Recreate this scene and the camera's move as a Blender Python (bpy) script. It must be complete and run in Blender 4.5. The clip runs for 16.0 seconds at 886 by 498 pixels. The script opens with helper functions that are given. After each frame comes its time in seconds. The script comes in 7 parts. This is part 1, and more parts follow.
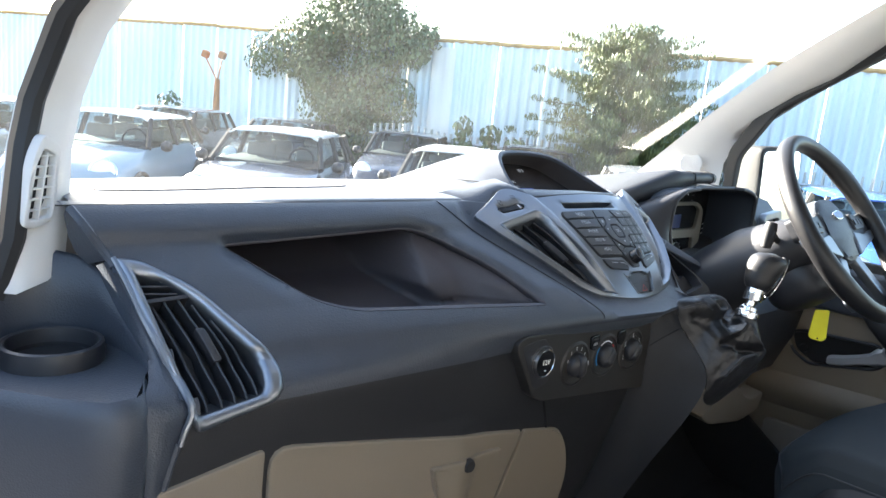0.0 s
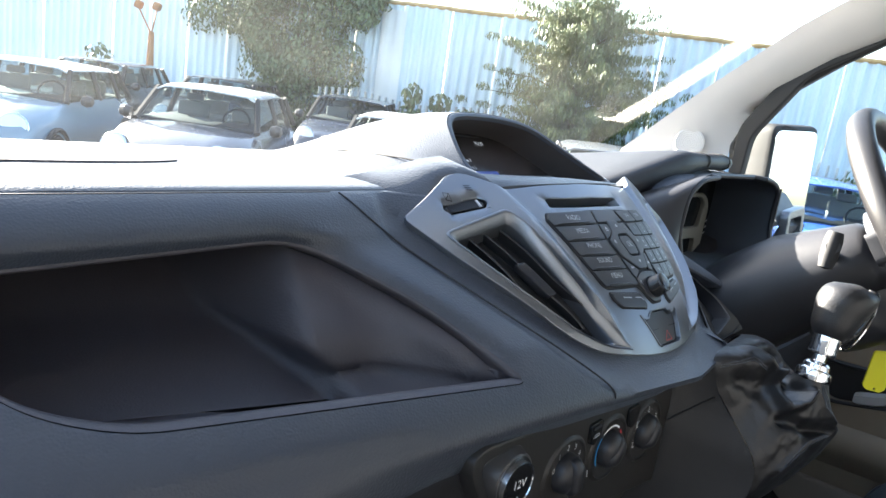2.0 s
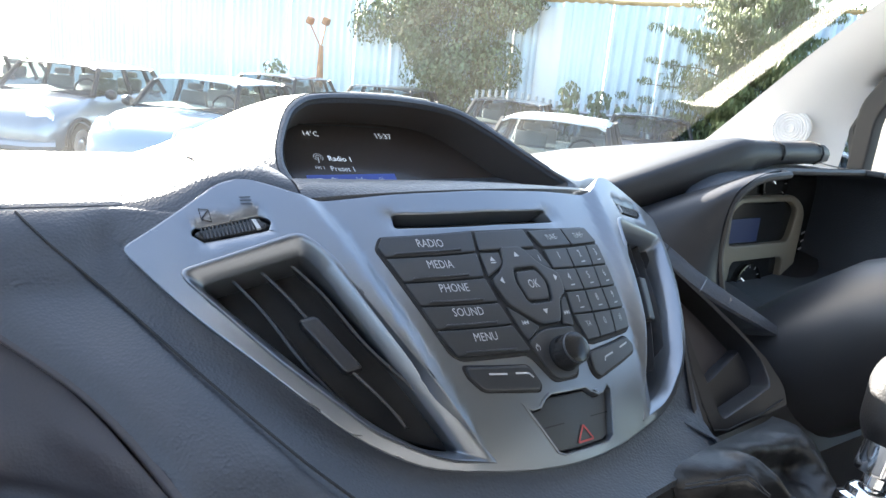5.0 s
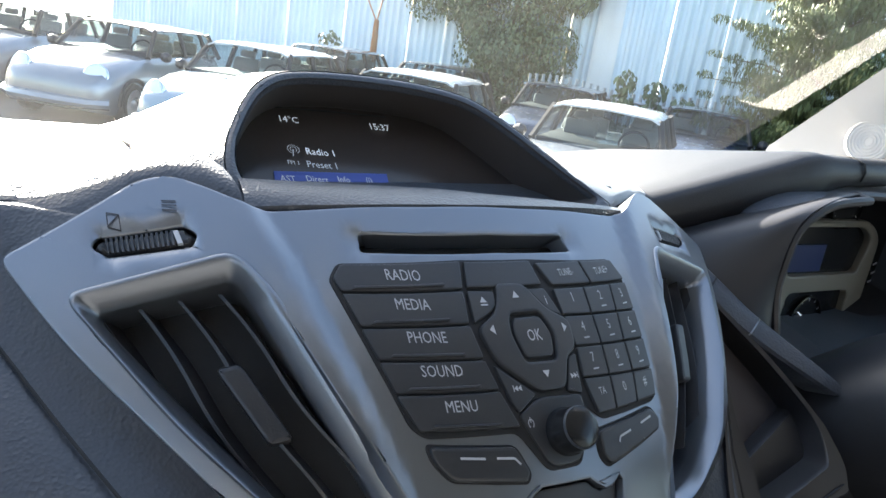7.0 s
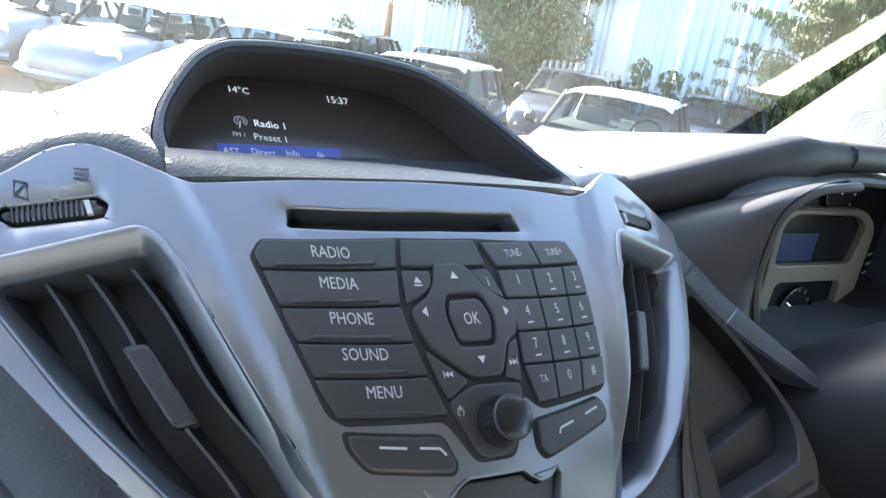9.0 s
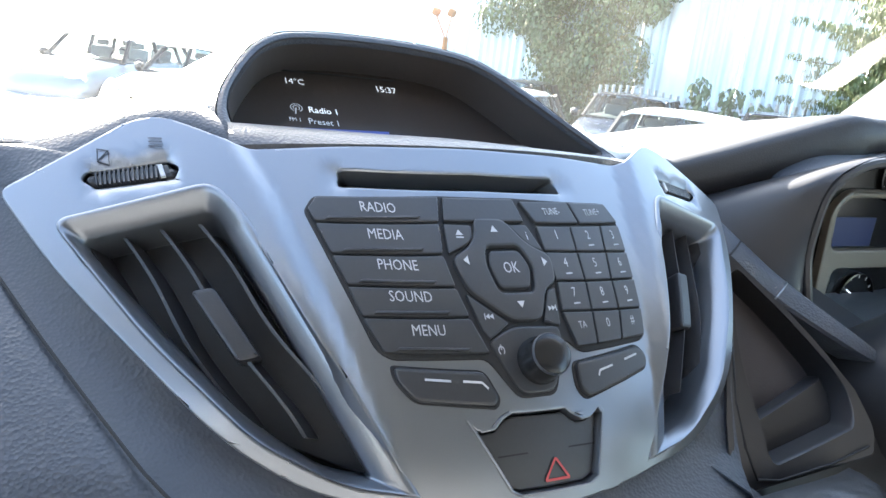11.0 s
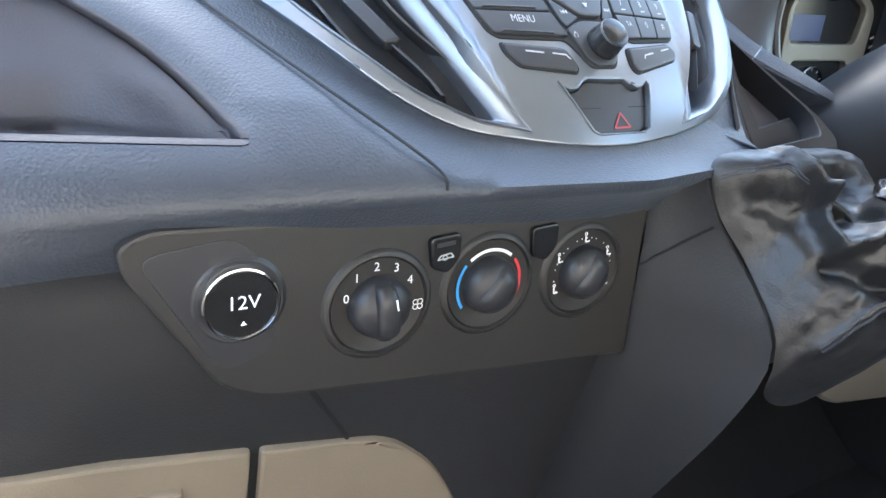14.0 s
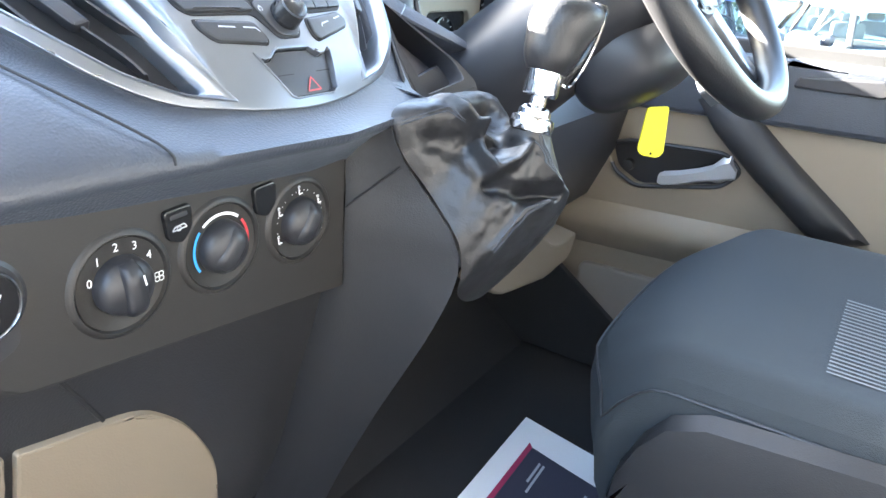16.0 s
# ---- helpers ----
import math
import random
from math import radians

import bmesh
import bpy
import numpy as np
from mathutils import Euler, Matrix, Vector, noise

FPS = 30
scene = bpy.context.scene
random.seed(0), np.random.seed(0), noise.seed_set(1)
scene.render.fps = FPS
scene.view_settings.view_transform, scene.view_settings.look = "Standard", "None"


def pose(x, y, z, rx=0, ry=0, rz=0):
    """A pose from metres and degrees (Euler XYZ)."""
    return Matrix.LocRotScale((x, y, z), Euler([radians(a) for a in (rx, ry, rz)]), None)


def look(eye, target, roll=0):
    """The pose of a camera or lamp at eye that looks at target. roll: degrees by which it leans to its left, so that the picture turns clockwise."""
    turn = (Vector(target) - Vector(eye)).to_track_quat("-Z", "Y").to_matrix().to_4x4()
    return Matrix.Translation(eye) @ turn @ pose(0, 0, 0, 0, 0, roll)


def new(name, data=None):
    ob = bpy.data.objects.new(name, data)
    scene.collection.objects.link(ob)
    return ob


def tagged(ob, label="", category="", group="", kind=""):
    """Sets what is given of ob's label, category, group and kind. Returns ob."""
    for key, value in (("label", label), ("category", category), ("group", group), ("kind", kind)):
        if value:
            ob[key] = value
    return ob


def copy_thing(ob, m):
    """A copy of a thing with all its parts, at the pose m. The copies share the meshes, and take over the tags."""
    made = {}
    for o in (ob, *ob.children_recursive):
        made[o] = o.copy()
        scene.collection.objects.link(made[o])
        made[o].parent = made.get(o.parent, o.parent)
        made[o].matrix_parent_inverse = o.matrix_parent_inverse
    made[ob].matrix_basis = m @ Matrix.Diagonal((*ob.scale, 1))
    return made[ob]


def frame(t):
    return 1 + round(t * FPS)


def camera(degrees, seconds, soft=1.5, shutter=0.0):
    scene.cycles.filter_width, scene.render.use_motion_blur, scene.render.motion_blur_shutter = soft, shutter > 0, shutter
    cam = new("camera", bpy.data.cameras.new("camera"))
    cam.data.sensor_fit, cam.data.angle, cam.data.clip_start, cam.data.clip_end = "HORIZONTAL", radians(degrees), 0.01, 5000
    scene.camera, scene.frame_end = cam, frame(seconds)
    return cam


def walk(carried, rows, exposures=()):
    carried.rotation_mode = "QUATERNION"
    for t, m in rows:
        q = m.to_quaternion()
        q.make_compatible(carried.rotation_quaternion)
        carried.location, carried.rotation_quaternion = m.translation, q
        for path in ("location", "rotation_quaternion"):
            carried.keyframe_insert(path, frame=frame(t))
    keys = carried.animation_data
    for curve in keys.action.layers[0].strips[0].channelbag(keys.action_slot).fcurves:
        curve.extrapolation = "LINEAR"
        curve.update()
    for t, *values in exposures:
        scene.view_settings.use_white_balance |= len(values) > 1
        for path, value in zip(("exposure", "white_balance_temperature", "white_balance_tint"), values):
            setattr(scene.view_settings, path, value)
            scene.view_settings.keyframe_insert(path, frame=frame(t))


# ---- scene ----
from mathutils import noise
from mathutils.bvhtree import BVHTree

cam = camera(63.4, 16.0)
PATH = [
    (0, (-1.045, -0.703, 1.615), (0.325, 0.706, 1.243), 6.0),
    (0.5, (-0.935, -0.598, 1.604), (0.427, 0.818, 1.228), 6.0),
    (1, (-0.848, -0.49, 1.599), (0.564, 0.875, 1.219), 6.2),
    (1.5, (-0.785, -0.432, 1.585), (0.682, 0.869, 1.194), 7.4),
    (2, (-0.707, -0.399, 1.585), (0.763, 0.886, 1.15), 8.5),
    (2.5, (-0.626, -0.397, 1.586), (0.78, 0.945, 1.119), 7.9),
    (3, (-0.555, -0.407, 1.582), (0.771, 1.009, 1.094), 7.1),
    (3.5, (-0.499, -0.411, 1.591), (0.765, 1.055, 1.089), 6.0),
    (4, (-0.44, -0.412, 1.592), (0.778, 1.095, 1.094), 5.3),
    (4.5, (-0.376, -0.41, 1.588), (0.777, 1.151, 1.105), 4.8),
    (7, (-0.235, -0.321, 1.593), (0.777, 1.314, 1.043), 8.8),
    (7.5, (-0.22, -0.318, 1.597), (0.785, 1.309, 1.011), 9.5),
    (8, (-0.202, -0.317, 1.593), (0.807, 1.298, 0.982), 10.0),
    (10.5, (-0.185, -0.349, 1.574), (0.682, 1.37, 1.032), 7.3),
    (11, (-0.191, -0.36, 1.558), (0.642, 1.378, 1.025), 6.6),
    (11.5, (-0.215, -0.371, 1.53), (0.637, 1.363, 1.013), 6.0),
    (12, (-0.235, -0.39, 1.49), (0.587, 1.362, 0.981), 4.6),
    (12.5, (-0.266, -0.409, 1.474), (0.545, 1.334, 0.925), 3.9),
    (13, (-0.288, -0.427, 1.463), (0.531, 1.297, 0.865), 3.8),
    (13.5, (-0.316, -0.445, 1.459), (0.568, 1.228, 0.813), 4.2),
    (14, (-0.334, -0.459, 1.45), (0.62, 1.145, 0.732), 4.0),
    (14.5, (-0.337, -0.479, 1.462), (0.815, 0.964, 0.693), 4.8),
    (15, (-0.366, -0.487, 1.468), (0.945, 0.808, 0.691), 5.2),
    (15.5, (-0.383, -0.484, 1.471), (1.054, 0.664, 0.685), 5.3),
    (16, (-0.4, -0.48, 1.471), (1.171, 0.478, 0.687), 4.7),
]
# ---------------------------------------------------------------- light
EXPO = [(0.0, 4.2), (0.5, 4.2), (1.2, 3.95), (2.0, 4.1), (3.0, 4.22), (4.7, 4.35), (7.0, 3.8), (8.2, 4.2), (10.5, 4.75), (11.5, 4.8), (12.0, 4.65), (13.0, 4.5), (14.0, 5.7), (15.0, 6.3), (16.0, 6.3)]
walk(cam, [(t, look(eye, target, roll)) for t, eye, target, roll in PATH], EXPO)

SUN_AZ, SUN_EL = 8.0, 19.0          # degrees to the left of straight ahead, and up
world = bpy.data.worlds.new("sky")
scene.world = world
world.use_nodes = True
wn, wl = world.node_tree.nodes, world.node_tree.links
sky = wn.new("ShaderNodeTexSky")
sky.sky_type = "NISHITA"
sky.sun_disc = False
sky.sun_elevation = radians(SUN_EL)
sky.sun_rotation = radians(-SUN_AZ)
sky.air_density, sky.dust_density, sky.ozone_density = 1.0, 2.0, 1.0
wl.new(sky.outputs["Color"], wn["Background"].inputs["Color"])
wn["Background"].inputs["Strength"].default_value = 0.055
sun = new("sun", bpy.data.lights.new("sun", "SUN"))
sun.data.energy, sun.data.angle, sun.data.color = 5.0, radians(0.5), (1.0, 0.94, 0.84)
sdir = Vector((-math.sin(radians(SUN_AZ)) * math.cos(radians(SUN_EL)), math.cos(radians(SUN_AZ)) * math.cos(radians(SUN_EL)), math.sin(radians(SUN_EL))))
sun.matrix_world = look(sdir * 40, (0, 0, 0))


# ---------------------------------------------------------------- materials
def mat(name, color, rough=0.5, metal=0.0, grain=0.0, grain_scale=400.0, vary=0.12, vary_scale=6.0, spec=0.5, coat=0.0, tint=None, streak=None, emit=0.0, sheen=0.0):
    """A surface with colour variation at two scales and a fine relief."""
    m = bpy.data.materials.new(name)
    m.use_nodes = True
    nt = m.node_tree
    n, l = nt.nodes, nt.links
    b = n["Principled BSDF"]
    b.inputs["Roughness"].default_value = rough
    b.inputs["Metallic"].default_value = metal
    b.inputs["Specular IOR Level"].default_value = spec
    b.inputs["Coat Weight"].default_value = coat
    b.inputs["Coat Roughness"].default_value = 0.08
    b.inputs["Sheen Weight"].default_value = sheen
    b.inputs["Sheen Roughness"].default_value = 0.45
    b.inputs["Sheen Tint"].default_value = (0.75, 0.85, 1.0, 1)
    co = n.new("ShaderNodeTexCoord")
    mp = n.new("ShaderNodeMapping")
    if streak:
        mp.inputs["Scale"].default_value = streak
    l.new(co.outputs["Object"], mp.inputs["Vector"])
    big = n.new("ShaderNodeTexNoise")
    big.inputs["Scale"].default_value, big.inputs["Detail"].default_value = vary_scale, 5
    l.new(mp.outputs["Vector"], big.inputs["Vector"])
    fine = n.new("ShaderNodeTexNoise")
    fine.inputs["Scale"].default_value, fine.inputs["Detail"].default_value = grain_scale, 2
    l.new(mp.outputs["Vector"], fine.inputs["Vector"])
    add = n.new("ShaderNodeMath")
    add.operation = "ADD"
    l.new(big.outputs["Fac"], add.inputs[0])
    half = n.new("ShaderNodeMath")
    half.operation = "MULTIPLY"
    half.inputs[1].default_value = 0.35
    l.new(fine.outputs["Fac"], half.inputs[0])
    l.new(half.outputs[0], add.inputs[1])
    ramp = n.new("ShaderNodeMapRange")
    ramp.inputs["From Min"].default_value, ramp.inputs["From Max"].default_value = 0.35, 1.0
    l.new(add.outputs[0], ramp.inputs["Value"])
    mix = n.new("ShaderNodeMix")
    mix.data_type = "RGBA"
    dark = tuple(c * (1 - vary) for c in color)
    light = tint or tuple(min(1.0, c * (1 + vary)) for c in color)
    mix.inputs["A"].default_value = (*dark, 1)
    mix.inputs["B"].default_value = (*light, 1)
    l.new(ramp.outputs["Result"], mix.inputs["Factor"])
    l.new(mix.outputs["Result"], b.inputs["Base Color"])
    rr = n.new("ShaderNodeMapRange")
    rr.inputs["To Min"].default_value, rr.inputs["To Max"].default_value = max(0.03, rough - (0.08 if metal < 0.5 else 0.015)), min(1.0, rough + (0.08 if metal < 0.5 else 0.015))
    l.new(big.outputs["Fac"], rr.inputs["Value"])
    l.new(rr.outputs["Result"], b.inputs["Roughness"])
    if grain:
        vor = n.new("ShaderNodeTexVoronoi")
        vor.inputs["Scale"].default_value = grain_scale
        l.new(co.outputs["Object"], vor.inputs["Vector"])
        bump = n.new("ShaderNodeBump")
        bump.inputs["Strength"].default_value, bump.inputs["Distance"].default_value = grain, 0.0004
        l.new(vor.outputs["Distance"], bump.inputs["Height"])
        l.new(bump.outputs["Normal"], b.inputs["Normal"])
    if emit:
        b.inputs["Emission Color"].default_value = (*color, 1)
        b.inputs["Emission Strength"].default_value = emit
    return m


def glass_mat(name, tint=(1, 1, 1), gloss=0.9, dust=0.0):
    """A thin clear pane: it lets light straight through and mirrors more at a grazing look."""
    m = bpy.data.materials.new(name)
    m.use_nodes = True
    n, l = m.node_tree.nodes, m.node_tree.links
    n.remove(n["Principled BSDF"])
    tr, gl, mx, lw = n.new("ShaderNodeBsdfTransparent"), n.new("ShaderNodeBsdfGlossy"), n.new("ShaderNodeMixShader"), n.new("ShaderNodeLayerWeight")
    tr.inputs["Color"].default_value = (*tint, 1)
    gl.inputs["Roughness"].default_value = 0.0
    gl.inputs["Color"].default_value = (gloss, gloss, gloss, 1)
    pw, ml = n.new("ShaderNodeMath"), n.new("ShaderNodeMath")
    pw.operation, ml.operation = "POWER", "MULTIPLY_ADD"
    pw.inputs[1].default_value = 5.0
    ml.inputs[1].default_value, ml.inputs[2].default_value = 0.55, 0.04
    l.new(lw.outputs["Facing"], pw.inputs[0])
    l.new(pw.outputs[0], ml.inputs[0])
    l.new(ml.outputs[0], mx.inputs[0])
    l.new(tr.outputs[0], mx.inputs[1])
    l.new(gl.outputs[0], mx.inputs[2])
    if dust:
        # a few dried specks; a thin uneven dust film, added for haze, sunlit from behind
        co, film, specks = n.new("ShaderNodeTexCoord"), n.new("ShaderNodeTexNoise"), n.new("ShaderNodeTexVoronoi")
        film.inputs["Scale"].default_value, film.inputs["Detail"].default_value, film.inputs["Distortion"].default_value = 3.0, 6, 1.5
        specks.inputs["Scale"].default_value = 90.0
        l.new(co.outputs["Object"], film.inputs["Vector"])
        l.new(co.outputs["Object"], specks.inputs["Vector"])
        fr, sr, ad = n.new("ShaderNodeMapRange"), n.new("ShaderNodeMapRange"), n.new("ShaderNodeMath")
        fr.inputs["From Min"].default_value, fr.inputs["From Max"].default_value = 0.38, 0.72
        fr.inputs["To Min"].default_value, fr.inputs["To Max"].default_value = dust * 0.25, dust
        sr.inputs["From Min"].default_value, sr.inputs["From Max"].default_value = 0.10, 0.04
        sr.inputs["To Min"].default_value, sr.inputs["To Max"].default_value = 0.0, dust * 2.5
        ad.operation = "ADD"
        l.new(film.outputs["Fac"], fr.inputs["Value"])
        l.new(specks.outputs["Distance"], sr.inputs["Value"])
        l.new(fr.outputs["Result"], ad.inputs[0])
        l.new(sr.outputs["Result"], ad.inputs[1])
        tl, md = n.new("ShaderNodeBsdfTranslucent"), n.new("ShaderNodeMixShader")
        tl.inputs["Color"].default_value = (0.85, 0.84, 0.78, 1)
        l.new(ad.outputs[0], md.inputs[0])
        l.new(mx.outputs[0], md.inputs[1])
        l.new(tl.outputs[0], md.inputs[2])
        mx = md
    l.new(mx.outputs[0], n["Material Output"].inputs["Surface"])
    return m


M_dash = mat("dash_grained_plastic", (0.031, 0.036, 0.047), 0.45, grain=0.75, grain_scale=500, vary=0.12, spec=0.6, sheen=0.10)
M_bin = mat("tray_lining", (0.046, 0.041, 0.047), 0.55, grain=0.3, grain_scale=500)
# darker than the pad; part of the shade low in the cab is in this colour
M_low = mat("dark_hard_plastic_shaded", (0.0155, 0.0155, 0.0172), 0.50, grain=0.4, grain_scale=680, vary=0.12)
M_dark = mat("dark_smooth_plastic", (0.022, 0.022, 0.025), 0.42, grain=0.12, grain_scale=900)
M_black = mat("black_gloss_plastic", (0.012, 0.012, 0.013), 0.22, vary=0.2)
# near-black for openings and joints; the dark of their depth is this colour
M_void = mat("near_black", (0.008, 0.008, 0.009), 0.7)
M_silver = mat("silver_paint", (0.215, 0.230, 0.255), 0.34, metal=0.85, grain_scale=1500, vary=0.05)
M_chrome = mat("chrome", (0.85, 0.86, 0.88), 0.08, metal=1.0, vary=0.03)
M_beige = mat("beige_plastic", (0.195, 0.158, 0.115), 0.55, grain=0.25, grain_scale=600, vary=0.07)
M_lining = mat("pale_grey_trim", (0.62, 0.605, 0.58), 0.65, grain=0.15, grain_scale=700, vary=0.05)
M_rubber = mat("black_rubber", (0.016, 0.016, 0.017), 0.65, vary=0.2)
M_leather = mat("black_leather", (0.011, 0.011, 0.0125), 0.41, grain=0.3, grain_scale=600, vary=0.2, spec=0.55)
M_seat = mat("charcoal_cloth", (0.018, 0.0235, 0.028), 0.9, grain=0.7, grain_scale=900, vary=0.2)
M_mat = mat("black_floor_carpet", (0.012, 0.012, 0.013), 0.95, grain=0.6, grain_scale=500, vary=0.3)
M_print = mat("pale_print", (0.42, 0.43, 0.45), 0.6, vary=0.03)
M_paint = mat("white_print", (0.85, 0.86, 0.87), 0.6, vary=0.02)
M_heat = mat("heater_panel_plastic", (0.019, 0.0175, 0.0165), 0.5, grain=0.15, grain_scale=900)
M_glass = glass_mat("clear_glass", (0.93, 0.96, 0.95))
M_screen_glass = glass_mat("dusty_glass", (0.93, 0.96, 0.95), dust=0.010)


# ---------------------------------------------------------------- building helpers
def mesh_of(name, bm, material, smooth=True, sharp=35.0):
    me = bpy.data.meshes.new(name)
    bmesh.ops.recalc_face_normals(bm, faces=bm.faces[:])
    if smooth:
        for f in bm.faces:
            f.smooth = True
        for e in bm.edges:
            if len(e.link_faces) == 2 and e.calc_face_angle(0.0) > radians(sharp):
                e.smooth = False
    bm.to_mesh(me)
    bm.free()
    me.materials.append(material)
    if smooth and "out" in me.attributes:
        true_normals(me)
    return me


def true_normals(me):
    """The tops of plates shade like the smooth face that they follow."""
    out, top = me.attributes["out"].data, me.attributes["top"].data
    normals = [tuple(c.vector) for c in me.corner_normals]
    for p in me.polygons:
        if top[p.index].value:
            for li in p.loop_indices:
                n = Vector(out[me.loops[li].vertex_index].vector)
                normals[li] = tuple(n if n.dot(p.normal) > 0 else -n)
    me.normals_split_custom_set(normals)
    me.attributes.remove(me.attributes["out"])
    me.attributes.remove(me.attributes["top"])


def part(name, bm, material, parent=None, label="", smooth=True, sharp=35.0):
    ob = new(name, mesh_of(name, bm, material, smooth, sharp))
    if parent:
        ob.parent = parent
    if label:
        tagged(ob, label)
    return ob


def thing(name, label, category, group="", kind=""):
    return tagged(new(name), label, category, group, kind)


def grid(rows, thick=0.0, closed=False, caps=False):
    """A sheet through rows of points; thick gives it a back side."""
    bm = bmesh.new()
    vs = [[bm.verts.new(p) for p in r] for r in rows]
    m = len(rows[0])
    for a, b in zip(vs, vs[1:]):
        for j in range(m if closed else m - 1):
            k = (j + 1) % m
            bm.faces.new((a[j], a[k], b[k], b[j]))
    if caps:
        bm.faces.new(vs[0])
        bm.faces.new(vs[-1])
    bmesh.ops.recalc_face_normals(bm, faces=bm.faces[:])
    if thick:
        bmesh.ops.solidify(bm, geom=bm.faces[:], thickness=thick)
    return bm


def box(x0, x1, y0, y1, z0, z1, bevel=0.0, seg=2, bm=None):
    own = bm is None
    b2 = bmesh.new()
    bmesh.ops.create_cube(b2, size=1.0)
    for v in b2.verts:
        v.co = Vector(((x0 + x1) / 2 + v.co.x * (x1 - x0), (y0 + y1) / 2 + v.co.y * (y1 - y0), (z0 + z1) / 2 + v.co.z * (z1 - z0)))
    if bevel:
        bmesh.ops.bevel(b2, geom=b2.edges[:], offset=bevel, segments=seg, affect="EDGES", profile=0.5)
    if own:
        return b2
    join(bm, b2)
    return bm


def join(bm, other):
    me = bpy.data.meshes.new("tmp")
    other.to_mesh(me)
    other.free()
    bm.from_mesh(me)
    bpy.data.meshes.remove(me)
    return bm


def move(bm, m):
    bmesh.ops.transform(bm, matrix=m, verts=bm.verts[:])
    return bm


def rounded(pts, r, n=4):
    """A polygon with its corners rounded; r is one radius or one per corner."""
    out, k = [], len(pts)
    for i, p in enumerate(pts):
        rad = r[i] if isinstance(r, (list, tuple)) else r
        a, b, c = Vector(pts[i - 1]), Vector(p), Vector(pts[(i + 1) % k])
        u, v = (a - b), (c - b)
        lim = 0.45 * min(u.length, v.length)
        d = min(rad, lim)
        if d <= 1e-6:
            out.append(tuple(b))
            continue
        p0, p1 = b + u.normalized() * d, b + v.normalized() * d
        for s in range(n + 1):
            f = s / n
            q = (1 - f) ** 2 * p0 + 2 * f * (1 - f) * b + f * f * p1
            out.append(tuple(q))
    return out


def smooth_min(a, b, k):
    h = max(0.0, min(1.0, 0.5 + 0.5 * (b - a) / k))
    return b * (1 - h) + a * h - k * h * (1 - h)


def ease(v):
    v = max(0.0, min(1.0, v))
    return v * v * (3 - 2 * v)


def lerp_table(table, v):
    """Straight lines between (v, value) pairs."""
    if v <= table[0][0]:
        return table[0][1]
    for (a, fa), (b, fb) in zip(table, table[1:]):
        if v <= b:
            return fa + (fb - fa) * (v - a) / (b - a)
    return table[-1][1]


def curve_table(table, v):
    """A smooth curve through (v, value) pairs."""
    xs = [t[0] for t in table]
    ys = [t[1] for t in table]
    if v <= xs[0]:
        return ys[0]
    if v >= xs[-1]:
        return ys[-1]
    i = max(k for k in range(len(xs) - 1) if xs[k] <= v)
    def slope(j):
        if j == 0:
            return (ys[1] - ys[0]) / (xs[1] - xs[0])
        if j == len(xs) - 1:
            return (ys[-1] - ys[-2]) / (xs[-1] - xs[-2])
        return (ys[j + 1] - ys[j - 1]) / (xs[j + 1] - xs[j - 1])
    h = xs[i + 1] - xs[i]
    s = (v - xs[i]) / h
    return (ys[i] * (1 + 2 * s) * (1 - s) ** 2 + ys[i + 1] * s * s * (3 - 2 * s) + h * slope(i) * s * (1 - s) ** 2 + h * slope(i + 1) * s * s * (s - 1))


def tube(path, radius, seg=10, cap=True, flat=1.0):
    """A tube along a path of points; radius may be a list."""
    bm = bmesh.new()
    pts = [Vector(p) for p in path]
    rings = []
    up = Vector((0, 0, 1))
    for i, p in enumerate(pts):
        d = (pts[min(i + 1, len(pts) - 1)] - pts[max(i - 1, 0)]).normalized()
        side = d.cross(up)
        if side.length < 1e-3:
            side = d.cross(Vector((1, 0, 0)))
        side.normalize()
        nrm = side.cross(d).normalized()
        up = nrm
        r = radius[i] if isinstance(radius, (list, tuple)) else radius
        rings.append([bm.verts.new(p + (side * math.cos(2 * math.pi * k / seg) + nrm * flat * math.sin(2 * math.pi * k / seg)) * r) for k in range(seg)])
    for a, b in zip(rings, rings[1:]):
        for k in range(seg):
            bm.faces.new((a[k], a[(k + 1) % seg], b[(k + 1) % seg], b[k]))
    if cap:
        bm.faces.new(rings[0])
        bm.faces.new(rings[-1])
    return bm


def lathe(profile, seg=32):
    """Turned about z: (radius, height) pairs."""
    bm = bmesh.new()
    rings = []
    for r, h in profile:
        if r < 1e-6:
            rings.append([bm.verts.new((0, 0, h))])
        else:
            rings.append([bm.verts.new((r * math.cos(2 * math.pi * k / seg), r * math.sin(2 * math.pi * k / seg), h)) for k in range(seg)])
    for a, b in zip(rings, rings[1:]):
        for k in range(seg):
            j = (k + 1) % seg
            if len(a) == 1 and len(b) == 1:
                continue
            if len(a) == 1:
                bm.faces.new((a[0], b[j], b[k]))
            elif len(b) == 1:
                bm.faces.new((a[k], a[j], b[0]))
            else:
                bm.faces.new((a[k], a[j], b[j], b[k]))
    return bm


# ---------------------------------------------------------------- the dashboard's surfaces
def stack_y(x, z):
    """The centre stack leans back and bows towards the seats."""
    d = z - 1.47
    return -0.016 + 1.274 * d + 3.54 * d * d + 1.56 * x * x


def on_stack(x, z, h=0.0):
    """A point of the stack's face, h metres proud of it."""
    d = z - 1.47
    n = Vector((3.12 * x, -1.0, 1.274 + 7.08 * d)).normalized()
    return Vector((x, stack_y(x, z), z)) + n * (h - 0.004)


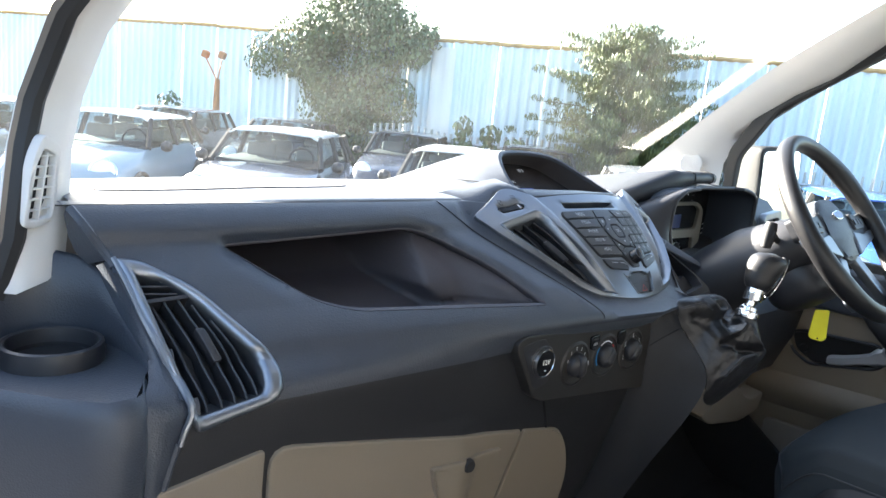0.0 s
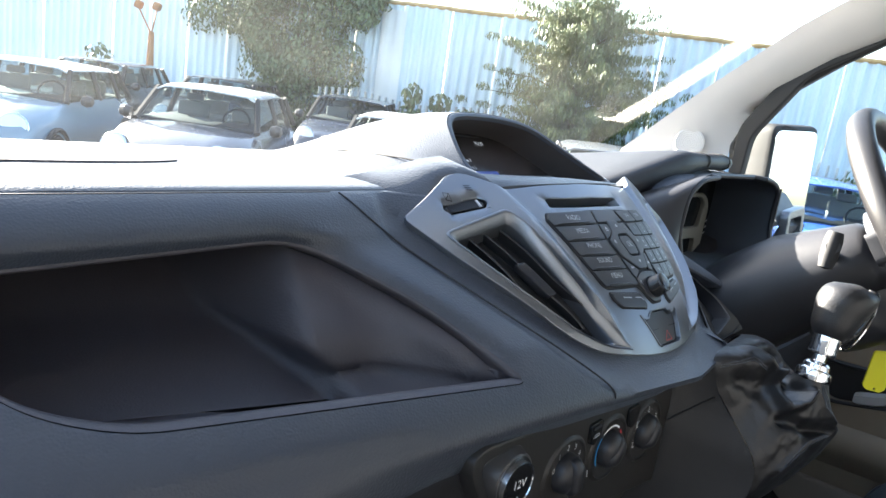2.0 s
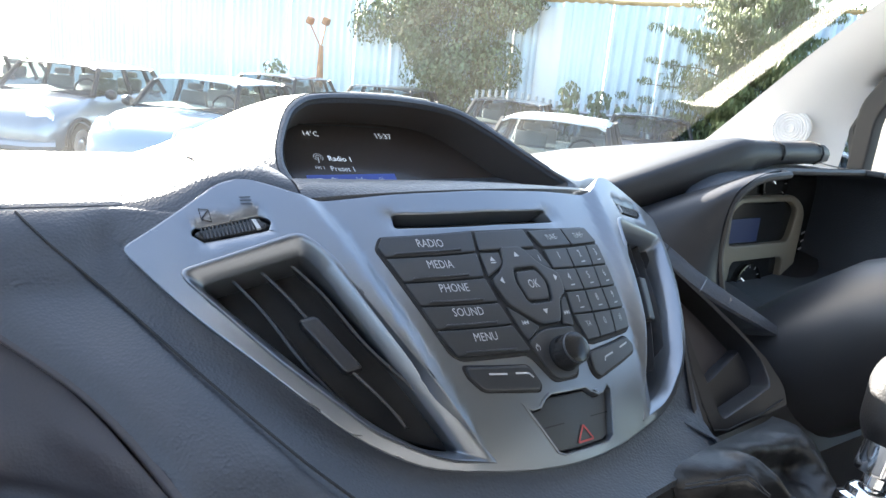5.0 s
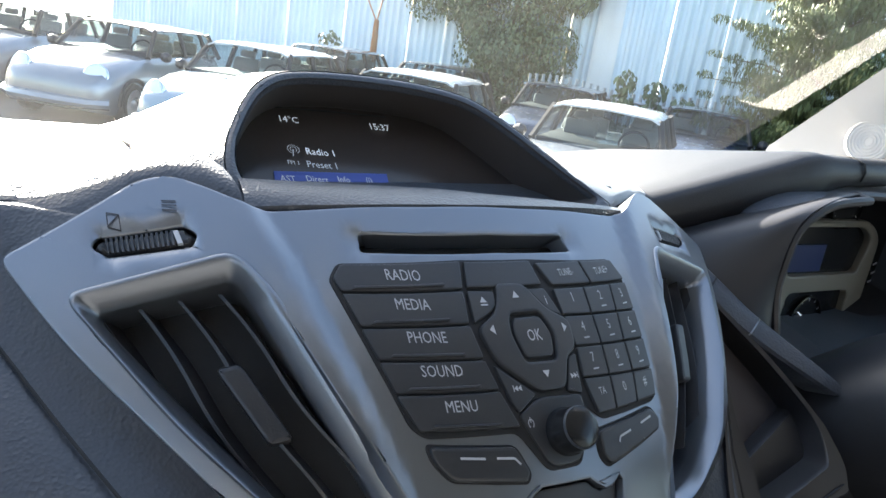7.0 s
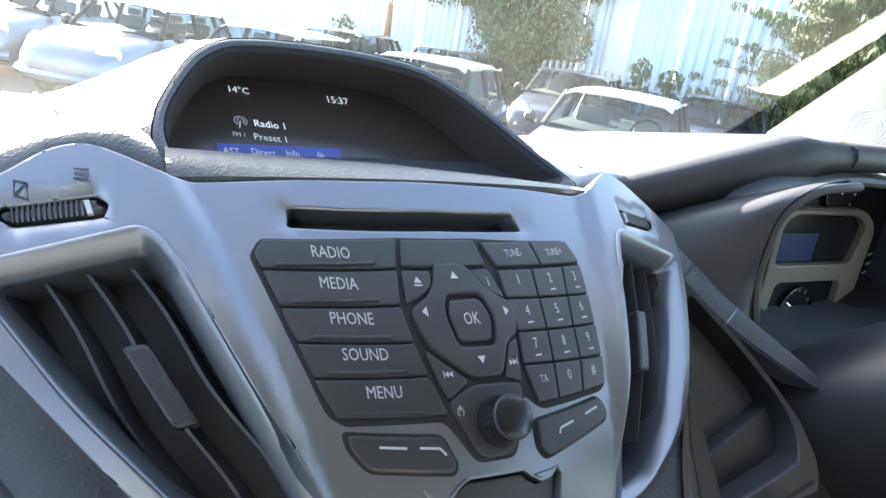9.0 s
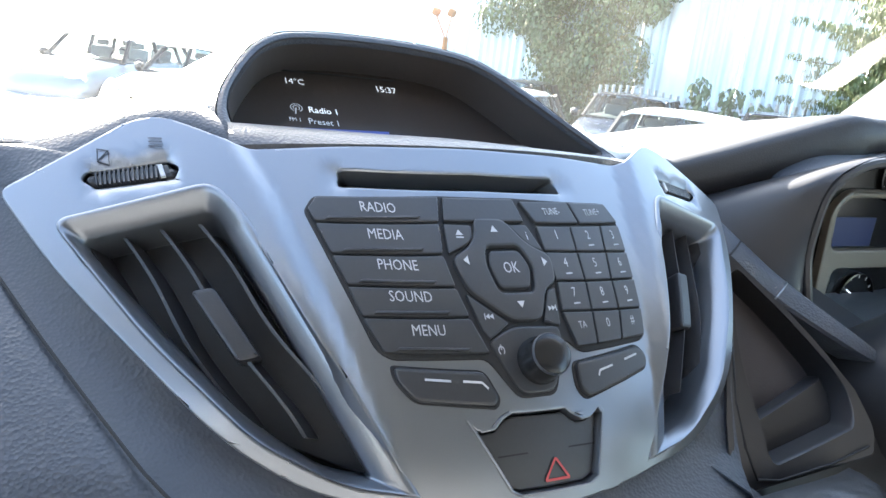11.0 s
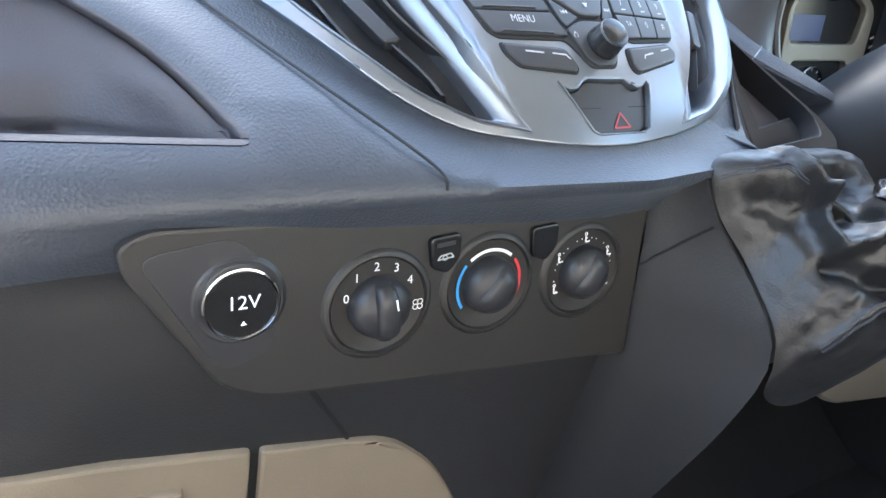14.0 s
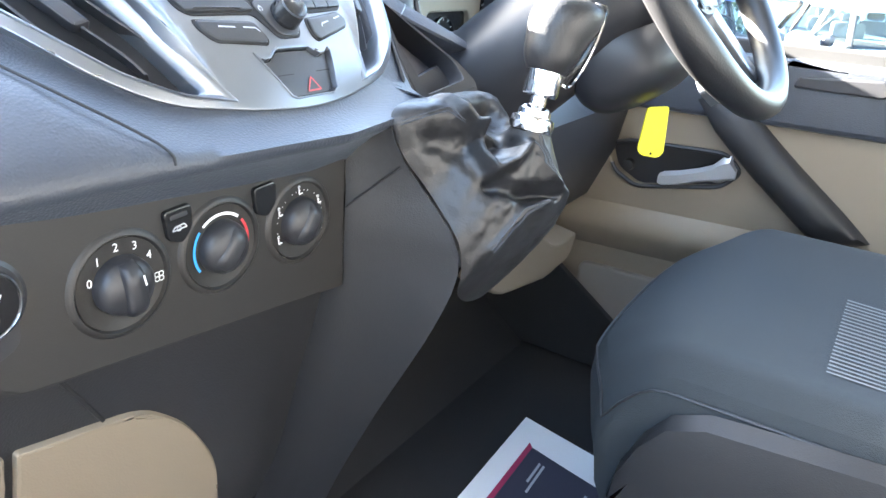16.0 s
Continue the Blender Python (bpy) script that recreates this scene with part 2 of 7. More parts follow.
BASE = [(0.80, 0.060), (0.95, -0.010), (1.10, -0.055), (1.16, -0.072), (1.22, -0.085), (1.27, -0.088), (1.297, -0.0890), (1.312, -0.0945), (1.33, -0.0905), (1.35, -0.078), (1.375, -0.050), (1.41, 0.000), (1.44, 0.049), (1.455, 0.0605), (1.467, 0.071), (1.4765, 0.0825), (1.480, 0.0885), (1.482, 0.095)]
ROLL = [(1.22, -0.085), (1.25, -0.0885), (1.28, -0.0922), (1.30, -0.0940), (1.315, -0.0935), (1.33, -0.0890), (1.35, -0.0765)]
SWELL = [(1.22, 0.2), (1.297, 0.3), (1.312, 0.38), (1.322, 0.58), (1.334, 0.95), (1.345, 1.0), (1.38, 1.0), (1.46, 0.0)]


def dash_y(x, z):
    """The padded front of the dashboard, which swells towards the middle and round the stack."""
    base = curve_table(BASE, z)
    if z < 1.345 and x < -0.30:
        base += (curve_table(ROLL, z) - base) * ease((-0.315 - x) / 0.07)
    base += 0.15 * (abs(x) - 0.45) * lerp_table(SWELL, z)
    if z < 1.345:
        return base
    return smooth_min(base, stack_y(x, z) + 0.003, 0.012)


def on_dash(x, z, h=0.0):
    """A point h metres proud of the padded front."""
    e = 0.004
    n = Vector(((dash_y(x + e, z) - dash_y(x - e, z)) / (2 * e), -1.0, (dash_y(x, z + e) - dash_y(x, z - e)) / (2 * e))).normalized()
    return Vector((x, dash_y(x, z), z)) + n * h


def flat_face(origin, right, up):
    """A flat face as on_dash: x along right, z along up, h out of it."""
    o, r, u = Vector(origin), Vector(right).normalized(), Vector(up).normalized()
    n = r.cross(u).normalized()
    return lambda x, z, h=0.0: o + r * x + u * z + n * h


def inside(p, poly):
    x, z = p
    hit = False
    for (x0, z0), (x1, z1) in zip(poly, poly[1:] + poly[:1]):
        if (z0 > z) != (z1 > z) and x < (x1 - x0) * (z - z0) / (z1 - z0) + x0:
            hit = not hit
    return hit


def edge_gap(p, poly):
    """How far p lies from the outline."""
    best = 9.0
    q = Vector(p)
    for a, b in zip(poly, poly[1:] + poly[:1]):
        a, b = Vector(a), Vector(b)
        f = max(0.0, min(1.0, (q - a).dot(b - a) / max((b - a).length_squared, 1e-12)))
        best = min(best, (a + (b - a) * f - q).length)
    return best


def plate(face, outline, holes=(), h0=-0.004, h1=0.002, r=0.001, step=0.02, dome=0.0, follow=True):
    """A panel that follows a face: outline and holes in (x, z), from h0 to h1 over it, its edges rounded by r."""
    bm = bmesh.new()
    for loop in (outline, *holes):
        vs = [bm.verts.new((x, 0, z)) for x, z in loop]
        for a, b in zip(vs, vs[1:] + vs[:1]):
            bm.edges.new((a, b))
    bmesh.ops.triangle_fill(bm, use_beauty=True, use_dissolve=False, edges=bm.edges[:])
    xs, zs = [p[0] for p in outline], [p[1] for p in outline]
    for lo, hi, axis in ((min(xs), max(xs), 0), (min(zs), max(zs), 2)):
        for k in range(math.ceil(lo / step), math.floor(hi / step) + 1):
            co, no = [0, 0, 0], [0, 0, 0]
            co[axis], no[axis] = k * step, 1
            bmesh.ops.bisect_plane(bm, geom=bm.verts[:] + bm.edges[:] + bm.faces[:], dist=0.06 * step, plane_co=co, plane_no=no)
    rim = [e for e in bm.edges if len(e.link_faces) == 1]
    top, nrm = bm.faces.layers.int.new("top"), bm.verts.layers.float_vector.new("out")
    for f in bm.faces:
        f[top] = 1
    tops = set(bm.faces)
    out = {}
    for e in rim:
        a, b = e.verts
        d = (b.co - a.co)
        n = Vector((d.z, 0, -d.x)).normalized()
        c = e.link_faces[0].calc_center_median()
        if n.dot(c - a.co) > 0:
            n = -n
        for v in (a, b):
            out[v] = out.get(v, Vector()) + n
    height = {v: h1 for v in bm.verts}
    if dome:
        for v in bm.verts:
            height[v] = h1 + dome * min(1.0, edge_gap((v.co.x, v.co.z), list(outline)) / max(r * 4, 0.002))
    n_of = {v: n.normalized() for v, n in out.items()}
    for v, n in n_of.items():
        v.co -= n * r
    ring = rim
    base = {v: v.co.copy() for v in n_of}
    root = {v: v for v in n_of}
    for off, h in ((r * 0.7, h1 - r * 0.3), (r, h1 - r), (r, h0)):
        ext = bmesh.ops.extrude_edge_only(bm, edges=ring)["geom"]
        new_v = [g for g in ext if isinstance(g, bmesh.types.BMVert)]
        old = {}
        for v in new_v:
            for e in v.link_edges:
                w = e.other_vert(v)
                if w in root and w not in old.values() and (w.co - v.co).length < 1e-9:
                    old[v] = w
        fresh = {}
        for v in new_v:
            src = root[old[v]]
            v.co = base[src] + n_of[src] * off
            height[v] = h
            fresh[v] = src
        root = fresh
        ring = [g for g in ext if isinstance(g, bmesh.types.BMEdge)]
    for f in bm.faces:
        f[top] = 1 if f in tops and follow and not dome else 0
    for v in bm.verts:
        x, z = v.co.x, v.co.z
        v.co = face(x, z, height[v])
        v[nrm] = (face(x, z, height[v] + 0.01) - v.co).normalized()
    return bm


def mirror_x(pts):
    return [(-x, z) for x, z in reversed(pts)]


def wording(body, face, x, z, size, material, parent, h=0.0015, name="lettering", lean=0.0, turn=0.0, align="CENTER", wide=1.0):
    """Letters that lie on a face."""
    cu = bpy.data.curves.new(name, "FONT")
    cu.body, cu.size, cu.align_x, cu.align_y, cu.resolution_u = body, size, align, "CENTER", 2
    tmp = bpy.data.objects.new(name, cu)
    me = bpy.data.meshes.new_from_object(tmp)
    bpy.data.objects.remove(tmp)
    bpy.data.curves.remove(cu)
    c, s = math.cos(radians(turn)), math.sin(radians(turn))
    for v in me.vertices:
        a, b = v.co.x * wide + lean * v.co.y, v.co.y
        v.co = face(x + c * a - s * b, z + s * a + c * b, h)
    me.materials.append(material)
    ob = new(name, me)
    ob.parent = parent
    return ob


def bar(face, x0, z0, x1, z1, w, material, parent, h=0.0015, name="mark"):
    """A thin printed line on a face."""
    d = Vector((x1 - x0, z1 - z0))
    n = Vector((-d.y, d.x)).normalized() * w / 2
    bm = bmesh.new()
    bm.faces.new([bm.verts.new(face(p[0], p[1], h)) for p in ((x0 + n.x, z0 + n.y), (x1 + n.x, z1 + n.y), (x1 - n.x, z1 - n.y), (x0 - n.x, z0 - n.y))])
    return part(name, bm, material, parent)


def sign(face, pts, material, parent, h=0.0015, name="mark"):
    bm = bmesh.new()
    bm.faces.new([bm.verts.new(face(x, z, h)) for x, z in pts])
    return part(name, bm, material, parent)


def ring_arc(face, cx, cz, r0, r1, a0, a1, material, parent, h=0.0015, n=20, name="mark"):
    rows = []
    for i in range(n + 1):
        a = radians(a0 + (a1 - a0) * i / n)
        rows.append([face(cx + r * math.cos(a), cz + r * math.sin(a), h) for r in (r0, r1)])
    return part(name, grid(rows), material, parent)


def frame_loft(face, outer, inner, steps):
    """A moulded frame between two outlines of the same count: steps are (way from outer to inner, height)."""
    rows = []
    for f, h in steps:
        rows.append([tuple(face(a[0] + (b[0] - a[0]) * f, a[1] + (b[1] - a[1]) * f, h)) for a, b in zip(outer, inner)])
    return grid(rows, closed=True)


def place(bm, at, out, up=(0, 0, 1)):
    """Moves a piece that was made about z so that its z points out."""
    z = Vector(out).normalized()
    x = Vector(up).cross(z).normalized()
    y = z.cross(x)
    m = Matrix((x, y, z)).transposed().to_4x4()
    m.translation = Vector(at)
    return move(bm, m)
# ---------------------------------------------------------------- the dashboard
dash = thing("dashboard", "dark grained plastic van dashboard with silver centre stack", "dashboard")
FASCIA_L = [(-0.132, 1.4935), (-0.150, 1.4985), (-0.166, 1.5015), (-0.182, 1.4975), (-0.243, 1.4595), (-0.216, 1.4335), (-0.1845, 1.410), (-0.146, 1.379), (-0.111, 1.3625), (-0.0456, 1.3545)]
FASCIA = rounded(FASCIA_L + [(0.0, 1.352)] + mirror_x(FASCIA_L) + [(0.07, 1.5005), (0.0, 1.503), (-0.07, 1.5005)], [0.0, 0.01, 0.01, 0.01, 0.006, 0.02, 0.02, 0.02, 0.02, 0.02, 0.02, 0.02, 0.02, 0.02, 0.02, 0.02, 0.006, 0.01, 0.01, 0.01, 0, 0.02, 0.02, 0.02], 4)
BIN = rounded([(-0.660, 1.437), (-0.350, 1.449), (-0.268, 1.402), (-0.232, 1.360), (-0.535, 1.3705), (-0.580, 1.382)], [0.012, 0.05, 0.03, 0.012, 0.04, 0.03], 6)


def nearest(p, poly):
    """The outline's point next to p."""
    best, at, q = 9.0, p, Vector(p)
    for a, b in zip(poly, poly[1:] + poly[:1]):
        a, b = Vector(a), Vector(b)
        f = max(0.0, min(1.0, (q - a).dot(b - a) / max((b - a).length_squared, 1e-12)))
        c = a + (b - a) * f
        if (c - q).length < best:
            best, at = (c - q).length, (c.x, c.y)
    return at


def bin_lip(x, z):
    """The pad rolls softly into the tray, most of all along its upper and inner sides."""
    g = 0.0 if inside((x, z), BIN) else edge_gap((x, z), BIN)
    if g > 0.019:
        return 0.0
    c = nearest((x, z), BIN)
    up = max(0.0, min(1.0, 0.5 + 40 * (c[1] - (1.4035 + 0.04 * (c[0] + 0.45))))) if x < -0.40 else max(0.0, min(1.0, (c[1] - 1.366) / 0.012))
    return (0.0015 + 0.0125 * up) * (1 - g / 0.019) ** 2


# padded front with the open storage tray pressed into it
xs = [-0.830 + 0.0085 * i for i in range(17)] + [-0.688 + 0.0042 * i for i in range(112)] + [-0.215 + 0.0085 * i for i in range(52)]
zs = [0.86 + 0.02 * i for i in range(17)] + [1.19 + 0.0055 * i for i in range(30)] + [1.354 + 0.0026 * i for i in range(40)] + [1.4585 + 0.0055 * i for i in range(5)]
zs = [z for z in zs if z < 1.482] + [1.482]
rows = []
for x in xs:
    row = []
    x_col = x
    for z in zs:
        x = x_col
        if -0.70 < x < -0.20 and z > 1.33 and edge_gap((x, z), BIN) < 0.0026:
            # the edge of the tray runs true along its outline
            x, z = nearest((x, z), BIN)
        y = dash_y(x, z)
        if -0.70 < x < -0.20 and z > 1.33:
            y += bin_lip(x, z)
        if z > 1.34 and -0.30 < x < 0.30:
            # tuck the pad behind the silver fascia
            g = 0.0 if inside((x, z), FASCIA) else edge_gap((x, z), FASCIA)
            w = max(0.0, 1 - g / 0.03)
            s = stack_y(x, z) + 0.003
            if y < s:
                y += (s - y) * w * w * (3 - 2 * w)
        row.append((x, y, z))
    rows.append(row)
    if len(row) != len(zs):
        raise ValueError(x)
for row in rows:
    row.append((row[-1][0], row[-1][1] + 0.02, row[-1][2] + 0.0005))
bm = grid(rows)
END_EDGE = [(0.90, -0.800), (1.233, -0.777), (1.2875, -0.7624), (1.3055, -0.7547), (1.3245, -0.7577), (1.3539, -0.7664), (1.3958, -0.7758), (1.4311, -0.7857), (1.455, -0.802), (1.483, -0.817)]
cut = [f for f in bm.faces if f.calc_center_median().x < lerp_table(END_EDGE, f.calc_center_median().z) - 0.001]
bmesh.ops.delete(bm, geom=cut, context="FACES")
OUT8 = [(-0.7840, 1.4310), (-0.7640, 1.4290), (-0.7109, 1.4020), (-0.6570, 1.3448), (-0.6506, 1.3284), (-0.6600, 1.3010), (-0.7473, 1.2831), (-0.7524, 1.2930)]
IN8 = [(-0.7683, 1.4164), (-0.7431, 1.4107), (-0.7155, 1.3897), (-0.6759, 1.3439), (-0.6708, 1.3306), (-0.6765, 1.3090), (-0.7440, 1.2990), (-0.7490, 1.3030)]
R8 = [0.003, 0.012, 0.02, 0.010, 0.008, 0.016, 0.006, 0.004]
LV_OUT, LV_IN = rounded(OUT8, R8, 5), rounded(IN8, R8, 5)
cut = [f for f in bm.faces if inside((f.calc_center_median().x, f.calc_center_median().z), LV_OUT) and edge_gap((f.calc_center_median().x, f.calc_center_median().z), LV_OUT) > 0.008]
bmesh.ops.delete(bm, geom=cut, context="FACES")
cut = [f for f in bm.faces if inside((f.calc_center_median().x, f.calc_center_median().z), BIN)]
bmesh.ops.delete(bm, geom=cut, context="FACES")
for v in bm.verts:
    if v.is_boundary and -0.70 < v.co.x < -0.20 and v.co.z < 1.47 and v.co.z > 1.33 and edge_gap((v.co.x, v.co.z), BIN) < 0.006:
        x, z = nearest((v.co.x, v.co.z), BIN)
        v.co = (x, dash_y(x, z) + bin_lip(x, z), z)
PAD_END = [(1.25, 0.152), (1.325, 0.150), (1.3380, 0.138), (1.3500, 0.120), (1.3600, 0.108), (1.4595, 0.108)]
cut = [f for f in bm.faces if f.calc_center_median().x > lerp_table(PAD_END, f.calc_center_median().z) or (f.calc_center_median().x > 0.13 and f.calc_center_median().z > 1.455)]
bmesh.ops.delete(bm, geom=cut, context="FACES")
for v in bm.verts:
    e = lerp_table(PAD_END, v.co.z)
    if v.is_boundary and v.co.x > 0.1 and 1.25 < v.co.z < 1.455 and abs(v.co.x - e) < 0.0100:
        v.co.x = e
gone = [f for f in bm.faces if inside((f.calc_center_median().x, f.calc_center_median().z), FASCIA) and edge_gap((f.calc_center_median().x, f.calc_center_median().z), FASCIA) > 0.004]
bmesh.ops.delete(bm, geom=gone, context="FACES")
# below the fold the front takes the tone that is darkened for shade
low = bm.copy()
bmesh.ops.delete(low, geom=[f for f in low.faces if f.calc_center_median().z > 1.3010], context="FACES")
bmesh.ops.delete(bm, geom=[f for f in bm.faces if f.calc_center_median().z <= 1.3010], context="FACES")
part("lower_front", low, M_low, dash, "dark hard plastic lower dash, darkened further for shade", sharp=60)
part("front_pad", bm, M_dash, dash, "dark grained padded front with an open tray", sharp=60)


def bin_deep(x, z):
    """A deep shelf towards the passenger, a slanting wall towards the stack."""
    shelf = 0.215 - 0.135 * ease((1.374 - z) / 0.055)
    wall = (0.050 + 0.85 * (1.410 - z)) * (0.30 + 0.70 * ease((-0.225 - x) / 0.10))
    wall = 0.0215 + (wall - 0.0215) * ease((0.006 + (-0.262 - x) * 0.62 - (z - 1.402) * 0.78) / 0.05)
    wall *= 1 - 0.55 * ease((1.352 - z) / 0.022)
    wide = 0.026 + 0.5 * max(0.0, z - 1.372)
    edge = -0.380 + 0.9 * max(0.0, 1.372 - z)
    q = ease((x - edge) / wide + 0.5)
    return max(0.0215, shelf * (1 - q) + wall * q)


def inset(poly, d, sink=0.0):
    """The outline drawn in by d; its lower side sinks instead, to form a pocket."""
    out = []
    for i, p in enumerate(poly):
        a, c = Vector(poly[i - 1]), Vector(poly[(i + 1) % len(poly)])
        t = (c - a).normalized()
        n = Vector((-t.y, t.x))
        if not inside(tuple(Vector(p) + n * 0.001), poly):
            n = -n
        low = max(0.0, min(1.0, (n.y - 0.1) / 0.5))
        out.append(tuple(Vector(p) + n * (d * (1 - low)) - Vector((0, sink * low))))
    return out


rings = []
for d, deep, sink in ((-0.0006, 0.0, -0.0006), (0.0014, 0.0008, -0.0012), (0.0030, 0.0024, -0.0020), (0.0044, 0.0055, -0.0022), (0.0053, 0.0095, -0.0016), (0.0058, 0.014, 0.001), (0.0060, 0.019, 0.006), (0.0068, 0.35, 0.024), (0.0078, 0.80, 0.034), (0.0090, 0.94, 0.036), (0.0120, 1.0, 0.034)):
    row = []
    for (x, z), (x0, z0) in zip(inset(BIN, d, sink), BIN):
        k = deep if deep < 0.02 else 0.019 + deep * (bin_deep(x, z) - 0.019)
        row.append((x, dash_y(x, max(z, z0 - 0.002)) + bin_lip(x0, z0) + k, z))
    rings.append(row)
tray_bin = part("tray", grid(rings, closed=True), M_bin, dash, "open tray pressed into the padded front", sharp=70)
part("tray_back", plate(lambda x, z, h=0.0: Vector((x, dash_y(x, max(z, 1.355)) + 0.0015 + 0.0125 * ease((z - 1.372) / 0.05) + bin_deep(x, z) - h, z)), inset(BIN, 0.0070, 0.0345), h0=-0.002, h1=0.0, r=0.0005, step=0.005, follow=False), M_bin, tray_bin, sharp=85)


def top_z(x, y):
    t = curve_table([(0.09, 1.4825), (0.13, 1.489), (0.20, 1.4925), (0.28, 1.488), (0.45, 1.466), (0.80, 1.405)], y)
    return t - 0.010 * max(0.0, abs(x) - 0.55) / 0.3


xs = [-0.805 + 0.03 * i for i in range(33)]
ys = [0.0950, 0.0965, 0.1000] + [0.1075 + 0.02 * i for i in range(12)] + [0.36, 0.42, 0.5, 0.6, 0.7, 0.8]
part("top_pad", grid([[(x, y, top_z(x, y) - (0.004 if y < 0.096 else 0.0008 if y < 0.098 else 0.0)) for y in ys] for x in xs]), M_dash, dash, "sunlit grained top pad")
# dark joint between the top pad and the front
part("joint", tube([(x, 0.0935, 1.4812) for x in [-0.828 + 0.0275 * i for i in range(20)]], 0.0009, 6), M_void, dash)
SEAM = [(0.0, (-0.297, 1.481)), (0.12, (-0.277, 1.461)), (0.40, (-0.228, 1.418)), (0.68, (-0.184, 1.382)), (0.88, (-0.1465, 1.353)), (0.97, (-0.1385, 1.343)), (1.0, (-0.139, 1.338))]
part("joint", tube([on_dash(curve_table([(u, p[0]) for u, p in SEAM], i / 40), curve_table([(u, p[1]) for u, p in SEAM], i / 40), 0.0002) for i in range(41)], 0.0009, 6), M_void, dash)
# demister slot along the screen: a flat plate stands for its shaded hollow
part("demister_slot_shade", plate(lambda x, y, h=0.0: Vector((x, y, top_z(x, y) + h)), [(-0.585 + 0.180 * math.copysign(abs(math.cos(a)) ** 0.8, math.cos(a)), 0.178 + 0.019 * math.sin(a)) for a in [2 * math.pi * k / 40 for k in range(40)]], h0=-0.004, h1=0.0012, r=0.0008, step=0.03), M_bin, dash, "demister slot, its shaded hollow laid on as a flat plate")

# beige lids under the pad
lids = (("lower_panel", rounded([(-0.815, 1.222), (-0.672, 1.247), (-0.672, 0.93), (-0.80, 0.93)], 0.008)),
        ("glovebox_lid", rounded([(-0.666, 1.2485), (-0.2395, 1.163), (-0.2405, 0.93), (-0.666, 0.93)], [0.03, 0.004, 0.01, 0.01])),
        ("lower_panel", rounded([(-0.2335, 1.162), (-0.142, 1.143), (-0.098, 1.100), (-0.058, 1.03), (-0.035, 0.93), (-0.2335, 0.93)], [0.004, 0.02, 0.03, 0.03, 0.01, 0.01])))
for name, outline in lids:
    lid = part(name, plate(on_dash, outline, h0=-0.006, h1=0.005, r=0.003, step=0.03), M_beige, dash, "beige grained plastic lid")
    if name == "glovebox_lid":
        latch = part("latch", plate(on_dash, rounded([(-0.432, 1.160), (-0.279, 1.147), (-0.310, 1.098), (-0.330, 1.070), (-0.400, 1.082), (-0.424, 1.130)], 0.006), h0=0.001, h1=0.011, r=0.004), M_beige, lid, "recessed latch")
        part("keyhole", place(lathe([(0, 0.003), (0.008, 0.003), (0.010, 0.0), (0.010, -0.004)], 20), on_dash(-0.364, 1.1455, 0.0125), (0, -1, 0)), M_void, latch)

# ---------------------------------------------------------------- outer vent at the passenger end
lvent = part("end_vent", frame_loft(on_dash, LV_OUT, LV_IN, ((-0.15, -0.004), (0.0, 0.002), (0.12, 0.0055), (0.35, 0.0075), (0.75, 0.0065), (1.0, 0.003), (1.04, -0.002), (1.08, -0.030))), M_silver, dash, "silver framed air vent", sharp=50)
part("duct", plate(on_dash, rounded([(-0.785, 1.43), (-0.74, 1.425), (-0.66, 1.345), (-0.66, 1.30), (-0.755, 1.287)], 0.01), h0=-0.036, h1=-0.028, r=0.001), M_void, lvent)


def vent_slat(ends, w, h0, h1, face, material, parent, bow=0.0):
    (xa, za), (xb, zb) = ends
    rows = []
    for k in range(11):
        u = k / 10
        x, z = xa + (xb - xa) * u + bow * math.sin(math.pi * u), za + (zb - za) * u
        rows.append([tuple(face(x - w, z, h0)), tuple(face(x - w, z, h1 - 0.001)), tuple(face(x, z, h1)), tuple(face(x + w, z, h1 - 0.001)), tuple(face(x + w, z, h0))])
    return part("slat", grid(rows, closed=True, caps=True), material, parent)


for ends, bow in ((((-0.7590, 1.3890), (-0.7370, 1.3000)), 0.003), (((-0.7465, 1.3930), (-0.7220, 1.3030)), 0.004), (((-0.7330, 1.3960), (-0.7075, 1.3050)), 0.005), (((-0.7190, 1.3880), (-0.6950, 1.3070)), 0.005), (((-0.7050, 1.3740), (-0.6835, 1.3090)), 0.005)):
    vent_slat(ends, 0.0012, -0.024, -0.001, on_dash, M_dark, lvent, bow)
part("divider", grid([[tuple(on_dash(-0.766 + 0.046 * k / 6, 1.3925 + 0.0025 * k / 6 + dz, h)) for dz, h in ((-0.0016, -0.024), (-0.0016, 0.0015), (0.0016, 0.0015), (0.0016, -0.024))] for k in range(7)], closed=True, caps=True), M_dark, lvent)
for z0 in (1.4000, 1.4065):
    part("slat", grid([[tuple(on_dash(-0.767 + 0.036 * k / 6, z0 - 0.002 * k / 6 + dz, h)) for dz, h in ((-0.0007, -0.02), (-0.0007, 0.0), (0.0007, 0.0), (0.0007, -0.02))] for k in range(7)], closed=True, caps=True), M_dark, lvent)
part("tab", plate(on_dash, rounded([(-0.7265, 1.368), (-0.7165, 1.368), (-0.7070, 1.340), (-0.7165, 1.338)], 0.003), h0=-0.012, h1=0.003, r=0.002), M_dark, lvent, "dark vent adjuster tab")
part("end_trim", tube([on_dash(lerp_table(END_EDGE, z) + 0.0015, z, 0.002) for z in [1.431 - 0.0075 * i for i in range(22)]], [0.0030 + 0.0015 * math.sin(math.pi * i / 21) for i in range(22)], 8), M_silver, lvent, "slim silver edge trim")
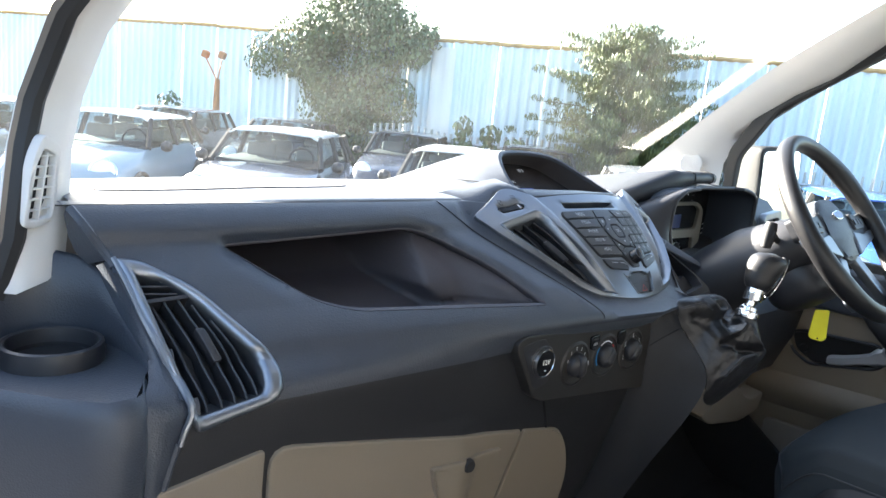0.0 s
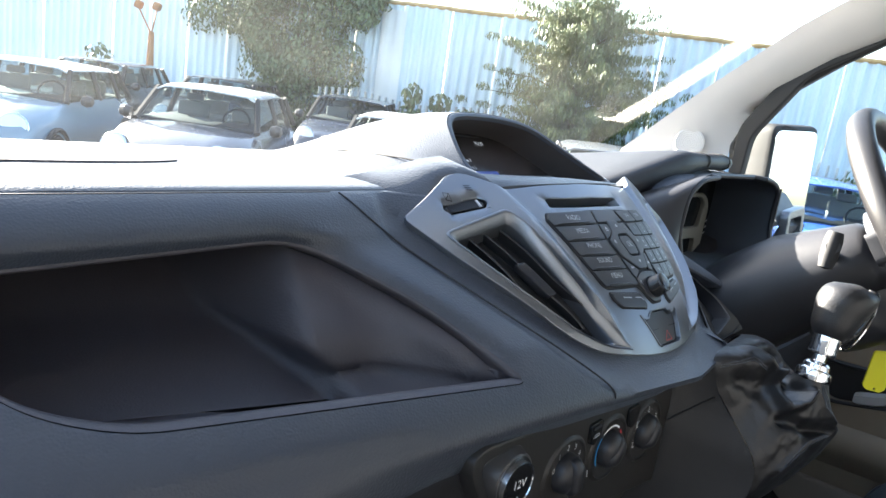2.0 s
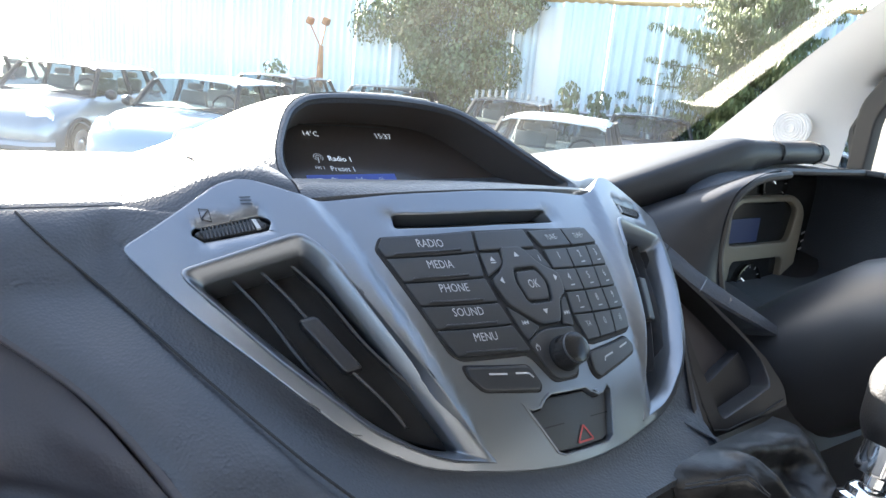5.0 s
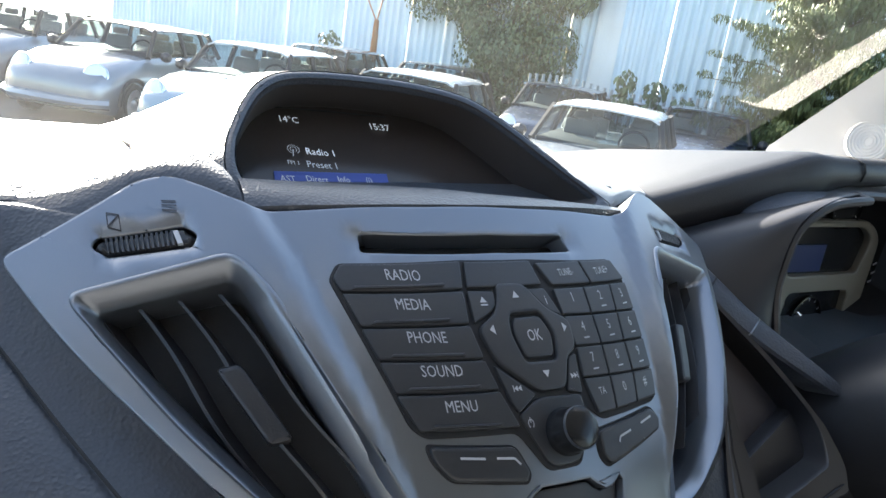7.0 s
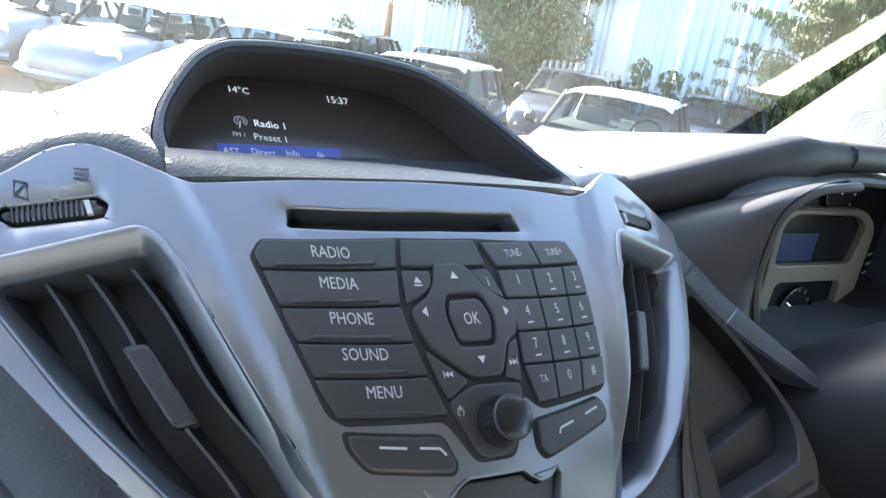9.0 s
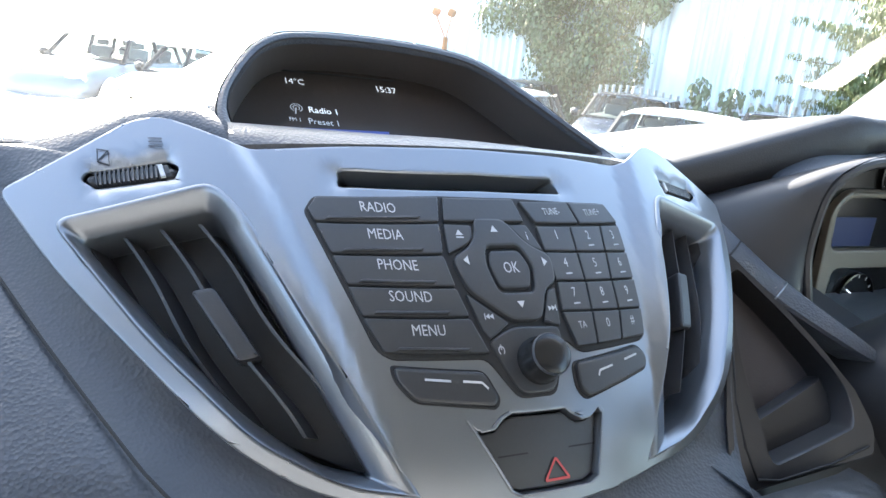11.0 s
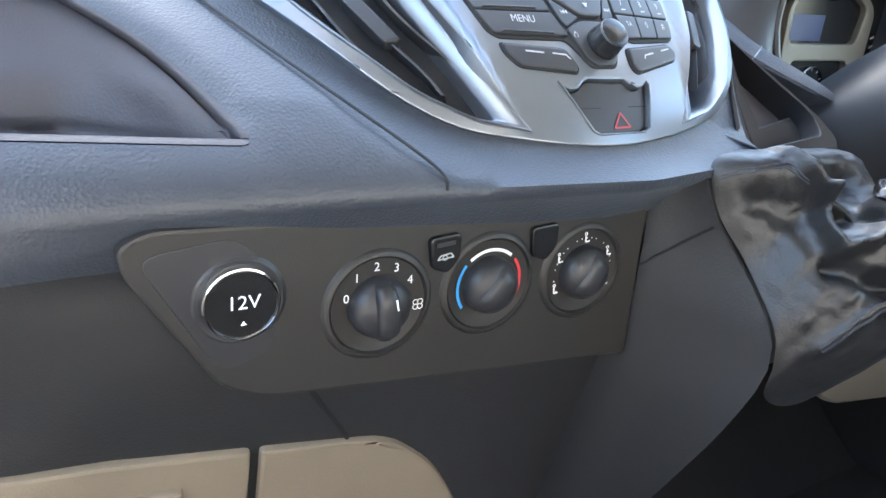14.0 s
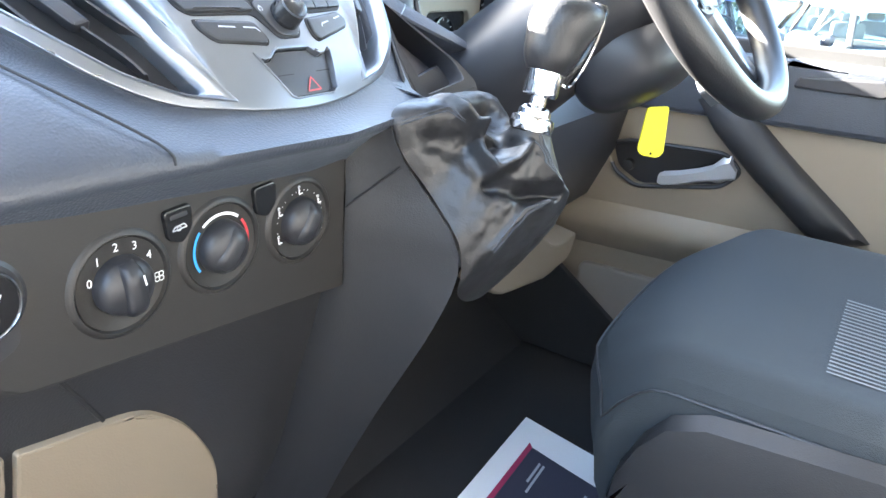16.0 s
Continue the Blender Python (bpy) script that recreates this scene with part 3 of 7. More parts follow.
part("end_edge", tube([on_dash(lerp_table(END_EDGE, z), z, -0.001) for z in [0.95 + 0.02 * i for i in range(17)]] + [on_dash(lerp_table(END_EDGE, z), z, -0.001) for z in [1.276, 1.43, 1.445, 1.46, 1.475]][:1], 0.004, 8), M_dash, dash)
part("end_edge", tube([on_dash(lerp_table(END_EDGE, z), z, -0.002) for z in [1.425, 1.431, 1.440, 1.450, 1.460, 1.470, 1.480]], 0.005, 8), M_dash, dash)

# ---------------------------------------------------------------- end cap with the cup holder
cap = part("end_cap", grid([[(-0.955, 0.10, z - 0.004), (-0.935, 0.030 + dy, z), (-0.900, -0.006 + dy, z), (-0.862, -0.052 + dy, z), (-0.832, -0.080 + dy, z), (-0.806, -0.080 + dy, z), (-0.796, -0.070 + dy, z), (-0.780, -0.030 + dy, z)] for z, dy in ((1.326, 0.006), (1.331, 0.002), (1.327, -0.004), (1.315, -0.010), (1.280, -0.012), (1.220, -0.004), (1.140, 0.010), (0.95, 0.06))]), M_dash, dash, "dark end cap with a cup holder", sharp=60)
ends = (((-0.7857, 1.4311), (-0.785, 0.105, 1.412)), ((-0.7758, 1.3958), (-0.777, 0.055, 1.372)), ((-0.7664, 1.3539), (-0.770, -0.010, 1.338)), ((-0.7577, 1.3245), (-0.785, -0.050, 1.331)), ((-0.7547, 1.3055), (-0.798, -0.074, 1.327)), ((-0.7624, 1.2875), (-0.800, -0.082, 1.312)), ((-0.777, 1.233), (-0.797, -0.080, 1.246)), ((-0.790, 1.10), (-0.800, -0.064, 1.10)), ((-0.800, 0.95), (-0.800, -0.010, 0.95)))
rows = []
for (x, z), q in ends:
    a, q = on_dash(x, z, -0.001), Vector(q)
    rows.append([tuple(a.lerp(q, k / 5) + Vector((-0.3, -0.8, 0.1)) * 0.006 * math.sin(math.pi * k / 5)) for k in range(6)])
part("end_cheek", grid(rows), M_dash, cap, sharp=60)
part("end_cheek", grid([[tuple(on_dash(x, z, -0.001)), tuple(on_dash(x, z, 0.0).lerp(Vector(q), 0.5)), q] for (x, z), q in (((-0.7857, 1.4311), (-0.795, 0.098, 1.416)), ((-0.795, 1.442), (-0.804, 0.110, 1.428)), ((-0.802, 1.455), (-0.808, 0.118, 1.442)), ((-0.817, 1.483), (-0.812, 0.122, 1.466)))]), M_dash, cap)
wall = []
for p, top in (((-0.769, -0.014), 1.339), ((-0.771, 0.055), 1.373), ((-0.780, 0.105), 1.410), ((-0.797, 0.138), 1.421), ((-0.825, 0.158), 1.427), ((-0.858, 0.160), 1.424), ((-0.890, 0.142), 1.414), ((-0.920, 0.105), 1.398), ((-0.945, 0.055), 1.385)):
    p = (p[0], p[1] * 0.80)
    wall.append([(p[0], p[1], 1.322), (p[0] - 0.002, p[1], 1.322 + (top - 1.322) * 0.5), (p[0], p[1] + 0.004, top - 0.004), (p[0] + 0.001, p[1] + 0.010, top), (p[0] + 0.002, p[1] + 0.018, top - 0.001), (p[0] + 0.002, p[1] + 0.022, top - 0.03)])
part("cup_wall", grid(wall), M_dash, cap, sharp=70)
part("tray", grid([[(x, y, 1.3295) for x, y in r] for r in (((-0.955, 0.10), (-0.935, 0.034), (-0.900, -0.002), (-0.862, -0.048), (-0.832, -0.076), (-0.806, -0.076), (-0.770, -0.012)), ((-0.95, 0.12), (-0.93, 0.07), (-0.89, 0.06), (-0.86, 0.06), (-0.83, 0.06), (-0.80, 0.06), (-0.770, 0.06)), ((-0.95, 0.16), (-0.93, 0.17), (-0.89, 0.17), (-0.86, 0.17), (-0.83, 0.17), (-0.80, 0.15), (-0.775, 0.12)))]), M_dash, cap)
part("cup_ring", move(lathe([(0.0400, -0.06), (0.0415, 0.004), (0.0425, 0.0135), (0.0450, 0.0150), (0.0480, 0.0135), (0.0495, 0.004), (0.0490, -0.018)], 40), pose(-0.840, 0.058, 1.335)), M_dark, cap, "round cup holder ring")
part("cup_base", move(lathe([(0, 0), (0.0405, 0), (0.0405, 0.004)], 32), pose(-0.840, 0.058, 1.3300)), M_void, cap)

# ---------------------------------------------------------------- silver centre stack
VENT_OUT = rounded([(-0.2165, 1.4505), (-0.143, 1.4745), (-0.130, 1.462), (-0.0675, 1.3625), (-0.098, 1.3665), (-0.133, 1.3805), (-0.175, 1.4125)], [0.008, 0.012, 0.004, 0.002, 0.01, 0.01, 0.01], 4)
VENT_IN = rounded([(-0.207, 1.4475), (-0.146, 1.4665), (-0.1405, 1.4600), (-0.0865, 1.3690), (-0.108, 1.3718), (-0.134, 1.3855), (-0.172, 1.4170)], [0.005, 0.010, 0.006, 0.003, 0.008, 0.01, 0.01], 4)
VALLEY = [(1.350, 0.066), (1.364, 0.069), (1.3845, 0.0762), (1.4159, 0.0870), (1.4498, 0.1008), (1.473, 0.1106), (1.493, 0.1217), (1.51, 0.130)]
VENT_HOLE = [(a[0] + 0.10 * (b[0] - a[0]), a[1] + 0.10 * (b[1] - a[1])) for a, b in zip(VENT_OUT, VENT_IN)]
SLOT = rounded([(-0.0785, 1.4890), (0.0, 1.4905), (0.058, 1.4890), (0.060, 1.4815), (0.0, 1.4828), (-0.081, 1.4815)], [0.002, 0, 0.002, 0.002, 0, 0.002], 2)
THUMB = rounded([(-0.203, 1.4735), (-0.162, 1.4838), (-0.157, 1.4795), (-0.160, 1.4755), (-0.201, 1.4668), (-0.205, 1.469)], 0.003, 3)
HAZ = [(-0.0378, 1.3893), (-0.0335, 1.3855), (-0.0265, 1.3862), (-0.0215, 1.3900), (-0.0165, 1.3920), (0.0150, 1.3915), (0.0190, 1.3885), (0.0235, 1.3860), (0.0290, 1.3865), (0.0345, 1.3895), (0.0365, 1.3875), (0.0285, 1.3625), (0.0225, 1.3600), (-0.0160, 1.3600), (-0.0205, 1.3620)]
def pod(x, z):
    """The vent ends of the fascia stand proud of its middle; the thumb wheels and the ends of the disc slot lie in dished places."""
    u, up = abs(x), 0.0
    if u > 0.055:
        up = 0.0065 * ease((u - curve_table(VALLEY, z)) / 0.015) * ease((z - 1.345) / 0.05)
    if u > 0.14 and z > 1.455:
        # along and across the wheel
        a = (u - 0.181) * 0.972 - (z - 1.4752) * 0.235
        b = (u - 0.181) * 0.235 + (z - 1.4752) * 0.972
        up -= 0.0034 * (1 - ease(math.hypot(max(0.0, abs(a) - 0.019), max(0.0, abs(b) - 0.003)) / 0.0052))
    if z > 1.474 and 0.05 < u < 0.105:
        off = (-0.0785 - x if x < 0 else x - 0.0580) / 0.015
        up -= 0.0018 * ease(off / 0.3 + 1) * (1 - ease(off)) * (1 - ease((abs(z - 1.4853) - 0.0028) / 0.0030))
    return up


def on_fascia(x, z, h=0.0):
    """A point h metres proud of the moulded fascia."""
    e = 0.0018
    p = on_stack(x, z, pod(x, z))
    n = (on_stack(x + e, z, pod(x + e, z)) - on_stack(x - e, z, pod(x - e, z))).cross(on_stack(x, z + e, pod(x, z + e)) - on_stack(x, z - e, pod(x, z - e))).normalized()
    return p + n * h


def into_vent(x, z, h=0.0):
    """Straight in and out of the stack, from the moulded fascia."""
    return on_stack(x, z, pod(x, z) + h)


fascia = part("fascia", plate(on_fascia, FASCIA, [VENT_HOLE, mirror_x(VENT_HOLE), SLOT, THUMB, mirror_x(THUMB), HAZ], h0=-0.012, h1=0.0035, r=0.0012, step=0.005), M_silver, dash, "satin silver painted fascia")
# flat sheet whose black gives the vents and slots their dark depth
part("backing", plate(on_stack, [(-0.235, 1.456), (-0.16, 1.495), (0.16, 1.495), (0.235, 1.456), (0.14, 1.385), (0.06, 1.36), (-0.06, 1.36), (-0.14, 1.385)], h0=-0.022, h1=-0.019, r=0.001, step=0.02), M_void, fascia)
for side in (1, -1):
    flip = (lambda p: p) if side == 1 else mirror_x
    vent = part("air_vent", frame_loft(into_vent, flip(VENT_OUT), flip(VENT_IN), ((-0.14, 0.0005), (-0.12, 0.0042), (-0.03, 0.0050), (0.10, 0.0053), (0.22, 0.0047), (0.36, 0.0034), (0.62, 0.0006), (0.92, -0.0035), (1.0, -0.0055), (1.02, -0.026))), M_silver, dash, "raised satin silver vent frame", sharp=50)
    for i in range(5):
        x0, z0 = -0.2085 + 0.0185 * i, 1.4505 + 0.0042 * i
        x1, z1 = -0.1520 + 0.0185 * i, 1.3700 + 0.0070 * i
        rows = []
        for k in range(25):
            s = k / 24
            x, z = x0 + (x1 - x0) * s + 0.0016 * math.sin(s * 9.0), z0 + (z1 - z0) * s
            if not inside((x, z), VENT_OUT):
                continue
            rows.append([into_vent(side * (x + dx), z, hh) for dx, hh in ((0.0035, -0.026), (-0.0010, -0.0105), (0.0010, -0.0100), (0.0058, -0.026))])
        if len(rows) > 2:
            part("slat", grid(rows, closed=True, caps=True), M_dark, vent)
    part("tab", plate(on_stack, flip(rounded([(-0.1600, 1.4355), (-0.1485, 1.4385), (-0.1300, 1.4130), (-0.1410, 1.4100)], 0.003)), h0=-0.010, h1=-0.001, r=0.002), M_dark, vent, "dark vent adjuster tab")
    wheel = part("thumb_wheel", plate(on_fascia, flip(rounded([(-0.202, 1.4725), (-0.163, 1.4825), (-0.1585, 1.4793), (-0.161, 1.4763), (-0.2005, 1.4678), (-0.2037, 1.4695)], 0.003, 3)), h0=-0.008, h1=0.0045, r=0.002), M_dark, vent, "ribbed dark thumb wheel")
    for k in range(14):
        x = -0.1985 + 0.0022 * k
        z = 1.4700 + (x + 0.2) * 0.22
        part("rib", plate(on_fascia, flip([(x, z - 0.0028), (x + 0.0012, z - 0.0026), (x + 0.0012, z + 0.0042), (x, z + 0.0040)]), h0=0.004, h1=0.0054, r=0.0003), M_dark, wheel)
    part("pointer", plate(on_fascia, flip([(-0.1675, 1.4748), (-0.1650, 1.4752), (-0.1665, 1.4808), (-0.1690, 1.4803)]), h0=0.004, h1=0.0056, r=0.0003), M_print, wheel)
# small symbols over the thumb wheel
for dx in (0, 0.0052):
    bar(on_fascia, -0.1965 + dx, 1.4783, -0.1965 + dx, 1.4826, 0.0005, M_dark, fascia, 0.0042)
for dz in (0, 0.0040):
    bar(on_fascia, -0.1965, 1.4784 + dz, -0.1913, 1.4784 + dz, 0.0005, M_dark, fascia, 0.0042)
bar(on_fascia, -0.1963, 1.4786, -0.1915, 1.4822, 0.0005, M_dark, fascia, 0.0042)
for k in range(3):
    bar(on_fascia, -0.1720, 1.4868 + 0.0016 * k, -0.1655, 1.4874 + 0.0016 * k, 0.0005, M_dark, fascia, 0.0042)

# dark mouth of the disc slot
part("disc_slot", plate(on_stack, SLOT, h0=-0.016, h1=-0.010, r=0.0005), M_void, fascia)

# ---------------------------------------------------------------- keys of the radio
M_key = mat("dark_soft_key", (0.030, 0.031, 0.034), 0.38, grain=0.05, vary=0.15)
EDGE_L = [(1.4760, -0.0960), (1.4698, -0.1000), (1.4646, -0.0976), (1.4522, -0.0923), (1.4405, -0.0874), (1.4288, -0.0828), (1.4150, -0.0750)]
EDGE_R = [(1.4776, -0.0272), (1.4671, -0.0312), (1.4538, -0.0340), (1.4409, -0.0316), (1.4292, -0.0280), (1.4150, -0.0215)]
tops_l, tops_r = (1.4748, 1.4646, 1.4522, 1.4405, 1.4288, 1.4155), (1.4778, 1.4669, 1.4538, 1.4409, 1.4292, 1.4150)
SPEC = (("RADIO", -0.0634, 1.4713), ("MEDIA", -0.0630, 1.4604), ("PHONE", -0.0602, 1.4484), ("SOUND", -0.0571, 1.4363), ("MENU", -0.0516, 1.4236))
radio = part("radio_panel", plate(on_stack, rounded([(-0.0955, 1.4762), (-0.027, 1.4795), (0.019, 1.4793), (0.0905, 1.4755), (0.0955, 1.4665), (0.0838, 1.4150), (0.078, 1.4130), (0.033, 1.4125), (0.0235, 1.4190), (0.0115, 1.3975), (-0.0105, 1.3975), (-0.024, 1.4135), (-0.072, 1.4135), (-0.0785, 1.4170), (-0.1015, 1.4695)], [0.003, 0, 0, 0.004, 0.003, 0.004, 0.002, 0.004, 0.002, 0.004, 0.004, 0.004, 0.003, 0.004, 0.002], 3), h0=0.002, h1=0.0044, r=0.0008, step=0.018), M_void, dash, "black recessed key panel")
edge_left = sorted((a, b) for a, b in EDGE_L)
edge_right = sorted((a, b) for a, b in EDGE_R)
for k, (word, tx, tz) in enumerate(SPEC):
    a, b, c, d = tops_l[k], tops_r[k], tops_r[k + 1], tops_l[k + 1]
    g = 0.0004
    pts = [(lerp_table(edge_left, a) + 0.0007, a - g), (lerp_table(edge_right, b) - 0.0006, b - g), (lerp_table(edge_right, c) - 0.0006, c + g), (lerp_table(edge_left, d) + 0.0007, d + g)]
    if k == 0:
        pts = [(-0.0940, 1.4752), (-0.0278, 1.4783), pts[2], pts[3], (-0.0994, 1.4698)]
    key = part("key", plate(on_stack, rounded(pts, 0.0012, 2), h0=0.003, h1=0.0062, r=0.0008), M_key, radio)
    # raised lower lip of each key
    part("lip", plate(on_stack, rounded([(lerp_table(edge_left, d) + 0.008, d + 0.0024), (lerp_table(edge_right, c) - 0.010, c + 0.0024), (lerp_table(edge_right, c) - 0.012, c + 0.0011), (lerp_table(edge_left, d) + 0.006, d + 0.0011)], 0.0005, 2), h0=0.005, h1=0.0072, r=0.0006), M_key, key)
    wording(word, on_stack, tx, tz + 0.0004, 0.0059, M_print, key, 0.0066, wide=1.05)


def key_of(pts, word="", size=0.0048, at=None, r=0.0012, h=0.0062, material=None):
    k = part("key", plate(on_stack, rounded(pts, r, 3), h0=0.003, h1=h, r=0.0008), material or M_key, radio)
    if word:
        c = at or (sum(p[0] for p in pts) / len(pts), sum(p[1] for p in pts) / len(pts))
        wording(word, on_stack, c[0], c[1], size, M_print, k, h + 0.0004)
    return k


key_of([(-0.0255, 1.4780), (0.0185, 1.4780), (0.0208, 1.4678), (-0.0292, 1.4678)])
eject = key_of([(-0.0298, 1.4665), (-0.0140, 1.4662), (-0.0150, 1.4610), (-0.0192, 1.4583), (-0.0315, 1.4540)])
sign(on_stack, [(-0.0248, 1.4617), (-0.0205, 1.4617), (-0.0226, 1.4640)], M_print, eject, 0.0066)
bar(on_stack, -0.0248, 1.4608, -0.0205, 1.4608, 0.0006, M_print, eject, 0.0066)
key_of([(0.0085, 1.4664), (0.0212, 1.4664), (0.0268, 1.4548), (0.0185, 1.4572)], "i", 0.0052)
DPAD = rounded([(-0.0115, 1.4690), (0.0065, 1.4690), (0.0165, 1.4585), (0.0300, 1.4528), (0.0280, 1.4415), (0.0195, 1.4392), (0.0120, 1.4270), (-0.0060, 1.4272), (-0.0262, 1.4395), (-0.0310, 1.4520), (-0.0190, 1.4572), (-0.0140, 1.4620)], 0.004, 4)
dpad = part("direction_pad", plate(on_stack, DPAD, [rounded([(-0.0095, 1.4570), (0.0108, 1.4572), (0.0158, 1.4485), (0.0122, 1.4382), (-0.0090, 1.4384), (-0.0122, 1.4500)], 0.003, 3)], h0=0.003, h1=0.0070, r=0.0012), M_key, radio)
for pts in ([(-0.0040, 1.4628), (0.0005, 1.4628), (-0.0018, 1.4655)], [(-0.0220, 1.4492), (-0.0220, 1.4530), (-0.0250, 1.4511)], [(0.0225, 1.4480), (0.0225, 1.4518), (0.0255, 1.4499)], [(-0.0010, 1.4345), (0.0035, 1.4345), (0.0012, 1.4318)]):
    sign(on_stack, pts, M_print, dpad, 0.0075)
ok = part("ok_key", plate(on_stack, rounded([(-0.0080, 1.4555), (0.0100, 1.4557), (0.0142, 1.4484), (0.0108, 1.4398), (-0.0078, 1.4400), (-0.0106, 1.4500)], 0.003, 4), h0=0.003, h1=0.0066, r=0.0012), M_key, radio)
wording("OK", on_stack, 0.0018, 1.4480, 0.0064, M_print, ok, 0.0070)
prev = key_of([(-0.0280, 1.4385), (-0.0080, 1.4265), (-0.0205, 1.4205), (-0.0235, 1.4240)])
nxt = key_of([(0.0205, 1.4385), (0.0262, 1.4398), (0.0225, 1.4240), (0.0128, 1.4262)])
for kk, cx, cz, sg in ((prev, -0.0182, 1.4292, -1), (nxt, 0.0195, 1.4312, 1)):
    for o in (0, 0.0022):
        sign(on_stack, [(cx + sg * (o - 0.0020), cz - 0.0011), (cx + sg * (o - 0.0020), cz + 0.0011), (cx + sg * (o + 0.0002), cz)], M_print, kk, 0.0066)
    bar(on_stack, cx + sg * 0.0027, cz - 0.0012, cx + sg * 0.0027, cz + 0.0012, 0.0005, M_print, kk, 0.0066)
knob_seat = part("knob_seat", plate(on_stack, rounded([(-0.0215, 1.4196), (-0.0070, 1.4256), (0.0212, 1.4242), (0.0215, 1.4190), (0.0108, 1.3988), (-0.0095, 1.3986)], [0.003, 0.008, 0.003, 0.003, 0.006, 0.006], 4), h0=0.003, h1=0.0060, r=0.0012), M_key, radio)
kc = on_stack(0.0035, 1.4110, 0.006)
kn = on_stack(0.0035, 1.4110, 0.02) - kc
knob = part("volume_knob", place(lathe([(0.0122, 0.0), (0.0122, 0.003), (0.0115, 0.0045), (0.0108, 0.012), (0.0100, 0.0142), (0.0086, 0.0148), (0.0050, 0.0153), (0, 0.0155)], 36), kc, kn), M_black, radio, "glossy black round volume knob")
part("knob_ring", place(lathe([(0.0100, 0.0138), (0.0104, 0.0141), (0.0108, 0.0134), (0.0108, 0.0128)], 36), kc, kn), M_dash, knob)
ring_arc(on_stack, -0.0160, 1.4160, 0.0013, 0.0018, -60, 240, M_print, knob_seat, 0.0064, 12)
bar(on_stack, -0.0160, 1.4162, -0.0160, 1.4184, 0.0005, M_print, knob_seat, 0.0064)
# number keys
CL, CR = [(1.4142, 0.0300), (1.4298, 0.0262), (1.4421, 0.0284), (1.4548, 0.0276), (1.4661, 0.0275), (1.4772, 0.0215)], [(1.4142, 0.0812), (1.4265, 0.0857), (1.4393, 0.0886), (1.4510, 0.0913), (1.4640, 0.0940), (1.4745, 0.0895)]
C1, C2 = [(1.4147, 0.0441), (1.4280, 0.0465), (1.4395, 0.0487), (1.4524, 0.0502), (1.4657, 0.0524)], [(1.4146, 0.0623), (1.4282, 0.0672), (1.4401, 0.0691), (1.4521, 0.0727), (1.4643, 0.0772)]
RL, RR = (1.4661, 1.4548, 1.4421, 1.4298, 1.4148), (1.4640, 1.4515, 1.4393, 1.4265, 1.4146)
GRID = (("1", "2", "3"), ("4", "5", "6"), ("7", "8", "9"), ("TA", "0", "#"))
key_of([(0.0222, 1.4768), (0.0575, 1.4762), (0.0604, 1.4662), (0.0285, 1.4672)], "TUNE-", 0.0043, (0.0425, 1.4716))
key_of([(0.0587, 1.4760), (0.0890, 1.4745), (0.0937, 1.4660), (0.0935, 1.4650), (0.0616, 1.4660)], "TUNE+", 0.0043, (0.0745, 1.4704))
for rr in range(4):
    z0, z1 = RL[rr], RL[rr + 1]
    q0, q1 = RR[rr], RR[rr + 1]
    for cc in range(3):
        left, right = ((CL, C1), (C1, C2), (C2, CR))[cc]
        f0, f1 = cc / 3, (cc + 1) / 3
        a, b, c, d = z0 + (q0 - z0) * f0, z0 + (q0 - z0) * f1, z1 + (q1 - z1) * f1, z1 + (q1 - z1) * f0
        g = 0.0004
        pts = [(lerp_table(left, a) + g, a - g), (lerp_table(right, b) - g, b - g), (lerp_table(right, c) - g, c + g), (lerp_table(left, d) + g, d + g)]
        k = key_of(pts, GRID[rr][cc], 0.0056 if len(GRID[rr][cc]) == 1 else 0.0042, (sum(p[0] for p in pts) / 4, sum(p[1] for p in pts) / 4 + 0.0012), 0.0008)
        mx, mz = sum(p[0] for p in pts) / 4, sum(p[1] for p in pts) / 4
        if (rr, cc) != (0, 0):
            bar(on_stack, mx - 0.0022, mz - 0.0032, mx + 0.0022, mz - 0.0032, 0.0006, M_key if rr == 3 else M_print, k, 0.0065)
# call keys
for pts, marks in (([(-0.0718, 1.4108), (-0.0275, 1.4086), (-0.0218, 1.3985), (-0.0245, 1.3950), (-0.0630, 1.3980), (-0.0705, 1.4050)], ((-0.0580, 1.4060, -0.0455, 1.4052), (-0.0395, 1.4050, -0.0300, 1.4043), (-0.0300, 1.4043, -0.0272, 1.4018))),
                   ([(0.0262, 1.4090), (0.0725, 1.4112), (0.0782, 1.4060), (0.0755, 1.4010), (0.0300, 1.3945), (0.0255, 1.3990)], ((0.0385, 1.4022, 0.0400, 1.4042), (0.0400, 1.4042, 0.0495, 1.4054), (0.0590, 1.4066, 0.0690, 1.4078)))):
    ck = part("call_key", plate(on_stack, rounded(pts, 0.003, 4), h0=0.0, h1=0.0062, r=0.0016), M_key, radio, "black call key with white marks")
    part("surround", plate(on_stack, rounded([(x + (x - sum(p[0] for p in pts) / 6) * 0.07, z + (z - 1.4025) * 0.14) for x, z in pts], 0.004, 4), h0=0.0, h1=0.0040, r=0.0006), M_void, ck)
    for m in marks:
        bar(on_stack, *m, 0.0009, M_print, ck, 0.0067)
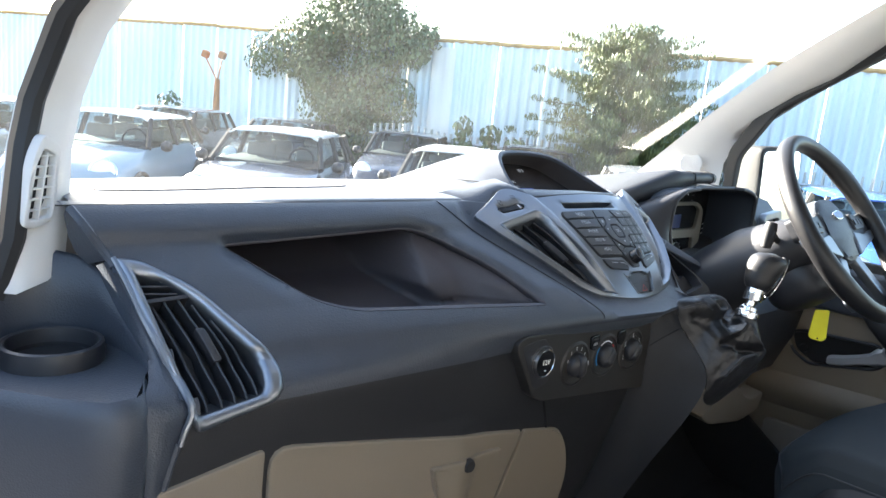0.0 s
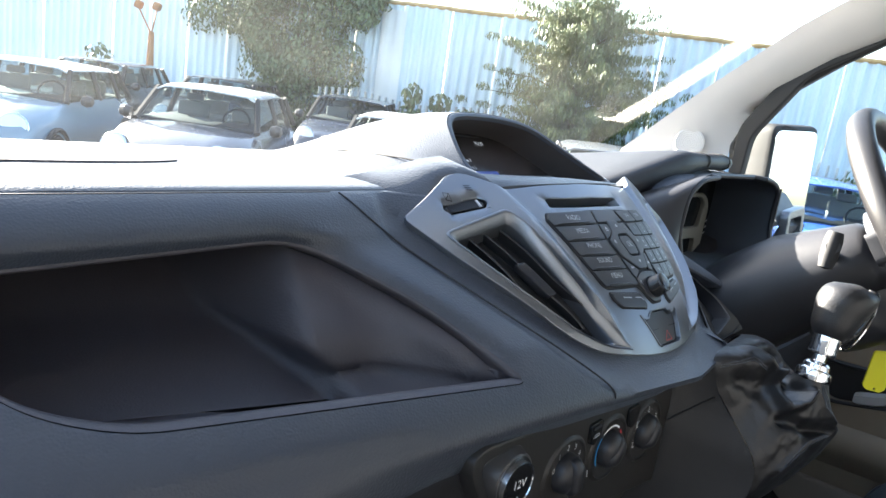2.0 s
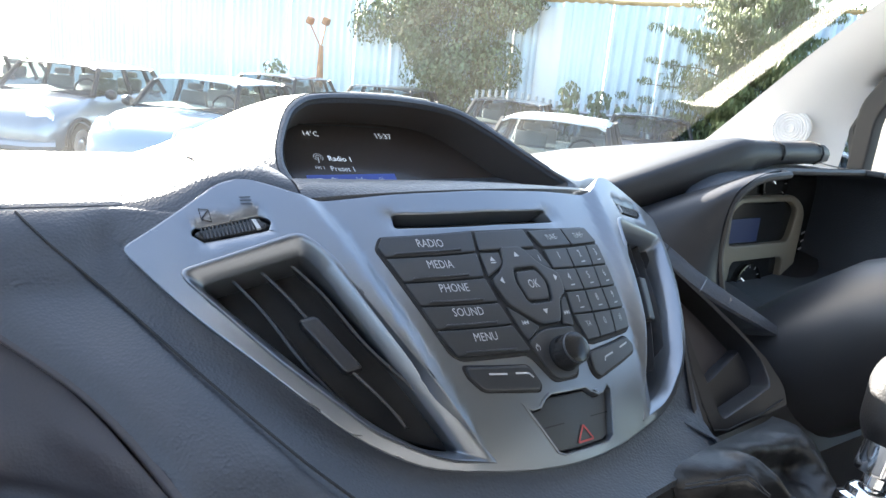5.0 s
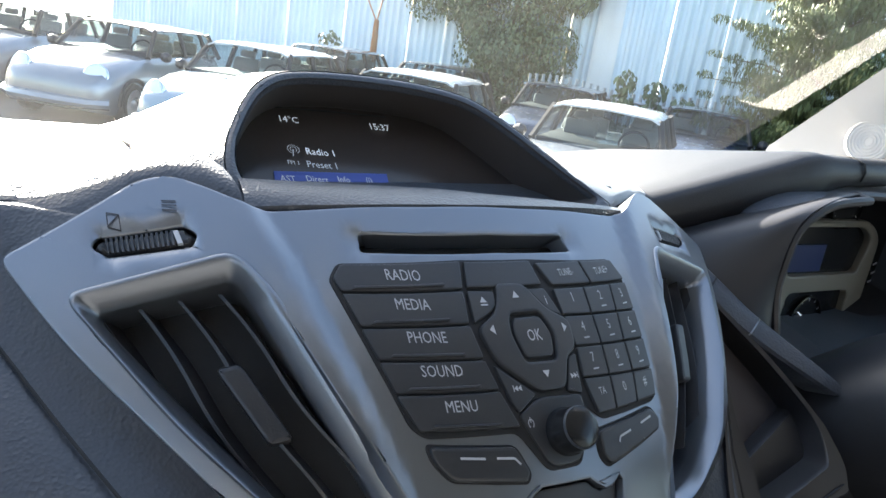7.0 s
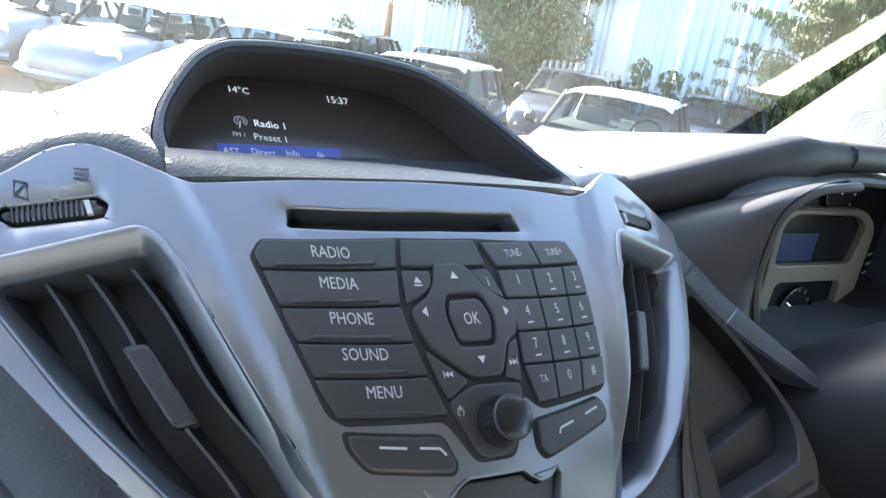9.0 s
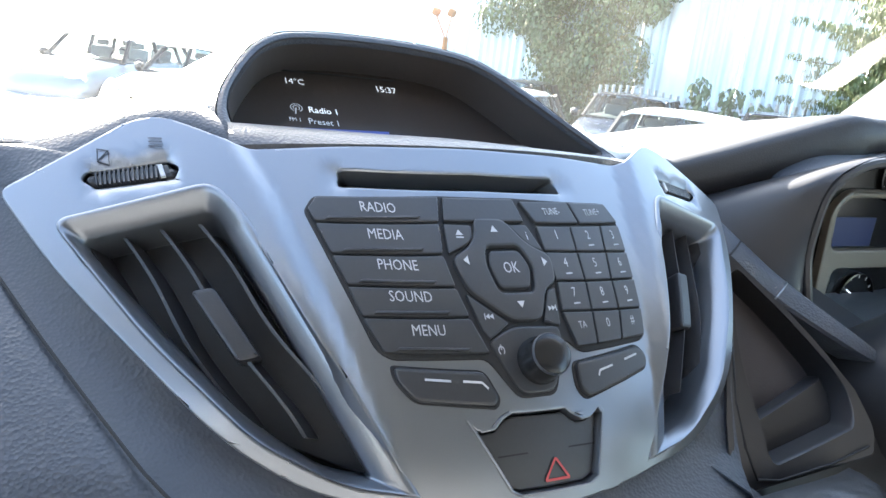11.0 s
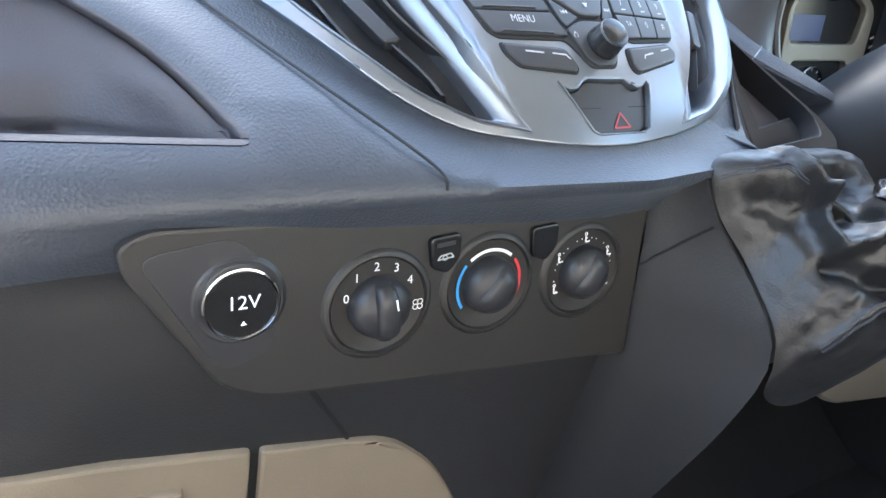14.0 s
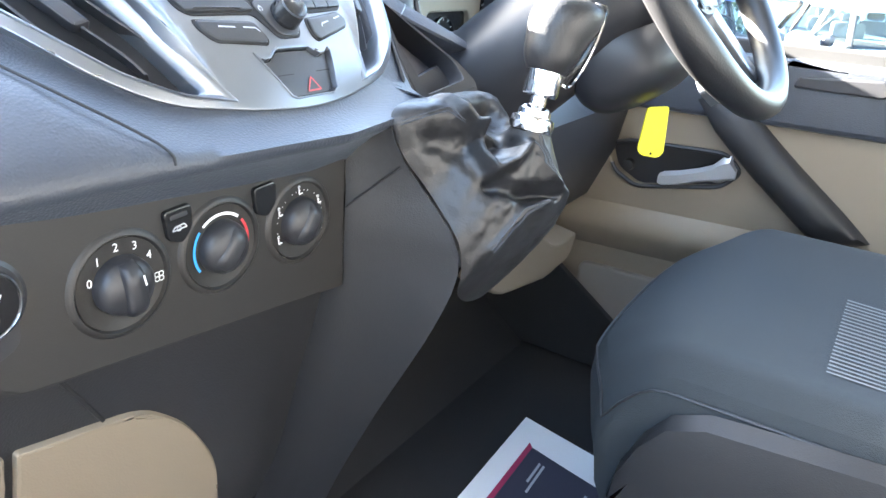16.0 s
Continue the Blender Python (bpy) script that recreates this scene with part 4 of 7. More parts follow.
# hazard key in its notched recess
haz = part("hazard_key", plate(on_stack, [(x * 0.965, 1.3745 + (z - 1.3745) * 0.95) for x, z in HAZ], h0=-0.008, h1=0.0005, r=0.001), M_key, fascia, "black hazard and lock key")
bar(on_stack, -0.0255, 1.3755, 0.0310, 1.3755, 0.0006, M_void, haz, 0.0012)
M_red = mat("dull_red_print", (0.42, 0.05, 0.05), 0.5)
for a, b in (((-0.0010, 1.3635), (0.0130, 1.3635)), ((0.0130, 1.3635), (0.0060, 1.3725)), ((0.0060, 1.3725), (-0.0010, 1.3635))):
    bar(on_stack, *a, *b, 0.0011, M_red, haz, 0.0013)
part("notch_lip", plate(on_stack, [(x * 1.06, 1.3745 + (z - 1.3745) * 1.07) for x, z in HAZ], [HAZ], h0=0.002, h1=0.0048, r=0.0007), M_silver, fascia)

# ---------------------------------------------------------------- display under its hood
RIM = [(-0.131, -0.021), (-0.1375, 0.008), (-0.133, 0.034), (-0.119, 0.067), (-0.106, 0.091), (-0.087, 0.109), (-0.058, 0.1165), (-0.020, 0.1205), (0.020, 0.121), (0.052, 0.117), (0.072, 0.110), (0.088, 0.095), (0.108, 0.0676), (0.132, 0.031), (0.1525, 0.002), (0.139, -0.011)]


def on_hood(x, s, h=0.0):
    """The slanted mouth of the hood: s up the slant, h out of it."""
    return Vector((x, 0.0725 + 0.851 * s - 0.525 * h, 1.4975 - 0.031 * x + 0.525 * s + 0.851 * h))


rim = rounded(RIM, [0.004, 0.012, 0.02, 0.02, 0.02, 0.02, 0.02, 0.02, 0.02, 0.02, 0.02, 0.02, 0.02, 0.02, 0.004, 0.01], 3)
inner = [(x * 0.935 - 0.001, 0.05 + (s - 0.05) * 0.875) for x, s in rim]
inner = [(x, max(s, 0.0045 - 0.10 * max(0.0, x) ** 1.2 if x > 0 else 0.0045 + 0.02 * x)) for x, s in inner]
hood = part("display_hood", plate(on_hood, rim, [inner], h0=-0.005, h1=0.001, r=0.0035, step=0.03, follow=False), M_dash, dash, "grained hood over the display")
# flank of the hood, running out into the top pad
rings = []
arc = [p for p in rim if not (p[1] < -0.006 and -0.125 < p[0] < 0.13)]
for x, s in arc:
    a = on_hood(x, s, 0.0)
    f = max(0.0, min(1.0, (s + 0.021) / 0.14))
    e = Vector((x * (1.0 + 0.95 * (1 - 0.35 * f)), 0.085 + 0.42 * f ** 0.9 + 0.02, 0))
    e.z = top_z(e.x, e.y) - 0.006
    if abs(e.x) < 0.2 and e.y < 0.12:
        e.z = 1.470
    row = []
    for k in range(9):
        u = k / 8
        p = a.lerp(e, u)
        p.z = a.z + (e.z - a.z) * (u * u * (3 - 2 * u) * 0.65 + u * 0.35) + (0.004 * math.sin(math.pi * u))
        row.append(tuple(p))
    rings.append(row)
bm = grid(rings)
part("flank", bm, M_dash, hood, sharp=80)
# rounded shoulders between the hood, the fascia and the top pad
front = [Vector((-0.262, 0.075, 1.440))] + [on_stack(x, z, 0.001) for x, z in ((-0.2425, 1.4585), (-0.213, 1.480), (-0.183, 1.4985), (-0.166, 1.5025), (-0.150, 1.4995), (-0.1335, 1.4945))]
back = [Vector(p) for p in ((-0.283, 0.122, 1.466), (-0.262, 0.130, 1.489), (-0.228, 0.130, 1.494), (-0.195, 0.127, 1.502), (-0.172, 0.120, 1.510), (-0.153, 0.108, 1.516), (-0.1375, 0.082, 1.508))]
rows = []
for a, b in zip(front, back):
    rows.append([tuple(a + Vector((0, 0.003, -0.006)))] + [tuple(a.lerp(b, k / 7) + Vector((0, -0.002, 0.0045)) * math.sin(math.pi * (k / 7) ** 0.7)) for k in range(8)])
part("shoulder", grid(rows), M_dash, hood, sharp=80)
part("joint", tube([(-0.1668, 0.091, 1.5068), (-0.1715, 0.106, 1.5078), (-0.1790, 0.138, 1.5078), (-0.1860, 0.190, 1.5048), (-0.1905, 0.2377, 1.5004)], 0.0010, 6), M_void, hood)
# lower lip towards the fascia
lip = []
for i in range(33):
    f = i / 32
    x = -0.1335 + 0.2795 * f
    zf = 1.4935 + 0.0095 * max(0.0, math.sin(math.pi * (f * 0.96 + 0.02))) ** 0.7
    a = on_stack(x, min(zf, 1.503), 0.0035)
    xb = -0.1305 + 0.270 * f
    b = on_hood(xb, 0.0045 + (0.02 * xb if xb < 0 else -0.10 * xb ** 1.2), 0.001)
    back = (b - a).normalized()
    lip.append([tuple(a - back * 0.004 + Vector((0, 0.004, -0.004))), tuple(a), tuple(a.lerp(b, 0.25) + Vector((0, -0.0012, 0.0022))), tuple(a.lerp(b, 0.6) + Vector((0, -0.0005, 0.0025))), tuple(b + Vector((0, 0, 0.0004))), tuple(b + Vector((0, 0.008, -0.006)))])
part("lip", grid(lip), M_dash, hood)
# inner walls and the glass
# lining colour is lifted along with the glass, for the glare inside the hood
M_hoodin = mat("hood_lining", (0.060, 0.052, 0.050), 0.55, grain=0.1)
def into_hood(x, s, d):
    """d metres behind the mouth, straight into the recess."""
    return on_hood(x * (1 - 1.2 * d), 0.045 + (s - 0.045) * (1 - 1.0 * d), 0) + Vector((0, 0.80 * d, -0.42 * d))
part("recess", grid([[tuple(into_hood(x, s, d)) for d in (0, 0.02, 0.055)] for x, s in inner + inner[:1]]), M_hoodin, hood)
# brown-grey base holds the reflection that lies on the glass
M_screen = mat("glared_display_glass", (0.045, 0.037, 0.034), 0.20, vary=0.1)
def on_screen(x, s, h=0.0):
    p = into_hood(x, s, 0.054)
    return p + Vector((0, -0.525, 0.851)) * h
bm = bmesh.new()
bm.faces.new([bm.verts.new(into_hood(x, s, 0.0545)) for x, s in inner])
screen = part("display", bm, M_screen, hood, "dark display showing the radio station")
M_lit = mat("lit_white", (0.75, 0.82, 0.9), 0.5, emit=0.035)
M_dim = mat("lit_grey", (0.35, 0.38, 0.42), 0.5, emit=0.04)
M_blue = mat("lit_blue", (0.02, 0.04, 0.20), 0.4, emit=0.03)
for word, x, s, size, material in (("14°C", -0.072, 0.088, 0.0100, M_lit), ("15:37", 0.007, 0.091, 0.0110, M_lit), ("Radio 1", -0.0540, 0.0535, 0.0100, M_lit), ("Preset 1", -0.0560, 0.0395, 0.0095, M_dim), ("FM 1", -0.0785, 0.0400, 0.0060, M_dim)):
    wording(word, on_screen, x, s, size, material, screen, 0.0008, wide=0.80)
part("menu_bar", plate(on_screen, [(-0.0955, 0.030), (-0.004, 0.036), (-0.006, 0.0205), (-0.0975, 0.0155)], h0=0.0001, h1=0.0005, r=0.0001), M_blue, screen)
for word, x, s in (("AST", -0.0868, 0.0225), ("Direct", -0.0645, 0.0240), ("Info", -0.0430, 0.0256), ("(i)", -0.0220, 0.0265)):
    wording(word, on_screen, x, s, 0.0088, M_dim, screen, 0.0009, wide=0.75)
for r in (0.0028, 0.0048):
    ring_arc(on_screen, -0.0755, 0.0545, r - 0.0005, r, -60, 240, M_dim, screen, 0.0008)
bar(on_screen, -0.0758, 0.0545, -0.0772, 0.0470, 0.0008, M_dim, screen, 0.0008)
part("display_edge", tube([tuple(on_screen(x, s, 0.001)) for x, s in ((-0.090, 0.1005), (-0.040, 0.1035), (0.018, 0.1055))], 0.0006, 5), M_void, screen)

# ---------------------------------------------------------------- heater panel
heat_face = flat_face((0, -0.1105, 0), (1, 0, 0), (0, 0, 1))
heater = part("heater_panel", plate(heat_face, rounded([(-0.308, 1.318), (-0.292, 1.3255), (0.034, 1.3105), (0.0405, 1.300), (0.0405, 1.186), (-0.238, 1.2180), (-0.262, 1.2300), (-0.306, 1.303)], [0.006, 0.006, 0.006, 0.01, 0.004, 0.02, 0.02, 0.008], 4), h0=-0.03, h1=0.0015, r=0.0025, step=0.04), M_heat, dash, "smooth dark heater control panel")
part("groove", plate(heat_face, rounded([(-0.300, 1.312), (-0.250, 1.318), (-0.235, 1.300), (-0.230, 1.250), (-0.262, 1.240)], 0.012, 4), h0=0.001, h1=0.0022, r=0.0006), M_dark, heater)


def disc(cx, cz, prof, seg=40, tilt=(0, -1, 0)):
    return place(lathe(prof, seg), heat_face(cx, cz, 0.0015), tilt)


cx, cz = -0.2505, 1.2818
socket = part("power_socket", disc(cx, cz, [(0, 0.0062), (0.0185, 0.0062), (0.0192, 0.0056)]), M_black, heater, "round black power socket cap with a chrome ring")
part("chrome_ring", disc(cx, cz, [(0.0190, 0.0055), (0.0196, 0.0068), (0.0206, 0.0066), (0.0212, 0.0030), (0.0212, -0.001)]), M_chrome, socket)
part("collar", disc(cx, cz, [(0.0213, 0.0010), (0.0235, 0.0016), (0.0260, 0.0)]), M_dark, socket)
wording("12V", heat_face, cx + 0.001, cz + 0.001, 0.0112, M_paint, socket, 0.0081, turn=-2)
sign(heat_face, [(cx - 0.0012, cz - 0.0118), (cx + 0.0022, cz - 0.0118), (cx + 0.0005, cz - 0.0092)], M_paint, socket, 0.0081)
M_bluep = mat("blue_print", (0.03, 0.28, 0.62), 0.5)
M_redp = mat("red_print", (0.62, 0.04, 0.05), 0.5)
for kind, cx, cz in (("fan_dial", -0.1695, 1.2650), ("heat_dial", -0.0925, 1.2665), ("air_dial", -0.0155, 1.2640)):
    d = part(kind, disc(cx, cz, [(0.0305, -0.0005), (0.0300, 0.0010), (0.0290, 0.0009), (0.0275, 0.0004), (0, 0.0004)]), M_heat, heater, "round heater dial with a gripped knob")
    part("bezel", disc(cx, cz, [(0.0365, -0.001), (0.0350, 0.0010), (0.0332, 0.0024), (0.0316, 0.0026), (0.0302, 0.0004)]), M_heat, d)
    turn = {"fan_dial": -4, "heat_dial": 38, "air_dial": 30}[kind]
    part("knob_base", disc(cx, cz, [(0.0194, 0.0), (0.0190, 0.005), (0.0180, 0.0082), (0.0155, 0.0112), (0.0110, 0.0136), (0.0055, 0.0150), (0, 0.0154)]), M_dark, d)
    tall = kind == "fan_dial"
    rows = []
    for i in range(15):
        u = -1 + 2 * i / 14
        w = (0.0068 if tall else 0.0085) * (1 - 0.30 * u ** 4)
        top = (0.0200 if tall else 0.0172) - (0.0065 if tall else 0.0100) * u ** 4
        rows.append([(u * 0.0175, y, z) for y, z in ((-w - 0.002, 0.003), (-w - 0.0004, top - 0.007), (-w, top - 0.004), (-w * 0.85, top - 0.0014), (-w * 0.5, top - 0.0003), (0, top), (w * 0.5, top - 0.0003), (w * 0.85, top - 0.0014), (w, top - 0.004), (w + 0.0004, top - 0.007), (w + 0.002, 0.003))])
    g = grid(rows, closed=True, caps=True)
    move(g, Matrix.Rotation(radians(90 - turn), 4, "Z"))
    part("grip", place(g, heat_face(cx, cz, 0.0015), (0, -1, 0)), M_dark, d, sharp=60)
    c, s = math.cos(radians(90 - turn)), math.sin(radians(90 - turn))
    if kind == "fan_dial":
        for word, a in (("0", 172), ("1", 134), ("2", 97), ("3", 62), ("4", 26)):
            wording(word, heat_face, cx + 0.0005 + 0.0215 * math.cos(radians(a)), cz + 0.0045 + 0.0205 * math.sin(radians(a)), 0.0078, M_paint, d, 0.0030)
        for a in (0, 90, 180, 270):
            ring_arc(heat_face, cx + 0.0258 + 0.0022 * math.cos(radians(a + 45)), cz - 0.0035 + 0.0022 * math.sin(radians(a + 45)), 0.0014, 0.0020, 0, 360, M_paint, d, 0.0030, 12)
        bar(heat_face, cx + 0.0030, cz + 0.0050, cx + 0.0016, cz + 0.0120, 0.0012, M_paint, d, 0.0230)
    elif kind == "heat_dial":
        ring_arc(heat_face, cx, cz, 0.0225, 0.0245, 50, 130, M_paint, d, 0.0030)
        ring_arc(heat_face, cx, cz, 0.0225, 0.0245, 140, 215, M_bluep, d, 0.0030)
        ring_arc(heat_face, cx, cz, 0.0225, 0.0245, -40, 40, M_redp, d, 0.0030)
    else:
        for a in range(-30, 215, 10):
            if a % 60 > 5:
                sign(heat_face, [(cx + 0.0245 * math.cos(radians(a + e)) * f, cz + 0.0245 * math.sin(radians(a + e)) * f) for e, f in ((-1, 0.98), (1, 0.98), (1, 1.02), (-1, 1.02))], M_paint, d, 0.0030)
        for a in (205, 150, 90, 30, -25):
            ox, oz = cx + 0.0245 * math.cos(radians(a)), cz + 0.0245 * math.sin(radians(a))
            ring_arc(heat_face, ox - 0.0012, oz + 0.0030, 0.0006, 0.0013, 0, 360, M_paint, d, 0.0031, 10)
            bar(heat_face, ox - 0.0012, oz + 0.0014, ox - 0.0008, oz - 0.0028, 0.0013, M_paint, d, 0.0031)
            bar(heat_face, ox - 0.0008, oz - 0.0028, ox + 0.0028, oz - 0.0024, 0.0012, M_paint, d, 0.0031)
for bx, bz, lit in ((-0.1280, 1.2925, True), (-0.0535, 1.2905, False)):
    b = part("heater_key", plate(heat_face, rounded([(bx - 0.0105, bz + 0.011), (bx + 0.0115, bz + 0.0125), (bx + 0.0115, bz - 0.004), (bx + 0.003, bz - 0.0135), (bx - 0.0080, bz - 0.0090)], 0.004, 4), h0=0.0, h1=0.0050, r=0.0014), M_black, heater, "small black heater key")
    if lit:
        for p in ((bx - 0.005, bz - 0.003, bx + 0.006, bz - 0.002), (bx - 0.003, bz - 0.0005, bx + 0.004, bz + 0.0005), (bx - 0.005, bz - 0.003, bx - 0.003, bz - 0.0005), (bx + 0.006, bz - 0.002, bx + 0.004, bz + 0.0005)):
            bar(heat_face, *p, 0.0009, M_print, b, 0.0055)
        ring_arc(heat_face, bx, bz - 0.002, 0.0012, 0.0019, 0, 360, M_print, b, 0.0055, 12)
        part("lens", plate(heat_face, rounded([(bx - 0.006, bz + 0.0075), (bx + 0.007, bz + 0.0085), (bx + 0.007, bz + 0.0055), (bx - 0.006, bz + 0.0045)], 0.001), h0=0.004, h1=0.0056, r=0.0004), M_dark, b)
# seam under the heater panel
part("joint", tube([on_dash(-0.205 + 0.0029 * i, 1.205 - 0.0050 * i, 0.0003) for i in range(12)], 0.0019, 6), M_void, dash)

# ---------------------------------------------------------------- console side, boot frame and tunnel
CONSOLE_EDGE = ((1.347, 0.062, -0.137), (1.310, 0.066, -0.150), (1.278, 0.080, -0.168), (1.257, 0.082, -0.188), (1.238, 0.083, -0.201), (1.214, 0.085, -0.203), (1.193, 0.080, -0.200), (1.150, 0.072, -0.185), (1.100, 0.066, -0.162), (1.050, 0.062, -0.138), (0.930, 0.060, -0.085), (0.800, 0.060, -0.040), (0.690, 0.060, 0.000))
side = []
for k in range(37):
    f = k / 36
    z = 1.338 - 0.64 * f
    table = sorted(CONSOLE_EDGE)
    xe, ye = curve_table([(e[0], e[1]) for e in table], z), curve_table([(e[0], e[2]) for e in table], z)
    y0 = curve_table([(0.69, 0.040), (0.93, -0.040), (1.06, -0.085), (1.218, -0.109), (1.314, -0.108), (1.338, -0.098)], z)
    side.append([(0.036, y0 + 0.05, z), (0.040, y0, z), (0.047, y0 - 0.008, z), ((0.047 + xe) / 2, (y0 + ye) / 2 - 0.008, z), (xe - 0.006, ye - 0.002, z), (xe, ye + 0.002, z), (xe + 0.004, ye + 0.012, z), (xe + 0.010, ye + 0.06, z)])
part("console_side", grid(side, 0.003), M_low, dash, "smooth dark side of the gear console", sharp=50)
part("joint", tube([(0.0405, -0.1118, 1.2600), (0.0480, -0.1207, 1.2704), (0.0533, -0.1305, 1.2800), (0.0592, -0.1397, 1.2897), (0.0621, -0.1509, 1.3000)], 0.0011, 6), M_void, dash)
part("lower_console", grid([[(x, y, z) for x, y in ((-0.06, 0.03 + dy), (0.02, -0.02 + dy), (0.10, -0.02 + dy), (0.17, 0.04 + dy), (0.18, 0.3))] for z, dy in ((0.60, 0.10), (0.80, 0.06), (0.95, 0.0), (1.10, -0.03))]), M_rubber, dash)

# gear lever, its boot and knob
lever = thing("gear_lever", "gear lever with black leather knob, chrome collar and leather boot", "gear lever")
B0 = Vector((0.160, -0.217, 1.330))
BOOT_FRAME = [Vector(p) for p in ((0.270, -0.06, 1.235), (0.268, -0.075, 1.29), (0.245, -0.10, 1.325), (0.200, -0.118, 1.338), (0.140, -0.128, 1.344), (0.085, -0.138, 1.349), (0.061, -0.140, 1.340), (0.067, -0.150, 1.308), (0.081, -0.168, 1.278), (0.084, -0.198, 1.242), (0.087, -0.203, 1.214), (0.090, -0.200, 1.188), (0.122, -0.196, 1.168), (0.168, -0.192, 1.163), (0.212, -0.185, 1.186), (0.255, -0.14, 1.21))]
nf, NB = len(BOOT_FRAME), 190
foot = []
for j in range(NB):
    u = j * nf / NB
    i, t = int(u), u - int(u)
    p0, p1, p2, p3 = (BOOT_FRAME[(i + d) % nf] for d in (-1, 0, 1, 2))
    foot.append(0.5 * (2 * p1 + (p2 - p0) * t + (2 * p0 - 5 * p1 + 4 * p2 - p3) * t * t + (3 * p1 - p0 - 3 * p2 + p3) * t ** 3))


def boot_at(p, f):
    """The smooth leather bag between the console frame and the collar; f runs upwards."""
    a = math.atan2(p.z - 1.240, p.x - 0.165)
    d = Vector((math.cos(a), math.sin(a), 0))
    low, rear, left = max(0.0, -d.y), max(0.0, d.y), max(0.0, -d.x)
    near = max(0.0, d.dot(Vector((0.55, -0.83, 0))))
    shoulder = Vector((0.164, -0.213, 1.318)) + d * 0.029 + Vector((0.010, -0.012, -0.046)) * near + Vector((0, 0.012, 0.004)) * rear
    collar = B0 + d * 0.0165
    if f < 0.74:
        g = f / 0.74
        mid = p.lerp(shoulder, 0.52) + Vector((-0.10, -0.50, 0.80)) * (0.012 + 0.016 * rear + 0.022 * rear * max(0.0, d.x)) + Vector((0.05, -0.85, 0.05)) * (0.016 * low + 0.012 * left) + Vector((0.012, 0, -0.012)) * near
        return (1 - g) ** 2 * p + 2 * g * (1 - g) * mid + g * g * shoulder
    g = (f - 0.74) / 0.26
    return shoulder.lerp(collar, g) + Vector((0, 0, -0.008 * math.sin(math.pi * g)))


# folds of the leather: the line each one follows, its width and how far it stands out
BOOT_OUT = Vector((-0.35, -0.72, 0.60)).normalized()
TENT = [(0.108, -0.150, 1.352), (0.111, -0.175, 1.340), (0.118, -0.186, 1.328)]
UFOLD = [(0.119, -0.186, 1.327), (0.114, -0.195, 1.309), (0.113, -0.208, 1.297), (0.126, -0.219, 1.305), (0.144, -0.226, 1.323)]
TONGUE = [(0.149, -0.230, 1.325), (0.156, -0.240, 1.301), (0.167, -0.250, 1.285)]
SEAM_LOW = [(0.154, -0.246, 1.270), (0.130, -0.233, 1.262), (0.118, -0.227, 1.247), (0.106, -0.219, 1.228)]
PLATEAU = [(0.064, -0.145, 1.332), (0.079, -0.159, 1.340), (0.097, -0.167, 1.344), (0.110, -0.178, 1.335)]
FOLDS = [(TENT, 0.006, 0.017), (PLATEAU, 0.013, 0.006), ([(0.132, -0.168, 1.343), (0.172, -0.172, 1.335)], 0.014, -0.022), (UFOLD, 0.005, 0.016), ([(0.126, -0.198, 1.317), (0.140, -0.209, 1.321)], 0.009, -0.018), (TONGUE, 0.007, 0.007), ([(0.111, -0.211, 1.287), (0.134, -0.234, 1.282), (0.164, -0.249, 1.277)], 0.0065, -0.016), (SEAM_LOW, 0.007, 0.009), ([(0.085, -0.165, 1.320), (0.108, -0.182, 1.315)], 0.012, -0.009)]


def line_gap(q, line):
    """How far q lies from a line of points."""
    best = 9.0
    for a, b in zip(line, line[1:]):
        a, b = Vector(a), Vector(b)
        k = max(0.0, min(1.0, (q - a).dot(b - a) / (b - a).length_squared))
        best = min(best, (a.lerp(b, k) - q).length)
    return best


rows = []
for k in range(79):
    f = k / 78
    ring = []
    for p in foot:
        q = boot_at(p, f)
        rise = sum(h * math.exp(-(line_gap(q, line) / w) ** 2) for line, w, h in FOLDS)
        crinkle = 0.0030 * noise.noise(q * 60) + 0.0014 * noise.noise(q * 150)
        soft = math.sin(math.pi * min(1.0, f * 1.05)) ** 0.5
        ring.append(tuple(q + BOOT_OUT * (rise + crinkle) * soft))
    rows.append(ring)
bm = grid(rows, closed=True)
boot_tree = BVHTree.FromBMesh(bm)
boot = part("boot", bm, M_leather, lever, "creased black leather boot", sharp=75)
sh = Vector((0.028, -0.004, 0.105)).normalized()
part("shaft", place(lathe([(0.0075, -0.01), (0.0075, 0.07)], 20), B0, sh), M_chrome, lever)
part("collar", place(lathe([(0.013, -0.004), (0.0185, -0.003), (0.0195, 0.002), (0.0185, 0.008), (0.0145, 0.010), (0.0140, 0.015), (0.0112, 0.018), (0.0080, 0.019)], 32), B0, sh), M_chrome, lever, "chrome collar")
part("lift_ring", place(lathe([(0.0080, 0.026), (0.0145, 0.027), (0.0155, 0.030), (0.0150, 0.050), (0.0135, 0.052)], 32), B0, sh), M_chrome, lever, "chrome lift ring")
K0 = B0 + sh * 0.048
kx = Vector((0.75, -0.62, -0.2)).normalized()
kx = (kx - sh * kx.dot(sh)).normalized()
ky = sh.cross(kx)
rows = []
for k in range(15):
    f = k / 14
    w = curve_table([(0, 0.0155), (0.15, 0.0205), (0.4, 0.0240), (0.65, 0.0275), (0.85, 0.0260), (0.95, 0.0185), (1.0, 0.004)], f)
    rows.append([tuple(K0 + sh * (0.066 * f) + (kx * math.cos(2 * math.pi * j / 28) * 1.12 + ky * math.sin(2 * math.pi * j / 28)) * w + kx * (0.012 * f * f)) for j in range(28)])
